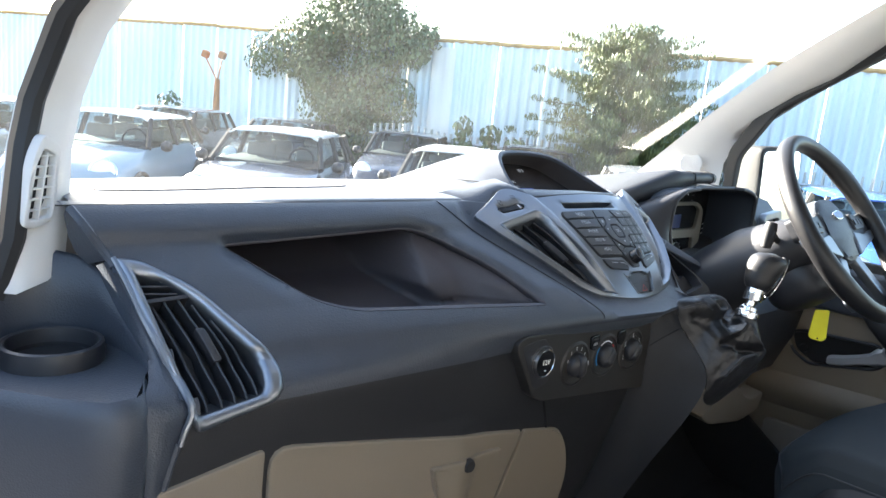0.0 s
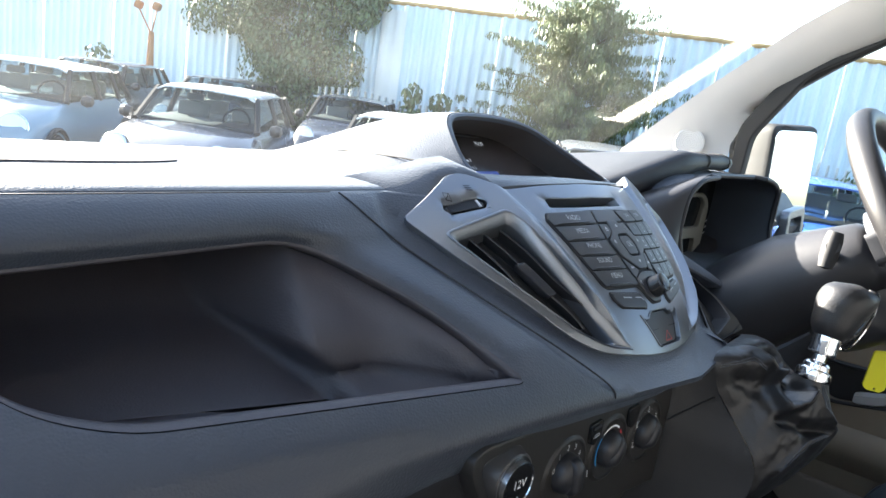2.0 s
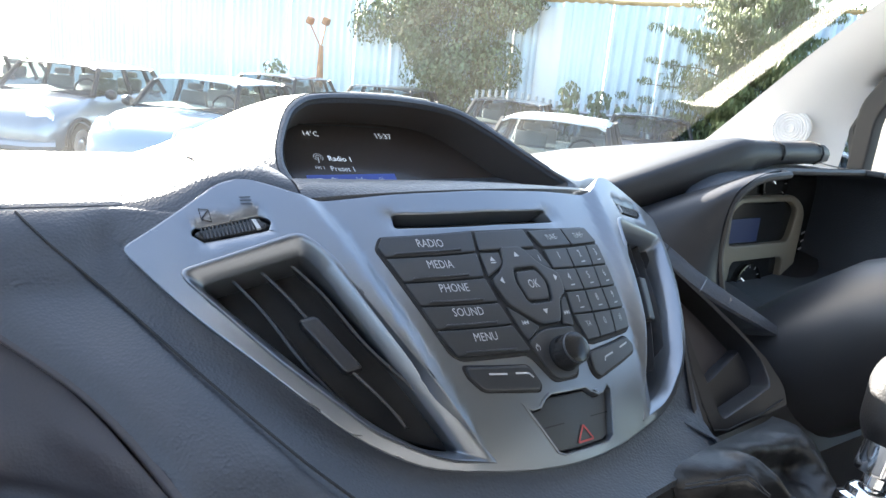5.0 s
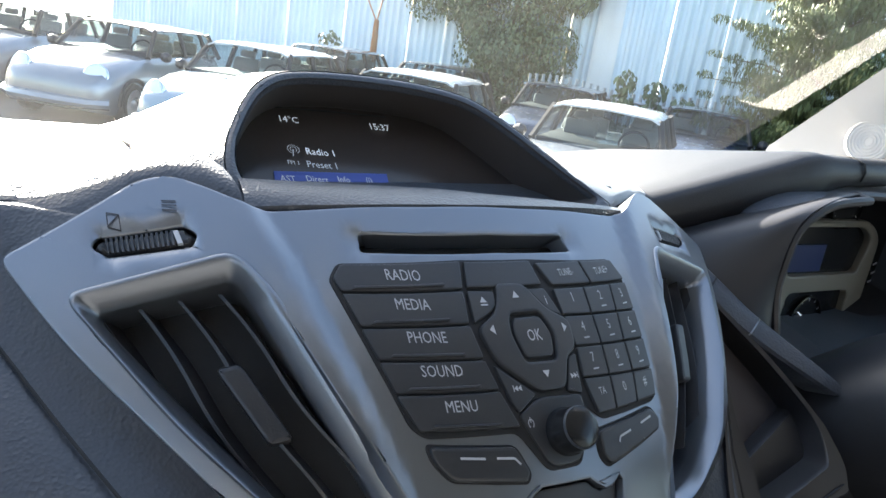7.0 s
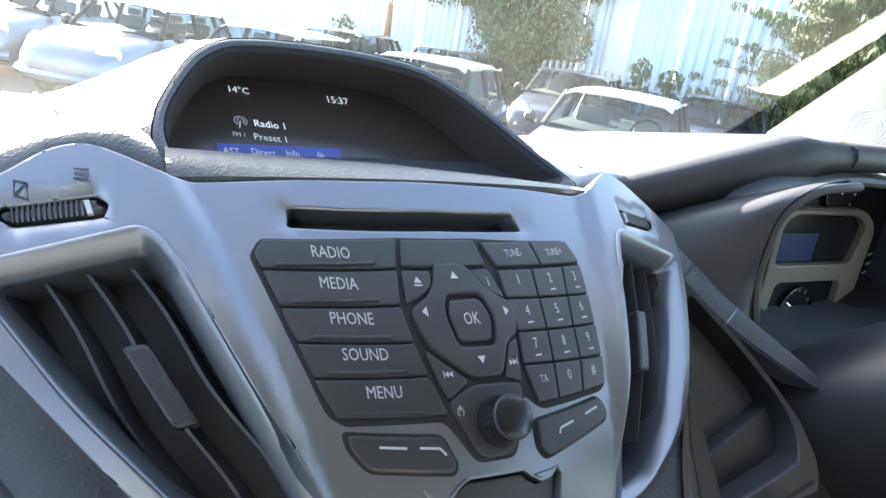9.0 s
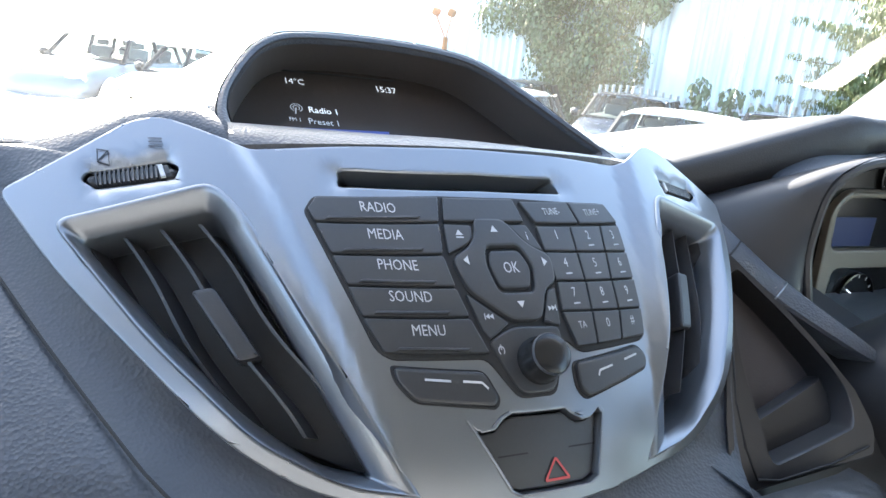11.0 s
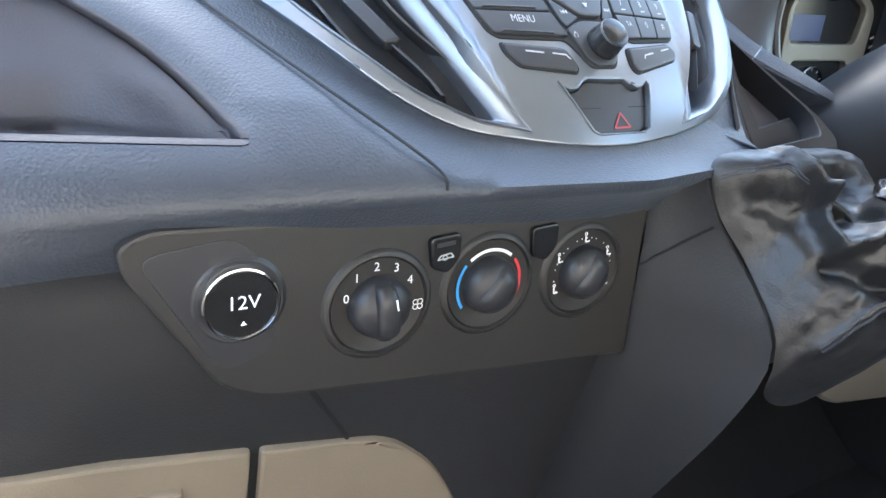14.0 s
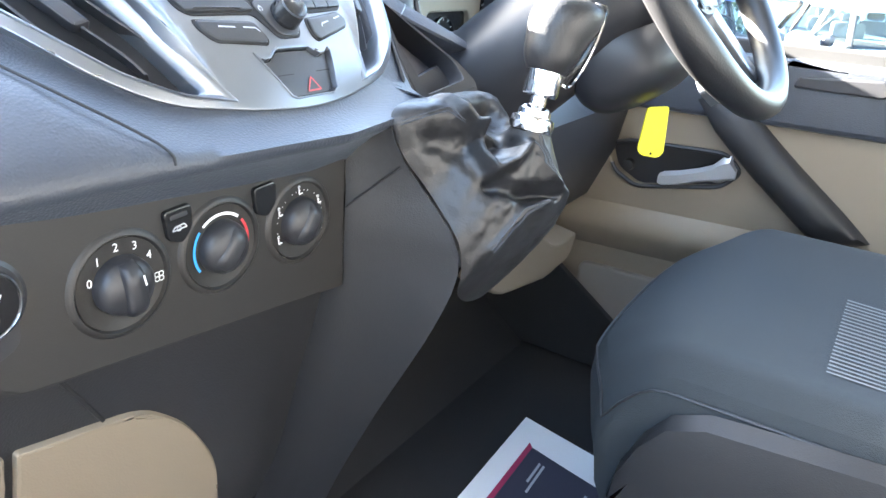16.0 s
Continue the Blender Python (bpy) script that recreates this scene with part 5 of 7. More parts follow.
gknob = part("knob", grid(rows, closed=True, caps=True), M_leather, lever, "grained black leather knob")
rows = []
for k in range(13):
    f = k / 12
    w = curve_table([(0, 0.003), (0.2, 0.0115), (0.6, 0.0155), (0.9, 0.0120), (1.0, 0.004)], f)
    c = K0 + sh * (-0.006 + 0.072 * f) + kx * (0.0205 + 0.016 * f * (1 if f < 0.8 else 0.93))
    rows.append([tuple(c + ky * w * math.cos(a) + kx * (0.007 * math.sin(a))) for a in [2 * math.pi * j / 16 for j in range(16)]])
part("inlay", grid(rows, closed=True, caps=True), M_black, gknob, "gloss black inlay")
part("inlay_trim", tube([tuple(K0 + sh * (-0.008 + 0.073 * (0.5 - 0.5 * math.cos(a))) + ky * 0.0165 * math.sin(a) + kx * (0.0200 + 0.013 * (0.5 - 0.5 * math.cos(a)) + 0.003)) for a in [2 * math.pi * j / 32 for j in range(33)]], 0.0013, 6), M_chrome, gknob)
# stitched seams that lie on the leather
for line, side, gaps in ((PLATEAU, Vector((0.3, 0.2, 0.9)), (-0.002, 0.0015)), (TONGUE, Vector((0.9, 0.1, 0.3)), (-0.0035, 0.0, 0.0035)), (SEAM_LOW, Vector((0.6, -0.2, -0.7)), (-0.003, 0.0, 0.003))):
    for off in gaps:
        run = []
        for i in range(25):
            u = i / 24 * (len(line) - 1)
            k = min(int(u), len(line) - 2)
            q = Vector(line[k]).lerp(Vector(line[k + 1]), u - k) + side.normalized() * off
            at, out = boot_tree.find_nearest(q + BOOT_OUT * 0.006)[:2]
            run.append(at + (out if out.dot(BOOT_OUT) > 0 else -out) * 0.0003)
        part("stitching", tube([tuple(q) for q in run], 0.0006, 5), M_dash, boot)

# ---------------------------------------------------------------- tray beside the stack
TRAY_L = [(0.0, (0.245, 0.070, 1.459)), (0.3, (0.216, 0.012, 1.431)), (0.55, (0.187, -0.030, 1.407)), (0.75, (0.158, -0.070, 1.375)), (0.9, (0.146, -0.096, 1.350)), (1.0, (0.148, -0.106, 1.327))]
TRAY_R = [(0.0, (0.268, 0.150, 1.462)), (0.3, (0.283, 0.105, 1.432)), (0.55, (0.303, 0.062, 1.404)), (0.75, (0.325, 0.020, 1.372)), (0.9, (0.322, -0.040, 1.344)), (1.0, (0.285, -0.095, 1.327))]


def ruled(table, v):
    return Vector(curve_table([(a, p[i]) for a, p in table], v) for i in range(3))


def on_tray(u, v, h=0.0):
    """u across from the stack to the switches, v down, h out towards the seats."""
    return ruled(TRAY_L, v).lerp(ruled(TRAY_R, v), u) + Vector((-0.45, -0.80, 0.40)) * h


TRAY_OUT = rounded([(-0.06, 0.0), (1.0, 0.0), (1.0, 0.97), (0.92, 1.0), (-0.10, 1.0)], [0.0, 0.0, 0.02, 0.02, 0.0], 3)
TRAY_IN = rounded([(0.10, 0.42), (0.80, 0.50), (0.92, 0.70), (0.94, 0.88), (0.86, 0.95), (0.16, 0.96), (0.16, 0.80), (0.09, 0.60)], [0.05, 0.05, 0.08, 0.06, 0.05, 0.06, 0.06, 0.05], 5)
tray = part("side_tray", plate(on_tray, TRAY_OUT, [TRAY_IN], h0=-0.06, h1=0.002, r=0.004, step=0.1), M_dark, dash, "open storage tray beside the stack", sharp=50)
part("tray_back", plate(on_tray, [(0.0, 0.2), (0.98, 0.2), (0.98, 0.98), (0.0, 0.98)], h0=-0.062, h1=-0.050, r=0.001, step=0.1), M_bin, tray)
part("tray_shelf", plate(on_tray, [(0.14, 0.885), (0.93, 0.87), (0.86, 0.965), (0.14, 0.965)], h0=-0.058, h1=-0.030, r=0.006, step=0.1), M_dark, tray)
part("joint", tube([tuple(on_tray(u, v, 0.0022)) for u, v in ((-0.03, 0.02), (-0.03, 0.2), (-0.03, 0.4), (-0.02, 0.6), (0.0, 0.78), (0.02, 0.9), (0.06, 0.975), (0.2, 0.992), (0.6, 0.992), (0.9, 0.985))], 0.0009, 6), M_void, tray)
# narrow pad between the silver fascia and the tray
edge = [(1.333, 0.128), (1.346, 0.122), (1.3545, 0.105), (1.364, 0.108), (1.379, 0.138), (1.410, 0.177), (1.4335, 0.208), (1.4595, 0.234)]
infill = []
for k in range(25):
    v = 1 - k / 24
    b = on_tray(-0.03, v, 0.0024)
    z = min(1.4595, max(1.333, ruled(TRAY_L, v).z))
    xe = lerp_table(edge, z)
    a = Vector((xe, (dash_y(xe, z) + 0.002) if z < 1.352 else stack_y(xe, z) + 0.004, z))
    infill.append([tuple(a.lerp(b, i / 6)) for i in range(7)])
part("infill", grid(infill, 0.001), M_dash, dash, sharp=80)
# diagonal switch strip above it
STRIP = [(0.0, (0.262, 0.170, 1.466)), (0.22, (0.286, 0.121, 1.441)), (0.42, (0.298, 0.077, 1.418)), (0.62, (0.321, 0.045, 1.394)), (0.85, (0.362, -0.012, 1.362)), (1.0, (0.396, -0.026, 1.343))]
strip = []
for i in range(33):
    f = i / 32
    c = ruled(STRIP, f)
    w = 0.012 * (1 - f ** 5) + 0.001
    r = Vector((0.80, 0.30, 0.52)) * w
    o = Vector((-0.40, -0.80, 0.45))
    strip.append([tuple(c - r * 1.2 - o * 0.030), tuple(c - r * 1.05 + o * 0.001), tuple(c - r * 0.8 + o * 0.004), tuple(c + o * 0.005), tuple(c + r * 0.8 + o * 0.004), tuple(c + r + o * 0.001), tuple(c + r * 1.1 - o * 0.030)])
band = part("switch_strip", grid(strip), M_dash, dash, "dark diagonal switch strip")
for i in (7, 13, 20):
    part("switch_gap", tube([tuple(Vector(strip[i][j]) + Vector((-0.4, -0.8, 0.45)) * 0.0003) for j in (1, 2, 3, 4, 5)], 0.0008, 5), M_silver if i == 20 else M_void, band)

# ---------------------------------------------------------------- instrument binnacle
MOUTH = rounded([(0.372, 1.350), (0.362, 1.420), (0.368, 1.480), (0.410, 1.503), (0.475, 1.508), (0.680, 1.508), (0.728, 1.492), (0.728, 1.420), (0.715, 1.350), (0.640, 1.338), (0.425, 1.338)], [0.02, 0.03, 0.02, 0.02, 0.03, 0.03, 0.03, 0.03, 0.03, 0.03, 0.03], 5)


def mouth_y(x, z):
    return 0.060 - 0.22 * max(0.0, 1.42 - z) - 0.10 * max(0.0, x - 0.55) + (0.02 if z > 1.495 and 0.47 < x < 0.66 else 0.0)


CLUS_Y = 0.160
binn = part("binnacle", grid([[(x, mouth_y(x, z), z), (0.54 + (x - 0.54) * 0.985, mouth_y(x, z) + 0.035, 1.43 + (z - 1.43) * 0.985), (0.55 + (x - 0.55) * 0.97, CLUS_Y + 0.004, 1.42 + (z - 1.42) * 0.97)] for x, z in MOUTH + MOUTH[:1]]), M_dash, dash, "dark binnacle round the instruments", sharp=60)
part("binnacle_edge", tube([(x, mouth_y(x, z) - 0.001, z) for x, z in MOUTH + MOUTH[:1]], 0.0045, 8, cap=False), M_dark, binn)
# smooth cone that sweeps from beside the stack to the mouth
RIM_L = [(0.0, (0.470, 0.070, 1.511)), (0.2, (0.415, 0.060, 1.507)), (0.38, (0.372, 0.057, 1.488)), (0.55, (0.359, 0.057, 1.455)), (0.75, (0.359, 0.055, 1.410)), (0.9, (0.367, 0.048, 1.365)), (1.0, (0.385, 0.040, 1.338))]
ROOT = [(0.0, (0.458, 0.125, 1.496)), (0.2, (0.390, 0.145, 1.470)), (0.38, (0.322, 0.160, 1.450)), (0.55, (0.285, 0.155, 1.440)), (0.75, (0.292, 0.105, 1.424)), (0.9, (0.315, 0.060, 1.392)), (1.0, (0.340, 0.025, 1.368))]
shell = []
for i in range(25):
    a, b = ruled(RIM_L, i / 24), ruled(ROOT, i / 24)
    n = Vector((-0.45, -0.75, 0.35))
    shell.append([tuple(a.lerp(b, k / 10) + n * 0.012 * math.sin(math.pi * (k / 10) ** 0.7)) for k in range(11)])
part("shell", grid(shell, 0.003), M_dark, binn, "smooth dark cone beside the instruments", sharp=70)
part("shell", grid([[(0.727, 0.035, z), (0.735, 0.06, z), (0.738, 0.17, z)] for z in (1.345, 1.40, 1.45, 1.492)], 0.003), M_dark, binn)
part("sill", grid([[(x, 0.045 - 0.02 * (x - 0.4), 1.338), (x, 0.028 - 0.03 * (x - 0.4), 1.341), (x, 0.020 - 0.03 * (x - 0.4), 1.336), (x, 0.024 - 0.03 * (x - 0.4), 1.322)] for x in (0.385, 0.5, 0.6, 0.72)]), M_dark, binn)
part("cluster_face", grid([[(x, CLUS_Y, z) for z in (1.31, 1.50)] for x in (0.375, 0.74)]), M_black, binn, "dark instrument face")
M_trip = mat("dim_blue_display", (0.008, 0.018, 0.075), 0.4, emit=0.008)
M_clus = mat("pale_instrument_trim", (0.20, 0.175, 0.14), 0.45, vary=0.06)
clus = flat_face((0, CLUS_Y - 0.001, 0), (1, 0, 0), (0, 0, 1))
frame_out = rounded([(0.515, 1.312), (0.508, 1.440), (0.530, 1.462), (0.660, 1.462), (0.692, 1.440), (0.690, 1.312)], [0.01, 0.02, 0.015, 0.02, 0.02, 0.01])
w1 = rounded([(0.522, 1.394), (0.518, 1.440), (0.534, 1.453), (0.650, 1.453), (0.672, 1.440), (0.662, 1.394)], 0.010)
w2 = rounded([(0.532, 1.318), (0.534, 1.372), (0.655, 1.372), (0.658, 1.318)], 0.010)
part("instrument_trim", plate(clus, frame_out, [w1, w2], h0=-0.002, h1=0.008, r=0.003), M_clus, binn, "pale trim round the small gauges")
part("info_display", plate(clus, [(0.524, 1.397), (0.524, 1.430), (0.592, 1.430), (0.592, 1.397)], h0=0.0, h1=0.002, r=0.0005), M_trip, binn, "lit blue trip display")
for cx, cz, r in ((0.590, 1.335, 0.030), (0.450, 1.425, 0.052), (0.610, 1.478, 0.030)):
    g = part("gauge", place(lathe([(r, 0.0), (r, 0.004), (r - 0.002, 0.0045), (r - 0.003, 0.001), (0, 0.001)], 36), clus(cx, cz, 0), (0, -1, 0)), M_black, binn, "round gauge")
    for k in range(9):
        a = radians(210 - 30 * k)
        bar(clus, cx + r * 0.78 * math.cos(a), cz + r * 0.78 * math.sin(a), cx + r * 0.92 * math.cos(a), cz + r * 0.92 * math.sin(a), 0.0012, M_print, g, 0.002, "tick")
    bar(clus, cx, cz, cx + r * 0.7 * math.cos(radians(150)), cz + r * 0.7 * math.sin(radians(150)), 0.0018, M_lit, g, 0.003, "needle")
for k in range(7):
    bar(clus, 0.704 + 0.002 * (k % 2), 1.33 + 0.012 * k, 0.712 + 0.002 * (k % 2), 1.333 + 0.012 * k, 0.003, M_print, binn, 0.002, "tick")
# padded cowl over it with a lid on its higher end
cowl = []
for x, zt, y0, th in ((0.150, 1.486, 0.125, 0.016), (0.200, 1.476, 0.142, 0.018), (0.262, 1.472, 0.156, 0.022), (0.280, 1.480, 0.149, 0.032), (0.330, 1.497, 0.136, 0.042), (0.440, 1.5375, 0.106, 0.050), (0.455, 1.5410, 0.103, 0.048), (0.468, 1.5410, 0.101, 0.040), (0.480, 1.5400, 0.100, 0.034), (0.515, 1.5400, 0.098, 0.028), (0.600, 1.5400, 0.098, 0.026), (0.632, 1.5385, 0.103, 0.025), (0.645, 1.530, 0.118, 0.020)):
    cowl.append([(x, y0 + 0.07, zt - th + 0.002), (x, y0 + 0.012, zt - th - 0.001), (x, y0 + 0.002, zt - th + 0.004), (x, y0, zt - th * 0.5), (x, y0 + 0.003, zt - 0.006), (x, y0 + 0.010, zt - 0.001), (x, y0 + 0.024, zt)] + [(x, y, zt - 0.19 * (y - y0 - 0.024)) for y in (0.20, 0.24, 0.30, 0.42)] + [(x, 0.60, 1.440)])
cow = part("cowl", grid(cowl, caps=True), M_low, dash, "dark padded cowl over the instruments", sharp=60)
for x, zt in ((0.516, 1.540), (0.604, 1.540)):
    part("joint", tube([(x, 0.108, zt - 0.027), (x, 0.0985, zt - 0.020), (x, 0.097, zt - 0.012), (x, 0.100, zt - 0.004), (x, 0.115, zt + 0.0002), (x, 0.124, zt - 0.0002), (x, 0.24, zt - 0.0222)], 0.0014, 6), M_void, cow)
part("clip", box(0.172, 0.192, 0.117, 0.123, 1.478, 1.4985, 0.002), M_rubber, dash)
part("driver_top", grid([[(x, y, top_z(x, y) - (0.018 if x < 0.5 else 0.0) + 0.004) for y in (0.25, 0.35, 0.5, 0.75)] for x in (0.13, 0.3, 0.6, 0.86)]), M_dash, dash)
# lower driver side of the dashboard
low = []
for x in (0.17, 0.25, 0.35, 0.50, 0.65, 0.80, 0.87):
    b = 0.02 if x < 0.3 else 0.0
    wide = 0.36 < x < 0.72
    low.append([(x, 0.19, 1.345 if wide else 1.47), (x, 0.13, 1.334 if wide else 1.42), (x, 0.03 + b, 1.330), (x, -0.045 + b, 1.30), (x, -0.075 + b, 1.24), (x, -0.06 + b, 1.15), (x, -0.02, 1.05), (x, 0.08, 0.98), (x, 0.25, 0.96)])
part("driver_front", grid(low), M_dark, dash, "dark lower front on the driver side")
part("dash_end", grid([[(0.72, 0.06, 1.30), (0.74, 0.03, 1.42), (0.75, 0.09, 1.50), (0.76, 0.2, 1.505)], [(0.87, 0.03, 1.30), (0.87, 0.02, 1.42), (0.87, 0.07, 1.475), (0.87, 0.2, 1.49)]]), M_dash, dash)
part("end_vent", plate(flat_face((0.80, 0.02, 1.39), (1, 0, 0), (0, 0.1, 1)), rounded([(-0.05, -0.06), (-0.05, 0.06), (0.05, 0.07), (0.055, -0.05)], 0.015), [rounded([(-0.035, -0.045), (-0.035, 0.045), (0.035, 0.05), (0.04, -0.035)], 0.01)], h0=-0.01, h1=0.006, r=0.003), M_silver, dash, "silver framed vent by the driver door")
# beige open pocket under the column
# the beige made darker, to give the pocket the shade of the column
M_beige_shaded = mat("shaded_beige_plastic", (0.150, 0.122, 0.090), 0.6, grain=0.25, grain_scale=600, vary=0.07)
knee = flat_face((0, -0.06, 0), (1, 0, 0), (0, -0.12, 1))
knee_back = flat_face((0, -0.015, 0), (1, 0, 0), (0, -0.12, 1))
pk = part("knee_pocket", plate(lambda x, z, h=0.0: knee(x, z - 1.05, h) + Vector((0, 0, 1.05)), rounded([(0.535, 1.097), (0.591, 1.055), (0.645, 1.020), (0.701, 1.006), (0.750, 1.016), (0.745, 0.962), (0.640, 0.955), (0.554, 0.972), (0.472, 0.988), (0.418, 1.021), (0.479, 1.056)], [0.006, 0.03, 0.03, 0.03, 0.012, 0.02, 0.03, 0.03, 0.03, 0.012, 0.02], 4), h0=-0.05, h1=0.002, r=0.006, step=0.03), M_beige_shaded, dash, "beige open pocket below the column")
part("pocket_back", plate(lambda x, z, h=0.0: knee_back(x, z - 1.05, h) + Vector((0, 0, 1.05)), rounded([(0.45, 1.04), (0.53, 1.125), (0.660, 1.115), (0.745, 1.060), (0.750, 0.98), (0.50, 0.98)], 0.02, 4), h0=-0.01, h1=0.0, r=0.004, step=0.03), M_beige_shaded, pk)
# ---------------------------------------------------------------- steering column and wheel
col = thing("steering_column", "black plastic steering column shroud with stalks", "steering column")
axis = Vector((0, -0.80, 0.60)).normalized()
WC = Vector((0.447, -0.232, 1.470))
bm = grid([[tuple(WC - axis * d + Vector((w * math.cos(a), 0, 0)) + axis.cross(Vector((1, 0, 0))) * (h * math.sin(a) + off)) for a in [2 * math.pi * j / 28 for j in range(28)]] for d, w, h, off in ((0.035, 0.045, 0.040, 0.0), (0.050, 0.058, 0.050, 0.004), (0.09, 0.064, 0.058, 0.006), (0.16, 0.075, 0.075, 0.006), (0.24, 0.090, 0.080, 0.0), (0.32, 0.11, 0.08, -0.01))], closed=True, caps=True)
part("shroud", bm, M_dark, col, sharp=60)
st = tube([(0.395, -0.155, 1.435), (0.365, -0.158, 1.447), (0.335, -0.162, 1.455), (0.322, -0.166, 1.458)], [0.006, 0.007, 0.0105, 0.009], 14)
part("stalk", st, M_rubber, col, "black indicator stalk")
part("stalk_end", move(lathe([(0, -0.026), (0.009, -0.024), (0.0115, -0.010), (0.012, 0.012), (0.010, 0.024), (0, 0.027)], 20), pose(0.330, -0.162, 1.452, 0, 12)), M_rubber, col)
part("stalk", tube([(0.50, -0.155, 1.44), (0.56, -0.165, 1.46), (0.62, -0.175, 1.47)], [0.006, 0.007, 0.011], 12), M_rubber, col)
# rounded lower half of the shroud round the ignition lock
sc0, sdown, side_x = Vector((0.500, -0.185, 1.355)), axis.cross(Vector((1, 0, 0))), Vector((1, 0, 0))
rows = []
for i in range(15):
    u = -1 + 2 * i / 14
    k = (1 - abs(u) ** 3.0) ** 0.5
    rows.append([tuple(sc0 + axis * (0.075 * u) + side_x * (0.092 * k * math.copysign(abs(math.cos(a)) ** 0.7, math.cos(a))) + sdown * (0.055 * k * math.copysign(abs(math.sin(a)) ** 0.7, math.sin(a)))) for a in [2 * math.pi * j / 32 for j in range(32)]])
part("lower_shroud", grid(rows, closed=True, caps=True), M_dark, col, "black rounded lower column shroud", sharp=70)
part("ignition", move(lathe([(0, 0), (0.019, 0), (0.021, -0.006), (0.022, -0.03)], 24), pose(0.512, -0.160, 1.395, 40, 60)), M_rubber, col)

key = thing("car_key", "car key with a bright yellow plastic tag hanging from the ignition", "key")
M_tag = mat("bright_yellow_plastic", (0.80, 0.74, 0.03), 0.45, vary=0.06)
part("shaft", tube([(0.505, -0.185, 1.385), (0.500, -0.205, 1.370)], 0.004, 8), M_chrome, key)
part("ring", tube([(0.495 + 0.010 * math.cos(a), -0.215 + 0.006 * math.cos(a), 1.350 + 0.018 * math.sin(a)) for a in [2 * math.pi * j / 20 for j in range(21)]], 0.0011, 6), M_chrome, key)
tag_face = flat_face((0.496, -0.228, 1.268), (0.72, -0.69, 0.06), (-0.05, 0.05, 1))
part("tag", plate(tag_face, rounded([(-0.011, 0.036), (0.018, 0.036), (0.018, -0.024), (0.010, -0.030), (-0.013, -0.025), (-0.019, -0.018)], 0.004), [[(0.0005 + 0.0022 * math.cos(a), -0.024 + 0.0022 * math.sin(a)) for a in [2 * math.pi * j / 10 for j in range(10)]]], h0=-0.0012, h1=0.0012, r=0.0006), M_tag, key, "bright yellow tag with a small hole")

wheel = thing("steering_wheel", "black leather steering wheel with silver spokes", "steering wheel")
up = axis.cross(Vector((1, 0, 0))) * -1.0
if up.z < 0:
    up = -up
def on_wheel(r, a, h=0.0):
    return WC + (Vector((1, 0, 0)) * math.cos(a) + up * math.sin(a)) * r + axis * h
wheel_face = lambda x, z, h=0.0: WC + Vector((1, 0, 0)) * x + up * z + axis * h
rows = []
for j in range(64):
    a = 2 * math.pi * j / 64
    thick = 0.0165 + 0.0022 * max(0.0, math.cos(2 * (a - radians(35)))) ** 6
    rows.append([tuple(on_wheel(0.182 + thick * 0.92 * math.cos(b), a, 0.020 + thick * 1.05 * math.sin(b))) for b in [2 * math.pi * k / 14 for k in range(14)]])
part("rim", grid(rows + rows[:1], closed=True), M_leather, wheel, "black leather rim")
hub = part("airbag_cover", plate(wheel_face, rounded([(-0.075, 0.030), (-0.045, 0.062), (0.045, 0.062), (0.075, 0.030), (0.060, -0.030), (0.030, -0.070), (-0.030, -0.070), (-0.060, -0.030)], 0.02), h0=-0.03, h1=0.012, r=0.010, step=0.03, dome=0.008), M_dash, wheel, "charcoal airbag cover")
part("badge", plate(wheel_face, [(0.022 * math.cos(a), 0.022 + 0.0095 * math.sin(a)) for a in [2 * math.pi * j / 28 for j in range(28)]], h0=0.018, h1=0.024, r=0.001), M_chrome, hub, "oval chrome badge")
part("badge_field", plate(wheel_face, [(0.020 * math.cos(a), 0.022 + 0.0078 * math.sin(a)) for a in [2 * math.pi * j / 28 for j in range(28)]], h0=0.0235, h1=0.0246, r=0.0003), mat("badge_blue", (0.02, 0.06, 0.25), 0.25), hub)
for sx in (-1, 1):
    fl = (lambda p: p) if sx == 1 else mirror_x
    sp = part("spoke", plate(wheel_face, fl(rounded([(0.055, 0.034), (0.120, 0.022), (0.172, 0.030), (0.174, -0.012), (0.120, -0.020), (0.050, -0.030)], 0.008)), h0=-0.012, h1=0.010, r=0.004), M_dark, wheel, "spoke with switches")
    part("spoke_trim", plate(wheel_face, fl(rounded([(0.066, -0.012), (0.120, -0.018), (0.172, -0.010), (0.170, -0.030), (0.100, -0.046), (0.050, -0.060)], 0.006)), h0=-0.004, h1=0.014, r=0.003), M_silver, wheel, "silver spoke trim")
    pad = part("switch_pad", plate(wheel_face, fl(rounded([(0.085, 0.028), (0.140, 0.018), (0.142, -0.006), (0.085, -0.008)], 0.006)), h0=0.008, h1=0.015, r=0.002), M_key, sp)
    for k in range(3):
        part("switch", plate(wheel_face, fl(rounded([(0.090 + 0.017 * k, 0.014), (0.103 + 0.017 * k, 0.012), (0.103 + 0.017 * k, 0.002), (0.090 + 0.017 * k, 0.002)], 0.002)), h0=0.014, h1=0.0172, r=0.001), M_key, pad)
    part("lower_spoke", plate(wheel_face, fl(rounded([(0.020, -0.062), (0.050, -0.055), (0.100, -0.140), (0.080, -0.160)], 0.006)), h0=-0.010, h1=0.006, r=0.004), M_silver, wheel, "silver lower spoke")

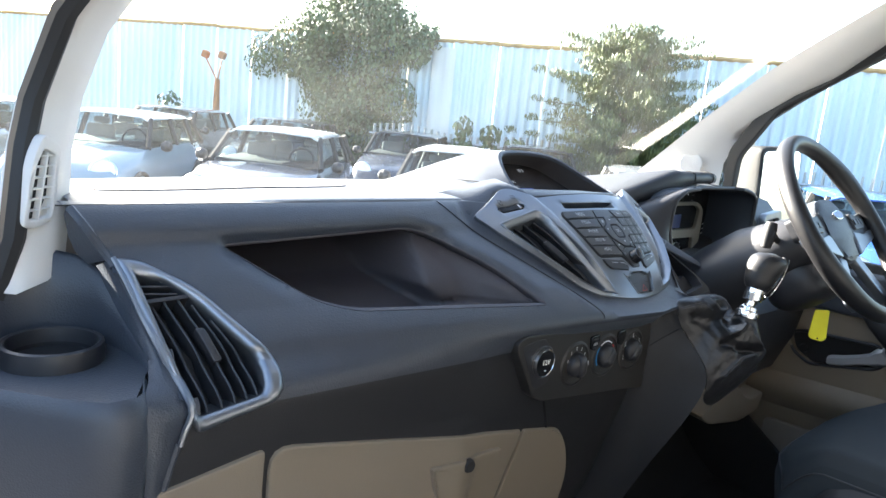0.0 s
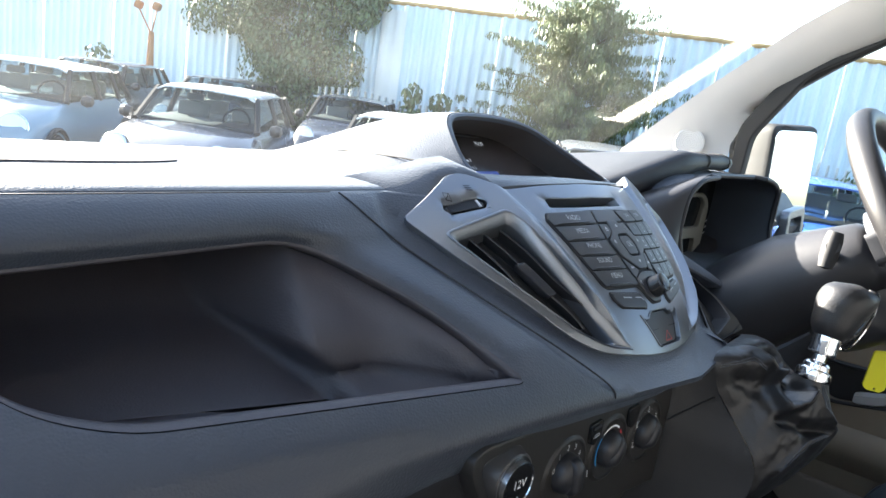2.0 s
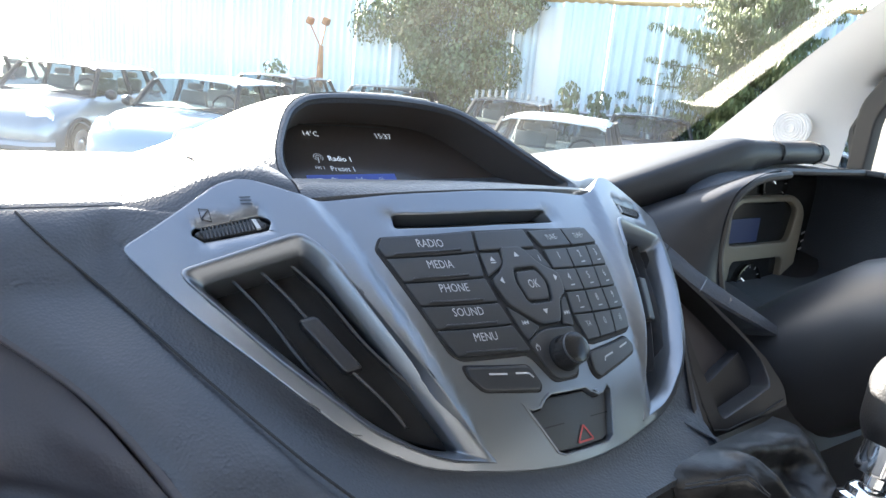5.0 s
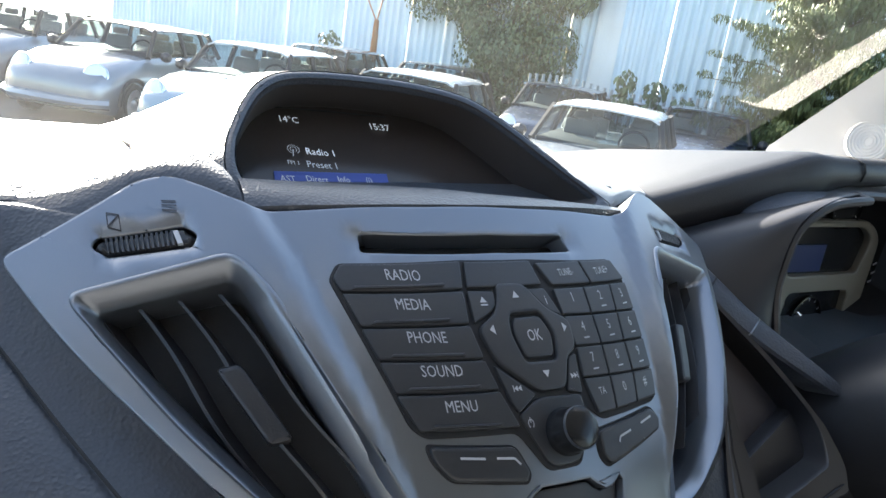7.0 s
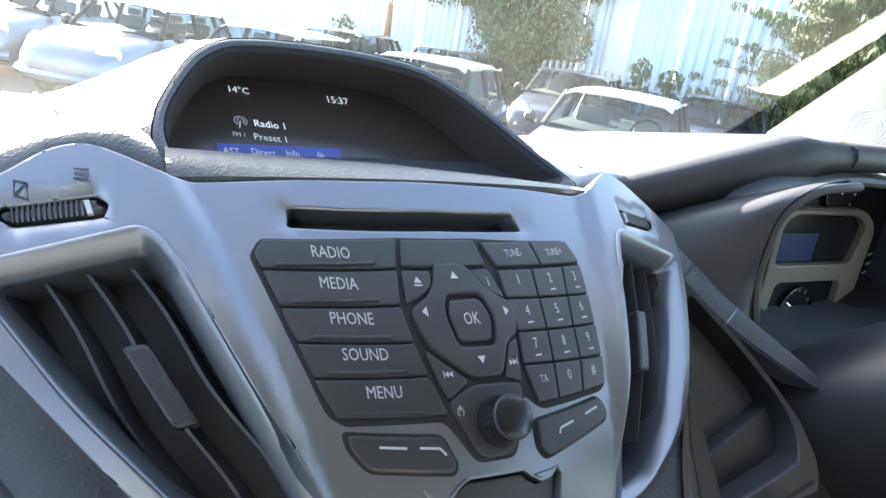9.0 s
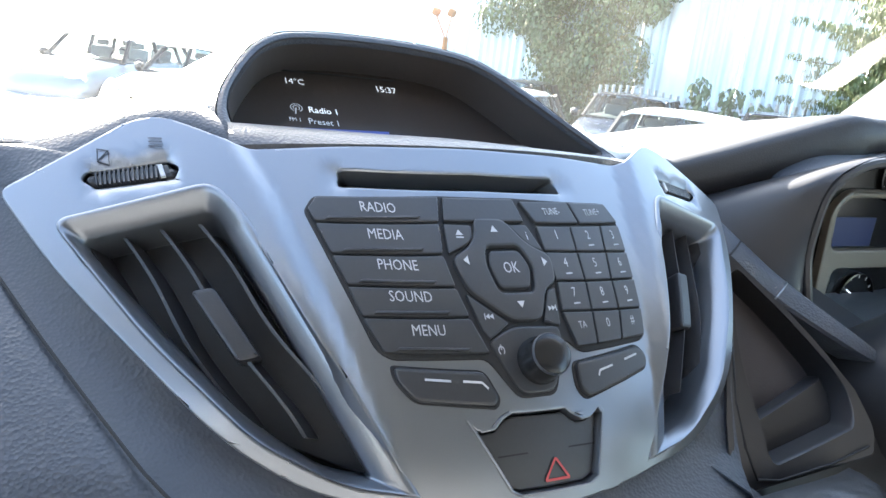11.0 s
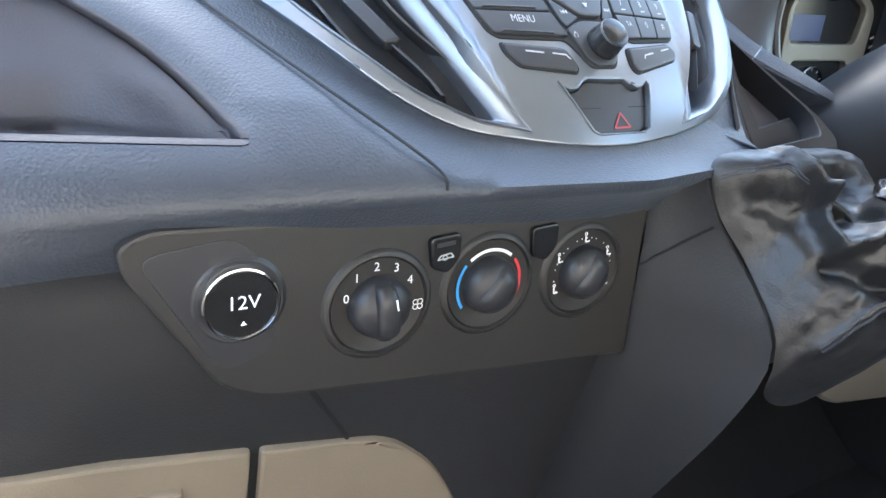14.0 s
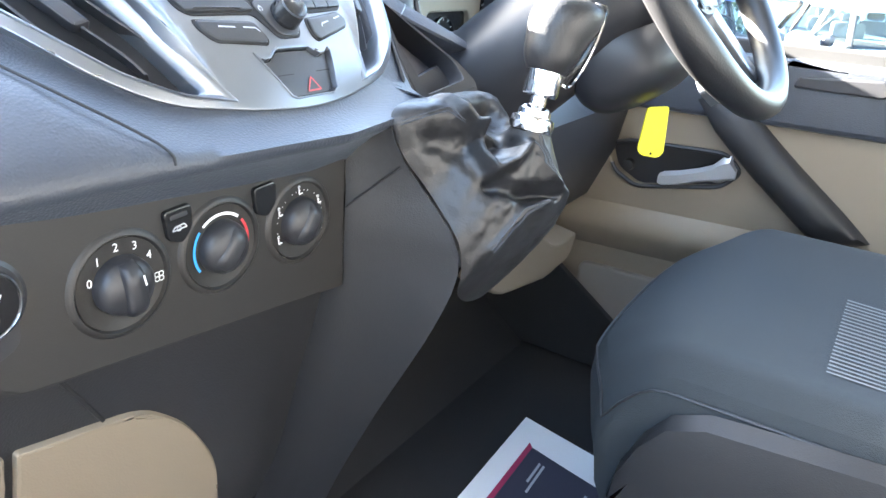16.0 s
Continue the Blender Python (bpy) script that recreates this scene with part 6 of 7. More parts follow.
# ---------------------------------------------------------------- cabin shell
tagged(part("floor", box(-0.98, 0.98, -1.9, 0.60, 0.655, 0.700), M_mat), "black carpeted cab floor", "floor", kind="structure")
tagged(part("footwell_wall", grid([[(x, 0.06, 0.70), (x, 0.14, 0.76), (x, 0.30, 0.95), (x, 0.42, 1.35)] for x in (-0.95, -0.2, 0.2, 0.95)]), M_mat), "dark carpeted bulkhead of the footwell", "wall", kind="structure")
kick = [(0.40, 0.70), (0.40, 1.06), (0.06, 0.96), (0.0, 0.90), (-0.146, 0.80), (-0.27, 0.705)]
tagged(part("wall_kick", plate(lambda u, v, h=0.0: Vector((0.850 - h, u, v)), kick, h0=0.0, h1=0.012, r=0.004, step=0.08), M_mat), "dark carpeted side of the footwell", "wall", kind="structure")
M_roof = mat("roof_lining", (0.44, 0.42, 0.385), 0.85, grain=0.3, grain_scale=600, vary=0.04)
tagged(part("ceiling", grid([[(x, y, 2.11 - 0.06 * (x / 0.8) ** 2 - 0.05 * max(0.0, (y + 0.45) / 0.2)) for y in (-1.9, -1.0, -0.65, -0.45, -0.25)] for x in (-0.80, -0.6, -0.3, 0, 0.3, 0.6, 0.80)], 0.03), M_roof), "pale cloth roof lining", "ceiling", kind="structure")
# unseen rear wall, made dark and set close to cut bounced light
tagged(part("wall_rear", box(-0.98, 0.98, -1.19, -1.16, 0.55, 2.14), mat("charcoal_bounce_block", (0.050, 0.052, 0.056), 0.9, vary=0.15)), "unseen dark wall behind the seats that holds down bounced light", "wall", kind="structure")


def pillar(sx):
    """The trimmed windscreen pillar."""
    name = "pillar_trim"
    front = [(0.830, 0.460, 1.450), (0.830, 0.440, 1.508), (0.800, 0.257, 1.664), (0.770, 0.087, 1.795), (0.740, -0.041, 1.872), (0.710, -0.155, 1.936), (0.670, -0.300, 2.03)]
    rear = [(0.872, 0.220, 1.400), (0.870, 0.205, 1.553), (0.860, 0.166, 1.640), (0.835, 0.027, 1.741), (0.815, -0.070, 1.800), (0.800, -0.152, 1.863), (0.775, -0.300, 1.945)]
    if sx < 0:
        # the passenger side stands a little wider at its foot
        front = [(0.803, 0.150, 1.405), (0.797, 0.155, 1.460), (0.786, 0.185, 1.530), (0.765, 0.215, 1.590), (0.735, 0.225, 1.667), (0.690, -0.050, 1.855), (0.650, -0.170, 1.950), (0.620, -0.300, 2.04)]
        rear = [(0.860, 0.112, 1.385), (0.852, 0.120, 1.440), (0.838, 0.140, 1.530), (0.826, 0.150, 1.580), (0.806, 0.110, 1.670), (0.770, -0.080, 1.800), (0.755, -0.230, 1.880), (0.750, -0.330, 1.960)]
    push = Vector((-0.012, -0.010, 0.0)) if sx > 0 else Vector((-0.004, -0.010, 0.0))
    rows = []
    for a, b in zip(front, rear):
        a, b = Vector(a), Vector(b)
        mid = a.lerp(b, 0.5) + push
        rows.append([tuple(a + Vector((0.06, -0.005, 0))), tuple(a), tuple(a.lerp(mid, 0.4)), tuple(mid), tuple(mid.lerp(b, 0.6)), tuple(b), tuple(b + Vector((0.02, 0.02, 0)))])
    rows = [[(sx * x, y, z) for x, y, z in r] for r in rows]
    # finer along its length
    fine = []
    for r0, r1 in zip(rows, rows[1:]):
        for k in range(4):
            fine.append([tuple(Vector(p).lerp(Vector(q), k / 4)) for p, q in zip(r0, r1)])
    fine.append(rows[-1])
    tr = tagged(part(name, grid(fine), M_lining, sharp=70), "pale grey plastic windscreen pillar trim", "trim", kind="structure")
    part("door_seal", tube([(sx * (x + 0.010), y - 0.004, z + 0.006) for x, y, z in [(0.875, 0.150, 1.330)] + rear[1:] + [(0.755, -0.60, 1.985), (0.755, -1.2, 1.995)]], 0.013, 8), M_rubber, tr, "black rubber door seal")
    return tr


pr = pillar(1)
pl = pillar(-1)
# round speaker grille on the driver side
sc, sn = Vector((0.842, 0.284, 1.544)), Vector((-0.97, -0.20, 0.12)).normalized()
gr = part("speaker_grille", place(lathe([(0.033, -0.002), (0.0325, 0.0015), (0.030, 0.0022), (0, 0.0024)], 36), sc + sn * 0.012, sn), M_lining, pr, "round perforated speaker grille")
for k in range(6):
    r = 0.005 + 0.0045 * k
    part("ring", place(lathe([(r, 0.0022), (r + 0.0006, 0.0034), (r + 0.0016, 0.0034), (r + 0.0022, 0.0022)], 36), sc + sn * 0.012, sn), M_lining, gr)
# demister grille on the passenger side
gf = flat_face((-0.815, 0.137, 1.485), (0.81, 0.59, 0.0), (0, 0, 1))
gril = part("demister_grille", plate(gf, rounded([(-0.0219, 0.067), (0.0063, 0.0542), (-0.0079, -0.0253), (-0.0333, -0.0329), (-0.0519, -0.0279), (-0.0385, 0.0392)], [0.008, 0.012, 0.010, 0.008, 0.008, 0.02], 5), [rounded([(-0.0203, 0.0513), (-0.0039, 0.043), (-0.0121, -0.0199), (-0.0309, -0.0224), (-0.0435, -0.022), (-0.0307, 0.0354)], 0.004, 4)], h0=-0.03, h1=0.004, r=0.003), M_lining, pl, "pale demister grille")
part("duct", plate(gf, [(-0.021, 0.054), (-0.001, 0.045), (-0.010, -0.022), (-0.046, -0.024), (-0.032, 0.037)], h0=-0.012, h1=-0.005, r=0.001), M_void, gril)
for k in range(6):
    z = -0.014 + 0.0112 * k
    part("slat", plate(gf, [(-0.0435 + 0.0036 * k, z), (-0.0105 + 0.0014 * k, z + 0.001), (-0.0105 + 0.0014 * k, z + 0.0026), (-0.0435 + 0.0036 * k, z + 0.0016)], h0=-0.007, h1=0.001, r=0.0004), M_lining, gril)
part("slat", plate(gf, [(-0.0300, -0.023), (-0.0275, -0.023), (-0.0125, 0.046), (-0.0150, 0.047)], h0=-0.007, h1=0.002, r=0.0004), M_lining, gril)

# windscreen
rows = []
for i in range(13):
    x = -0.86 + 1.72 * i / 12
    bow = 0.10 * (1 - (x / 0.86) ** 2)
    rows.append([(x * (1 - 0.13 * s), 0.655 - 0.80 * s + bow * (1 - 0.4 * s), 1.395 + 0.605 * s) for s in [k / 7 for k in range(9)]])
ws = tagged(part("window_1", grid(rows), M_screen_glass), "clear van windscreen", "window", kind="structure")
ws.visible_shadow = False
tagged(part("trim", grid([[(x, -0.22 + 0.05 * (1 - (x / 0.75) ** 2), 2.045), (x, -0.28, 2.058), (x, -0.36, 2.080)] for x in (-0.66, -0.3, 0, 0.3, 0.66)], 0.01), M_lining), "pale header trim over the windscreen", "trim", kind="structure")
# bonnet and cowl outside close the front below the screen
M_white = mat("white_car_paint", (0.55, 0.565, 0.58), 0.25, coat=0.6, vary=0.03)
tagged(part("van_front", grid([[(x, y, z) for y, z in ((0.60, 1.38), (0.80, 1.33), (1.25, 1.18), (1.50, 0.95), (1.55, 0.20))] for x in (-0.9, -0.5, 0, 0.5, 0.9)], 0.01), M_rubber), "short van bonnet below the windscreen", "bonnet", kind="structure")

# ---------------------------------------------------------------- driver door
door = thing("driver_door", "beige and black driver door with window, grab handle and chrome lever", "door")
def on_door(x, z, h=0.0):
    """x runs along the van's length towards the rear; h into the cab."""
    return Vector((0.868 - h, -x, z))
part("panel", plate(on_door, rounded([(-0.30, 0.66), (-0.20, 1.225), (0.30, 1.245), (1.10, 1.265), (1.10, 0.66)], 0.02), [rounded([(0.045, 1.155), (0.090, 1.168), (0.255, 1.178), (0.285, 1.150), (0.255, 1.118), (0.110, 1.086), (0.065, 1.108)], 0.014, 4)], h0=-0.03, h1=0.0, r=0.006, step=0.08), M_beige, door, "beige lower door panel")
part("top_rail", plate(on_door, rounded([(-0.28, 1.215), (-0.26, 1.335), (0.30, 1.345), (1.10, 1.365), (1.10, 1.258), (0.30, 1.238)], 0.012), h0=-0.05, h1=0.014, r=0.010, step=0.08), M_dash, door, "dark padded top rail")
part("lock_slot", plate(on_door, rounded([(0.330, 1.305), (0.335, 1.322), (0.450, 1.332), (0.470, 1.318), (0.455, 1.306)], 0.006), h0=0.010, h1=0.018, r=0.003), M_dark, door)
part("handle_cup", plate(on_door, rounded([(0.04, 1.155), (0.090, 1.172), (0.258, 1.182), (0.290, 1.150), (0.258, 1.112), (0.110, 1.080), (0.060, 1.105)], 0.012), h0=-0.034, h1=-0.026, r=0.001), M_dark, door, "dark handle recess")
part("cup_edge", tube([tuple(on_door(x, z, 0.001)) for x, z in rounded([(0.045, 1.155), (0.090, 1.168), (0.255, 1.178), (0.285, 1.150), (0.255, 1.118), (0.110, 1.086), (0.065, 1.108)], 0.014, 4)], 0.004, 8), M_dark, door)
part("door_handle", grid([[tuple(on_door(x, z + dz, hh)) for dz, hh in ((-0.010 * w, 0.0), (-0.006 * w, 0.010), (0.006 * w, 0.012), (0.011 * w, 0.002), (0.0, -0.004))] for x, z, w in ((0.150, 1.110, 1.0), (0.158, 1.111, 1.35), (0.185, 1.118, 1.4), (0.215, 1.130, 1.3), (0.238, 1.139, 1.5), (0.250, 1.146, 2.2), (0.264, 1.152, 2.3), (0.278, 1.146, 0.9))], closed=True, caps=True), mat("satin_chrome", (0.66, 0.67, 0.69), 0.34, metal=0.7, vary=0.04), door, "satin chrome door lever")
part("lock_button", place(lathe([(0, 0.012), (0.010, 0.011), (0.012, 0.0)], 18), on_door(0.085, 1.118, -0.02), (-1, 0, 0)), M_rubber, door)
part("grab_handle", grid([[tuple(on_door(x + dx, z + dz, hh)) for dx, dz, hh in ((-0.030, -0.014, 0.0), (-0.028, -0.013, h * 0.8), (-0.018, -0.008, h), (0.018, 0.009, h), (0.027, 0.013, h * 0.8), (0.030, 0.014, 0.0))] for x, z, h in ((0.220, 1.275, 0.02), (0.262, 1.232, 0.045), (0.30, 1.200, 0.050), (0.34, 1.168, 0.052), (0.42, 1.108, 0.052), (0.452, 1.082, 0.040), (0.468, 1.068, 0.005))], closed=True, caps=True), M_low, door, "dark diagonal grab handle", sharp=60)
part("armrest", grid([[tuple(on_door(x, z, h)) for z, h in ((1.035 + 0.10 * (x + 0.1) * 0.5, 0.0), (1.020 + 0.05 * (x + 0.1), 0.022), (0.985 + 0.05 * (x + 0.1), 0.026), (0.955 + 0.05 * (x + 0.1), 0.006), (0.945 + 0.05 * (x + 0.1), 0.0))] for x in (-0.2, 0.0, 0.2, 0.4, 0.7, 1.1)]), M_beige, door, "beige swelling along the panel", sharp=85)
part("pocket", plate(on_door, rounded([(0.03, 0.72), (0.03, 0.915), (0.9, 0.94), (0.9, 0.72)], 0.02), h0=0.001, h1=0.012, r=0.006, step=0.1), mat("brown_grey_plastic", (0.20, 0.175, 0.15), 0.6, grain=0.3, grain_scale=500), door, "darker door pocket")
# window frame and glass
fr = rounded([(-0.180, 1.36), (-0.160, 1.58), (-0.07, 1.71), (0.16, 1.845), (0.40, 1.90), (1.05, 1.92), (1.05, 1.375)], 0.02)
fo = rounded([(-0.208, 1.33), (-0.190, 1.595), (-0.095, 1.735), (0.14, 1.875), (0.38, 1.94), (1.10, 1.96), (1.10, 1.335)], 0.02)
part("window_frame", plate(lambda x, z, h=0.0: Vector((0.885 - h - 0.16 * max(0.0, z - 1.40), -x, z)), fo, [fr], h0=-0.02, h1=0.004, r=0.004, step=0.08), M_rubber, door, "black rubber window frame")
bm = bmesh.new()
bm.faces.new([bm.verts.new((0.895 - 0.16 * max(0.0, z - 1.40), -x, z)) for x, z in fr])
gl = part("pane", bm, M_glass, door, "clear side window", smooth=False)
gl.visible_shadow = False

mirror = thing("door_mirror", "large upright door mirror in a black housing", "mirror")
mf = flat_face((1.115, 0.150, 1.495), Vector((0.94, -0.34, 0.0)), Vector((0.02, 0.06, 1)))
part("housing", plate(mf, rounded([(-0.082, -0.125), (-0.086, 0.120), (0.080, 0.130), (0.088, -0.110)], 0.025, 5), h0=-0.075, h1=0.006, r=0.012, step=0.05), M_rubber, mirror)
mg = bpy.data.materials.new("mirror_glass")
mg.use_nodes = True
mg.node_tree.nodes["Principled BSDF"].inputs["Metallic"].default_value = 1.0
mg.node_tree.nodes["Principled BSDF"].inputs["Roughness"].default_value = 0.02
mg.node_tree.nodes["Principled BSDF"].inputs["Base Color"].default_value = (0.9, 0.9, 0.9, 1)
part("mirror_glass", plate(mf, rounded([(-0.070, -0.110), (-0.074, 0.106), (0.070, 0.116), (0.076, -0.096)], 0.02, 5), h0=0.004, h1=0.0085, r=0.001), mg, mirror, "bright mirror glass")
part("mirror_arm", tube([(0.895, 0.13, 1.40), (1.00, 0.17, 1.42), (1.08, 0.19, 1.45)], 0.022, 10), M_rubber, mirror)

# ---------------------------------------------------------------- driver seat
seat = thing("driver_seat", "charcoal cloth driver seat with a pale striped centre panel", "seat")
def cushion(u, v):
    """u across 0..1, v from the front 0..1."""
    x = 0.212 + 0.50 * u
    y = -0.292 - 0.50 * v
    rise = 0.035 * (abs(2 * u - 1) ** 3)
    z = 1.112 + rise * (0.2 + 0.8 * v) - 0.015 * v
    f = max(0.0, 1 - v / 0.16)
    z -= 0.055 * f * f
    e = max(0.0, 1 - min(u, 1 - u) / 0.06)
    z -= 0.025 * e * e
    y += 0.035 * (1 - abs(2 * u - 1) ** 3) * f - 0.02 * max(0.0, 1 - u / 0.2) * f - 0.03 * max(0.0, (u - 0.8) / 0.2) * f
    return (x, y, z)
top = [[cushion(i / 30, j / 26) for j in range(27)] for i in range(31)]
part("cushion", grid(top), M_seat, seat, "charcoal cloth cushion", sharp=80)
skirt = []
edge = [top[0][j] for j in range(26, -1, -1)] + [top[i][0] for i in range(1, 31)] + [top[30][j] for j in range(1, 27)]
cxs, cys = 0.46, -0.54
for x, y, z in edge:
    o = Vector((x - cxs, y - cys, 0)).normalized()
    skirt.append([(x, y, z), (x + o.x * 0.010, y + o.y * 0.010, z - 0.018), (x + o.x * 0.012, y + o.y * 0.012, z - 0.05), (x + o.x * 0.004, y + o.y * 0.004, z - 0.10), (x - o.x * 0.02, y - o.y * 0.02, z - 0.16)])
part("side", grid(skirt), M_seat, seat, sharp=80)
part("piping", tube([(p[1][0], p[1][1], p[1][2] + 0.004) for p in skirt], 0.0016, 6), M_dark, seat)
M_stripe = mat("pale_stripe_cloth", (0.13, 0.14, 0.15), 0.9, vary=0.2)
for k in range(22):
    u = 0.160 + 0.0205 * k
    part("stripe", grid([[tuple(Vector(cushion(u + d, 0.395 + 0.5 * i / 12)) + Vector((0, 0, 0.0016))) for d in (0.0, 0.0085)] for i in range(13)]), M_stripe, seat, "pale woven stripe")
part("backrest", grid([[(x, y, z) for y, z in ((-0.74, 1.09), (-0.78, 1.20), (-0.84, 1.45), (-0.90, 1.70), (-0.94, 1.76), (-1.00, 1.70))] for x in (0.22, 0.26, 0.35, 0.57, 0.66, 0.70)], 0.04), M_seat, seat)
part("side_cover", grid([[(x, y, z) for x, z in ((0.214, zt - 0.012), (0.200, zt), (0.184, zt - 0.010), (0.176, zt - 0.05), (0.178, 0.95), (0.20, 0.78))] for y, zt in ((-0.335, 0.985), (-0.352, 1.030), (-0.375, 1.062), (-0.41, 1.078), (-0.55, 1.092), (-0.80, 1.10))], 0.004), M_low, seat, "dark plastic side cover")
part("cover_front", grid([[(0.19, -0.335, 0.98), (0.20, -0.325, 0.92), (0.21, -0.33, 0.78)], [(0.45, -0.30, 0.97), (0.45, -0.30, 0.92), (0.45, -0.33, 0.78)], [(0.71, -0.31, 0.98), (0.71, -0.32, 0.92), (0.71, -0.34, 0.78)]]), M_dash, seat)
part("seat_base", box(0.22, 0.69, -0.85, -0.36, 0.70, 1.0, 0.02), M_rubber, seat)

# printed paper mat on the floor
M_paper = mat("white_paper", (0.78, 0.78, 0.78), 0.8, vary=0.04)
paper = thing("paper_mat", "white paper floor mat with a dark printed field and red edge", "paper mat")
a0, a1, a2 = Vector((0.591, -0.076)), Vector((0.558, -0.270)), Vector((0.363, -0.086))
ux = (a1 - a0).normalized()
uy = (a2 - a0).normalized()
def on_paper(x, z, h=0.0):
    p = a0 + ux * x + uy * z
    return Vector((p.x, p.y, 0.712 + h + 0.010 * math.sin(9 * x + 3) * math.sin(7 * z)))
part("sheet", plate(lambda x, z, h=0.0: on_paper(x, z, h), [(0, 0), (0.40, 0), (0.40, 0.55), (0, 0.55)], h0=-0.001, h1=0.0, r=0.0002, step=0.04), M_paper, paper)
M_navy = mat("dark_navy_print", (0.03, 0.03, 0.05), 0.7)
M_crim = mat("crimson_print", (0.35, 0.02, 0.08), 0.7)
part("printed_field", plate(on_paper, [(0.045, 0.062), (0.38, 0.062), (0.38, 0.50), (0.045, 0.50)], h0=0.0002, h1=0.0016, r=0.0002, step=0.04), M_navy, paper, "dark printed field")
part("printed_edge", plate(on_paper, [(0.036, 0.055), (0.045, 0.062), (0.045, 0.50), (0.036, 0.50)], h0=0.0002, h1=0.0018, r=0.0002, step=0.04), M_crim, paper, "crimson printed edge")
for x, z, l in ((0.070, 0.085, 0.05), (0.078, 0.085, 0.07), (0.12, 0.20, 0.03), (0.16, 0.09, 0.03)):
    part("printed_bar", plate(on_paper, [(x, z), (x + 0.004, z), (x + 0.004, z + l), (x, z + l)], h0=0.0015, h1=0.0022, r=0.0002), M_print, paper)
# unseen panel, added to let less light in at the passenger side
tagged(part("wall_left", box(-1.00, -0.975, -1.92, -0.86, 0.55, 2.12), M_lining), "unseen plain pale panel that narrows the light from the door opening", "wall", kind="structure")
seat.location.x = 0.03
# left-hand door opening: pillar and sill that close the cab
tagged(part("wall_left", grid([[(-0.97, y, z) for z in (0.55, 1.30)] for y in (0.20, 0.62)], 0.02), M_lining), "painted sill below the passenger pillar", "wall", kind="structure")
# ---------------------------------------------------------------- the yard outside
GZ = -0.25
M_asphalt = mat("asphalt", (0.055, 0.055, 0.058), 0.9, grain=0.8, grain_scale=60, vary=0.3, vary_scale=0.6)
rows = [[(-300 + 60 * i, -300 + 60 * j, GZ) for j in range(11)] for i in range(11)]
tagged(part("ground", grid(rows), M_asphalt, smooth=False), "grey worn asphalt yard", "ground", kind="structure")
# unseen wall, added to keep low sky light off the lower dash
M_sky_wall = mat("plain_grey_light_block", (0.20, 0.19, 0.18), 0.85, grain=0.5, grain_scale=40, vary=0.2, vary_scale=1.5)
tagged(part("wall_sky_block", box(-4.6, -4.3, -14.0, 4.5, GZ, 2.3, 0.02), M_sky_wall), "unseen plain grey wall added to hold back low sky light", "wall", kind="structure")
F0, F1 = Vector((2.6, 28.5, 0)), Vector((16.6, -1.4, 0))
FD = (F1 - F0).normalized()
FN = Vector((-FD.y, FD.x, 0))
if FN.x > 0:
    FN = -FN                       # towards the van
FTOP = 3.17
M_sheet = mat("pale_blue_steel_sheet", (0.56, 0.67, 0.75), 0.5, metal=0.0, vary=0.10, vary_scale=1.2, streak=(1, 1, 0.25))
M_rust = mat("rusty_capping", (0.42, 0.28, 0.12), 0.8, vary=0.35, vary_scale=8)
fence = thing("sheet_fence", "tall pale blue corrugated steel fence with a rusty capping", "fence")
L = (F1 - F0).length
n_sheets = 30
for k in range(n_sheets):
    s0, s1 = L * k / n_sheets, L * (k + 1) / n_sheets
    rows = []
    lift = random.uniform(-0.03, 0.03)
    m = 20
    for i in range(m + 1):
        s = s0 + (s1 - s0) * i / m + (0.0 if i else 0.012)
        wob = (0.026 if (i % 4) in (1, 2) else -0.026)
        p = F0 + FD * s + FN * (wob + 0.01 * (k % 2))
        rows.append([(p.x, p.y, GZ + 0.05), (p.x, p.y, FTOP + lift)])
    part("sheet", grid(rows), M_sheet, fence, smooth=False)
    a, b = F0 + FD * s0, F0 + FD * s1
    part("capping", tube([(a.x, a.y, FTOP + 0.03 + lift), (b.x, b.y, FTOP + 0.03 + lift)], 0.05, 6), M_rust, fence)


def along(s, off=0.0, z=0.0):
    p = F0 + FD * s + FN * off
    return Vector((p.x, p.y, z))


# a paler repaired strip of sheeting
rows = []
for i in range(9):
    p = F0 + FD * (18.25 + 0.07 * i) + FN * (0.06 if i % 4 in (1, 2) else 0.05)
    rows.append([(p.x, p.y, GZ + 0.05), (p.x, p.y, FTOP - 0.1)])
part("patch_sheet", grid(rows), mat("white_steel_sheet", (0.68, 0.70, 0.71), 0.5, vary=0.08, vary_scale=2), fence, "white repaired sheet", smooth=False)
# palisade railings in front of the sheets
M_pal = mat("galvanised_steel", (0.42, 0.45, 0.47), 0.5, metal=0.5, vary=0.15)
pal = thing("palisade_fence", "low galvanised palisade railing before the sheets", "fence")
for k in range(76):
    s = 17.4 + k * 0.155
    p = along(s, 1.0)
    part("pale", box(p.x - 0.03, p.x + 0.03, p.y - 0.015, p.y + 0.015, GZ, 1.22 + 0.06 * math.sin(k * 12.9), 0.0), M_pal, pal, smooth=False)
for z in (0.3, 1.0):
    part("rail", tube([tuple(along(17.3, 1.04, z)), tuple(along(29.3, 1.04, z))], 0.03, 4), M_pal, pal)


def leaf_mat(name, color, light):
    m = mat(name, color, 0.55, vary=0.45, vary_scale=3.0, tint=light)
    b = m.node_tree.nodes["Principled BSDF"]
    b.inputs["Subsurface Weight"].default_value = 0.0
    return m


M_ivy = leaf_mat("ivy_leaf", (0.060, 0.105, 0.045), (0.14, 0.19, 0.085))
M_con = leaf_mat("conifer_leaf", (0.045, 0.075, 0.028), (0.18, 0.21, 0.075))
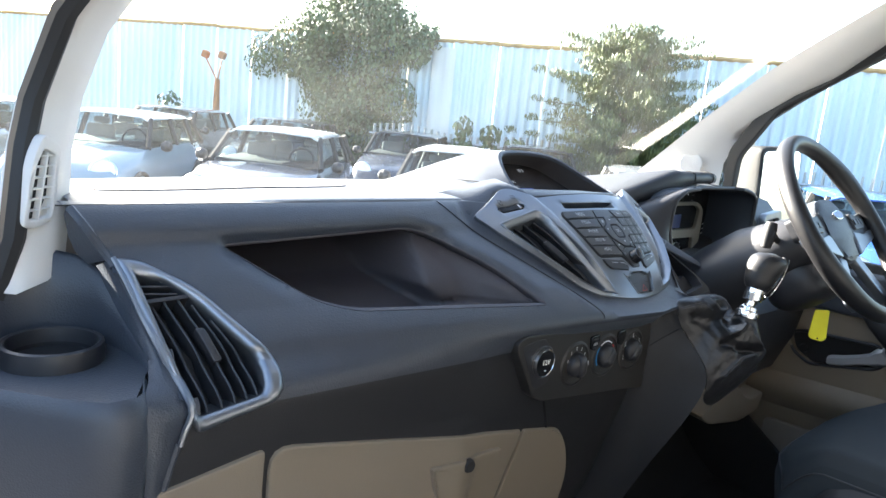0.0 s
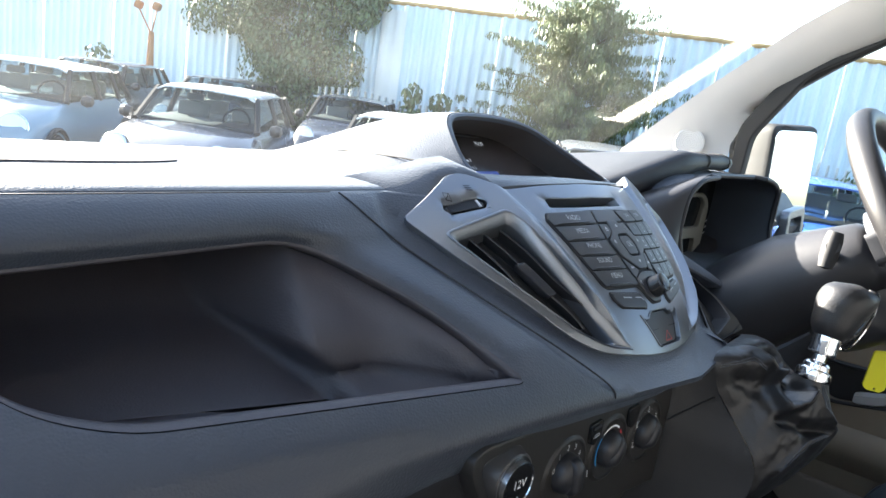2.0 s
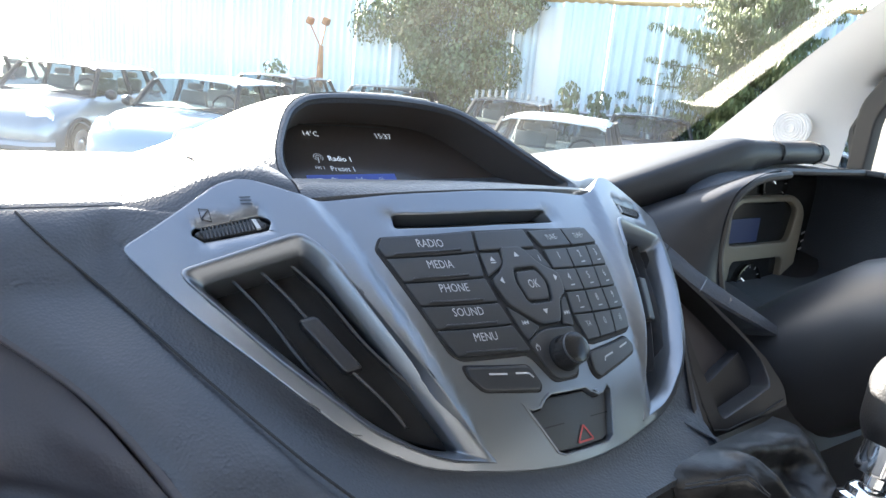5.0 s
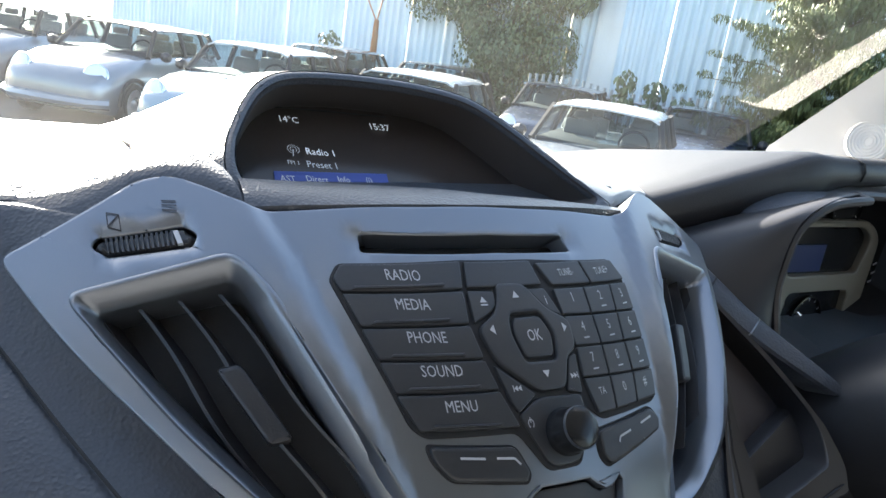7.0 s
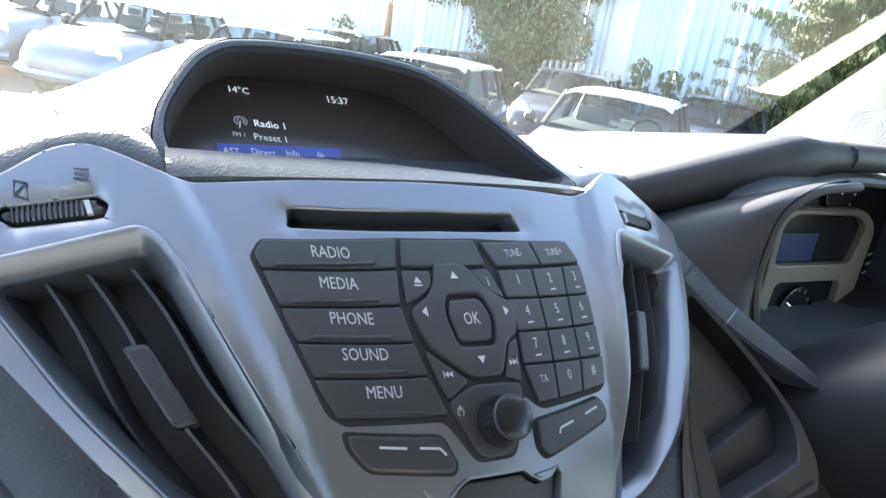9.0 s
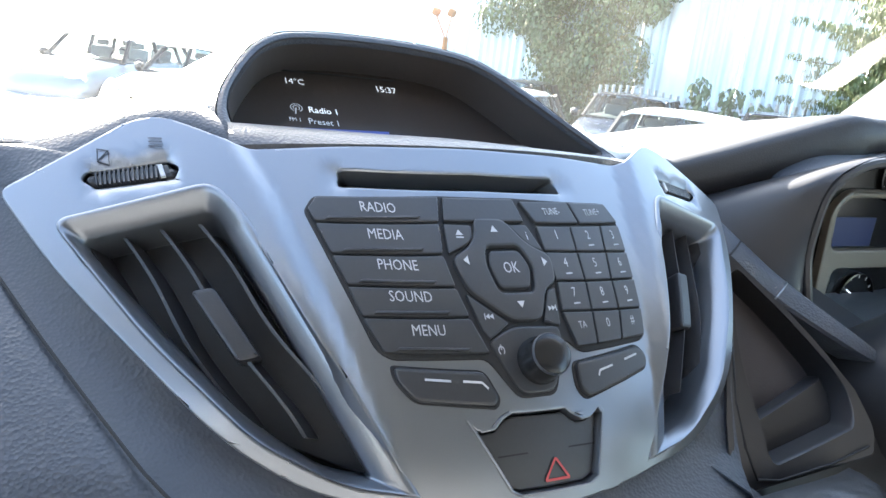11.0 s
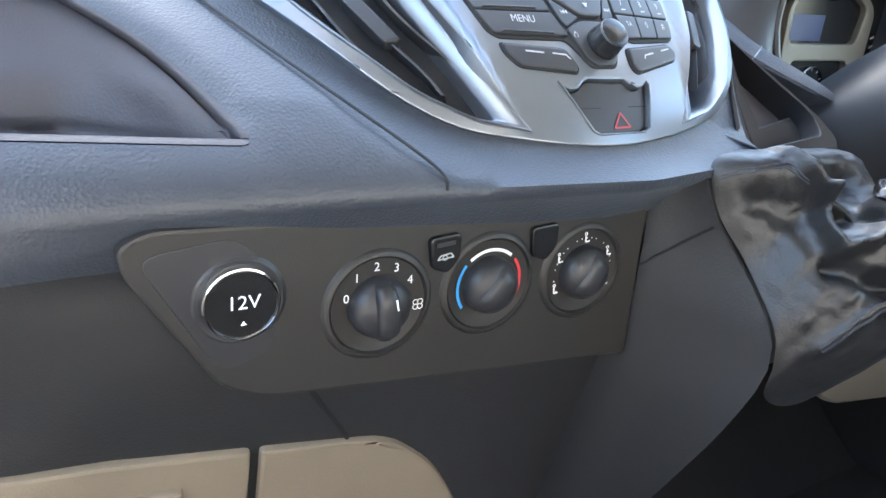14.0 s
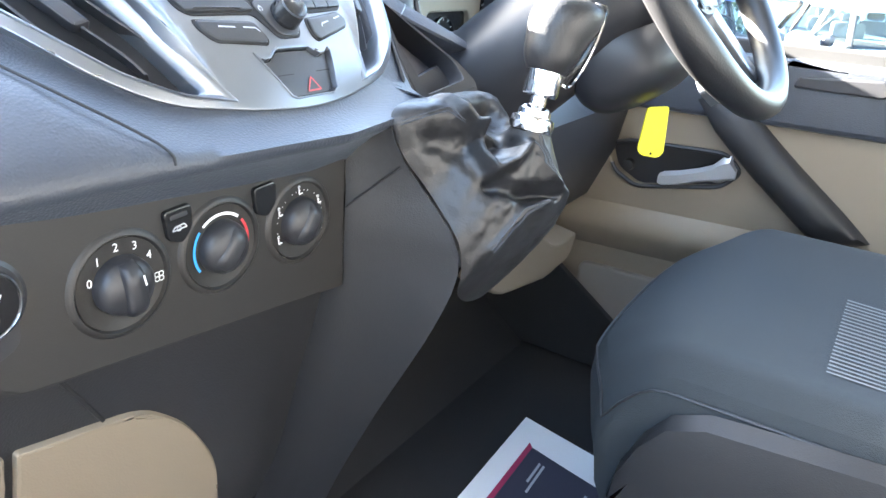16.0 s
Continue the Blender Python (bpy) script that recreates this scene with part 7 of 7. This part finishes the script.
M_bark = mat("bark", (0.10, 0.075, 0.05), 0.9, vary=0.3, vary_scale=12)


def leaves(blobs, count, size, seed, wide=0.5):
    """Many small leaves spread over uneven clumps (centre, radii)."""
    rnd = random.Random(seed)
    verts, faces = [], []
    weights = [b[1][0] * b[1][1] + b[1][0] * b[1][2] for b in blobs]
    for _ in range(count):
        c, r = rnd.choices(blobs, weights)[0]
        u = Vector((rnd.gauss(0, 1), rnd.gauss(0, 1), rnd.gauss(0, 1))).normalized()
        k = rnd.uniform(0.70, 1.08)
        p = Vector((c[0] + u.x * r[0] * k, c[1] + u.y * r[1] * k, c[2] + u.z * r[2] * k))
        d = (u + Vector((rnd.uniform(-1, 1), rnd.uniform(-1, 1), rnd.uniform(-0.6, 1)))).normalized()
        side = d.cross(Vector((0, 0, 1)))
        side = side.normalized() if side.length > 0.01 else Vector((1, 0, 0))
        fwd = d.cross(side)
        s = size * rnd.uniform(0.6, 1.4)
        i = len(verts)
        verts += [tuple(p - side * s * wide), tuple(p + fwd * s), tuple(p + side * s * wide), tuple(p - fwd * s * 0.8)]
        faces.append((i, i + 1, i + 2, i + 3))
    me = bpy.data.meshes.new("crown")
    me.from_pydata(verts, [], faces)
    return me


def plant(name, label, category, blobs, count, size, seed, material, stems, wide=0.5):
    t = thing(name, label, category)
    for pts, r in stems:
        part("trunk", tube(pts, r, 8), M_bark, t)
    me = leaves(blobs, count, size, seed, wide)
    me.materials.append(material)
    ob = new("crown", me)
    ob.parent = t
    return t


def fence_blobs(s0, s1, z0, z1, n, seed, rad, off=0.3):
    rnd = random.Random(seed)
    out = []
    for _ in range(n):
        s, z = rnd.uniform(s0, s1), rnd.uniform(z0, z1)
        r = rad * rnd.uniform(0.6, 1.3)
        p = along(s, off + rnd.uniform(-0.15, 0.3), z)
        out.append(((p.x, p.y, p.z), (r, r, r * rnd.uniform(0.8, 1.2))))
    return out

# ivy grown over the fence
blobs = fence_blobs(15.2, 17.5, -0.1, 3.8, 64, 3, 0.50) + fence_blobs(15.6, 17.2, 3.6, 4.2, 10, 4, 0.40) + fence_blobs(13.6, 15.3, 2.4, 3.3, 12, 5, 0.38) + fence_blobs(17.2, 18.4, 2.6, 3.4, 8, 6, 0.30) + fence_blobs(18.1, 18.3, 3.3, 3.9, 3, 7, 0.22)
plant("ivy", "dense green ivy grown over the sheet fence", "ivy", blobs, 30000, 0.055, 1, M_ivy, [([tuple(along(16.2, 0.15, GZ)), tuple(along(16.1, 0.15, 1.5)), tuple(along(16.4, 0.15, 3.0))], [0.10, 0.07, 0.04])])
# feathery conifer
rnd = random.Random(8)
blobs = []
base = along(22.9, 1.3, 0)
stems = [([(base.x, base.y, GZ), (base.x, base.y, 1.5), (base.x + 0.1, base.y, 3.1)], [0.08, 0.05, 0.015])]
for k in range(190):
    z = 0.1 + 3.35 * rnd.random() ** 1.25
    w = 2.35 * math.sin(math.pi * min(1.0, max(0.05, (z + 0.9) / 5.0))) ** 0.8 * rnd.uniform(0.25, 1.05)
    a = rnd.uniform(0, 2 * math.pi)
    p = base + FD * math.cos(a) * w + FN * math.sin(a) * w * 0.7
    droop = 0.12 * w
    # sprays of small leaves along each branch
    for j in range(4):
        f = 0.35 + 0.65 * j / 3
        c = Vector((base.x, base.y, z - 0.25)).lerp(Vector((p.x, p.y, z + 0.20 - droop)), f)
        r = 0.20 * (1.15 - 0.6 * f) * rnd.uniform(0.8, 1.3)
        blobs.append(((c.x, c.y, c.z), (r * 1.3, r * 1.3, r * 0.55)))
    if k % 5 == 0:
        stems.append(([(base.x, base.y, z - 0.4), ((base.x + p.x) / 2, (base.y + p.y) / 2, z - 0.1), (p.x, p.y, z + 0.15 - droop)], [0.02, 0.012, 0.005]))
plant("conifer", "feathery green conifer with sunlit tips before the fence", "tree", blobs, 95000, 0.060, 9, M_con, stems, 0.16)
# small bushes at the railing
for k, (s, z, r) in enumerate(((19.7, 1.35, 0.26), (20.3, 1.25, 0.26), (20.9, 1.0, 0.30), (18.6, 0.9, 0.30), (25.2, 0.9, 0.4), (28.0, 0.9, 0.5), (12.0, 1.1, 0.4))):
    b = along(s, 1.5, 0)
    pts = [((b.x, b.y, z * f), (r * (1.1 - 0.4 * f), r, r * 0.8)) for f in (0.3, 0.7, 1.0)]
    plant("shrub", "small leafy shrub growing by the railing", "shrub", pts, 500, 0.07, 20 + k, M_ivy, [([(b.x, b.y, GZ), (b.x, b.y, z)], [0.03, 0.01])])
# rusty post with two lamps
post = thing("lamp_post", "rusty brown post with two floodlights", "lamp post")
pp = along(13.0, 1.0, 0)
M_brown = mat("rust_brown_paint", (0.30, 0.13, 0.05), 0.7, vary=0.3)
part("post", tube([(pp.x, pp.y, GZ), (pp.x, pp.y, 1.85)], [0.13, 0.06], 10), M_brown, post)
for d in (-0.38, 0.12):
    q = pp + FD * d
    part("arm", tube([(pp.x, pp.y, 1.8), (q.x, q.y, 2.35)], 0.018, 6), M_brown, post)
    part("lamp", move(box(-0.10, 0.10, -0.08, 0.08, -0.09, 0.09, 0.04), pose(q.x, q.y, 2.42, 20, 0, 40)), M_brown, post)


# ---------------------------------------------------------------- parked cars
M_tyre = mat("tyre_rubber", (0.02, 0.02, 0.02), 0.85)
M_alloy = mat("alloy_wheel", (0.55, 0.56, 0.58), 0.3, metal=0.8)
M_cglass = glass_mat("car_glass", (0.62, 0.68, 0.68), 0.9)
M_cseat = mat("grey_car_seat", (0.20, 0.20, 0.19), 0.8, vary=0.15)
M_lamp = mat("headlamp_glass", (0.75, 0.78, 0.80), 0.08, coat=0.8, vary=0.03)


def small_car(paint, roof_paint, label):
    """A small hatchback, nose towards -x, on the ground at z = 0."""
    c = thing("hatchback_car", label, "car", "cars parked in the yard")
    stations = [(-1.86, 0.52, 0.30, 0.52), (-1.80, 0.70, 0.22, 0.66), (-1.62, 0.80, 0.18, 0.76), (-1.10, 0.84, 0.18, 0.90), (-0.62, 0.85, 0.18, 0.955), (0.2, 0.85, 0.18, 0.97), (1.0, 0.845, 0.18, 0.985), (1.55, 0.81, 0.20, 0.96), (1.76, 0.74, 0.26, 0.86), (1.83, 0.60, 0.34, 0.62)]
    rows = []
    for x, w, z0, z1 in stations:
        rows.append([(x, -w * 0.92, z0), (x, -w, z0 + 0.18 * (z1 - z0)), (x, -w, z0 + 0.55 * (z1 - z0)), (x, -w * 0.955, z0 + 0.85 * (z1 - z0)), (x, -w * 0.86, z1), (x, -w * 0.4, z1 + 0.025), (x, 0, z1 + 0.032), (x, w * 0.4, z1 + 0.025), (x, w * 0.86, z1), (x, w * 0.955, z0 + 0.85 * (z1 - z0)), (x, w, z0 + 0.55 * (z1 - z0)), (x, w, z0 + 0.18 * (z1 - z0)), (x, w * 0.92, z0)])
    part("body", grid(rows, closed=True, caps=True), paint, c, sharp=50)
    # glasshouse: dark glass with pillars, capped by the roof
    gh = [[(-0.72, -0.70, 0.95), (-0.74, 0, 0.985), (-0.72, 0.70, 0.95)], [(-0.32, -0.60, 1.33), (-0.36, 0, 1.375), (-0.32, 0.60, 1.33)]]
    part("windscreen", grid(gh), M_cglass, c)
    part("rear_window", grid([[(1.70, -0.66, 0.97), (1.72, 0, 0.98), (1.70, 0.66, 0.97)], [(1.42, -0.57, 1.33), (1.45, 0, 1.36), (1.42, 0.57, 1.33)]]), M_cglass, c)
    for s in (-1, 1):
        for x0, x1, t0, t1 in ((-0.62, 0.42, -0.26, 0.42), (0.48, 1.18, 0.48, 1.10), (1.22, 1.64, 1.14, 1.40)):
            part("side_window", grid([[(x0, s * 0.745, 0.965), (t0, s * 0.615, 1.325)], [(x1, s * 0.745, 0.975), (t1, s * 0.615, 1.325)]]), M_cglass, c)
        for x0, t0 in ((-0.67, -0.29), (0.45, 0.45), (1.20, 1.12), (1.67, 1.41)):
            part("window_pillar", tube([(x0, s * 0.735, 0.955), (t0, s * 0.610, 1.34)], 0.038, 6), M_rubber, c)
        part("wing_mirror", move(lathe([(0, -0.09), (0.06, -0.06), (0.08, 0), (0.06, 0.06), (0, 0.09)], 12), pose(-0.50, s * 0.92, 1.0, 90)), M_dark, c)
        hl = part("headlight", move(lathe([(0.155, -0.05), (0.155, 0.02), (0.14, 0.04), (0.08, 0.055), (0, 0.06)], 24), pose(-1.66, s * 0.56, 0.70, 0, -72, s * -14)), M_lamp, c, "round glass headlight")
        part("lamp_ring", move(lathe([(0.150, 0.02), (0.158, 0.035), (0.170, 0.025), (0.172, -0.02)], 24), pose(-1.66, s * 0.56, 0.70, 0, -72, s * -14)), M_chrome, hl)
        for x in (-1.18, 1.20):
            w = part("wheel", move(lathe([(0.14, -0.09), (0.27, -0.10), (0.31, -0.07), (0.315, 0.05), (0.29, 0.09), (0.22, 0.10)], 24), pose(x, s * 0.76, 0.315, -90 * s)), M_tyre, c)
            part("rim", move(lathe([(0.225, 0.085), (0.21, 0.095), (0.08, 0.07), (0.05, 0.09), (0, 0.095)], 20), pose(x, s * 0.76, 0.315, -90 * s)), M_alloy, w)
            part("arch", tube([(x + 0.36 * math.cos(a), s * 0.845, 0.315 + 0.36 * math.sin(a)) for a in [math.pi * k / 12 for k in range(13)]], 0.03, 6), M_rubber, c)
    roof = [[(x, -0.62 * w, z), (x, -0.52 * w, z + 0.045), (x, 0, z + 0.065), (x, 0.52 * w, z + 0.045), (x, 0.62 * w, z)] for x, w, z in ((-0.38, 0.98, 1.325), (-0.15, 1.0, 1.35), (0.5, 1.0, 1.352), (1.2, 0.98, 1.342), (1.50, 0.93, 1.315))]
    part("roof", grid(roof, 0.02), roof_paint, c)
    gf2 = flat_face((-1.84, 0, 0), (0, -1, 0), (0.12, 0, 1))
    part("grille", plate(gf2, rounded([(-0.42, 0.56), (0.42, 0.56), (0.36, 0.40), (-0.36, 0.40)], 0.06), h0=-0.05, h1=0.02, r=0.01), M_void, c, "dark grille")
    part("grille_trim", tube([tuple(gf2(x, z, 0.025)) for x, z in rounded([(-0.42, 0.56), (0.42, 0.56), (0.36, 0.40), (-0.36, 0.40)], 0.06)] + [tuple(gf2(-0.42, 0.53, 0.025))], 0.012, 6), M_chrome, c)
    part("badge", plate(flat_face((-1.80, 0, 0), (0, -1, 0), (0.5, 0, 1)), [(0.07 * math.cos(a), 0.66 + 0.035 * math.sin(a)) for a in [2 * math.pi * k / 20 for k in range(20)]], h0=-0.02, h1=0.02, r=0.004), M_chrome, c)
    part("bumper", tube([(-1.70, -0.78, 0.34), (-1.85, -0.55, 0.33), (-1.91, 0, 0.33), (-1.85, 0.55, 0.33), (-1.70, 0.78, 0.34)], 0.075, 8), paint, c)
    part("plate_blank", plate(gf2, [(-0.26, 0.28), (0.26, 0.28), (0.26, 0.39), (-0.26, 0.39)], h0=0.02, h1=0.075, r=0.004), M_print, c)
    part("plate_bar", plate(gf2, [(-0.21, 0.315), (0.21, 0.315), (0.21, 0.355), (-0.21, 0.355)], h0=0.07, h1=0.078, r=0.001), M_void, c)
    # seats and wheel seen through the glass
    # black slab hides the body paint and gives the cabin its dark
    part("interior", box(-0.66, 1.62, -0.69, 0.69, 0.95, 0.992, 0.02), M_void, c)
    for x, y in ((0.32, -0.36), (0.32, 0.36), (1.15, -0.34), (1.15, 0.34)):
        st = part("car_seat", move(box(-0.05, 0.05, -0.21, 0.21, 0.0, 0.20, 0.04), pose(x, y, 0.98, 0, 12)), M_cseat, c)
        part("headrest", move(box(-0.035, 0.035, -0.12, 0.12, 0.21, 0.31, 0.03), pose(x, y, 0.98, 0, 12)), M_cseat, st)
    part("car_wheel", tube([(-0.22 + 0.06 * math.sin(a), -0.36 + 0.17 * math.cos(a), 1.03 + 0.15 * math.sin(a)) for a in [2 * math.pi * k / 16 for k in range(17)]], 0.014, 6), M_void, c)
    return c


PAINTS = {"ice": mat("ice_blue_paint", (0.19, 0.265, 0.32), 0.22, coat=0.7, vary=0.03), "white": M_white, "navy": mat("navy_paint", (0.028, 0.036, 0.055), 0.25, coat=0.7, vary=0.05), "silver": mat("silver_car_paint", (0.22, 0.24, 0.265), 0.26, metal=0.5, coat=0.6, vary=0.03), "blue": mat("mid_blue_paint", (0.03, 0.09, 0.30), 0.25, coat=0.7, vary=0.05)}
made = {}
# one row nose out towards the van, a dark row behind it in the gaps
ROW0, STEP, BACK = Vector((4.25, 8.20, 0)), Vector((1.50, -2.08, 0)), Vector((3.35, 3.10, 0))
CARS = []
# white on the dark and silver cars' roofs stands for sun glare
for k, paint, roof, label in ((-3, "silver", "silver", "silver hatchback parked nose out in the yard"), (-2, "silver", "navy", "silver hatchback with a dark roof parked nose out"), (-1, "ice", "white", "pale blue hatchback with a white roof parked nose out"), (0, "navy", "white", "dark hatchback, roof painted white for sun glare, parked nose out"), (1, "silver", "white", "silver hatchback, roof painted white for sun glare, parked nose out"), (2, "silver", "silver", "silver hatchback parked nose out in the yard"), (3, "blue", "blue", "mid blue hatchback parked nose out in the yard"), (4, "ice", "white", "pale blue hatchback with a white roof parked nose out")):
    p = ROW0 + STEP * k
    CARS.append((paint, roof, label, p.x, p.y, 44.0 - 4.0 * k))
for k in (-1.5, -0.5, 0.5, 1.5):
    p = ROW0 + STEP * k + BACK
    CARS.append(("navy", "navy", "dark navy hatchback parked by the fence", p.x, p.y, 42.0 + 2.0 * math.cos(3 * k)))
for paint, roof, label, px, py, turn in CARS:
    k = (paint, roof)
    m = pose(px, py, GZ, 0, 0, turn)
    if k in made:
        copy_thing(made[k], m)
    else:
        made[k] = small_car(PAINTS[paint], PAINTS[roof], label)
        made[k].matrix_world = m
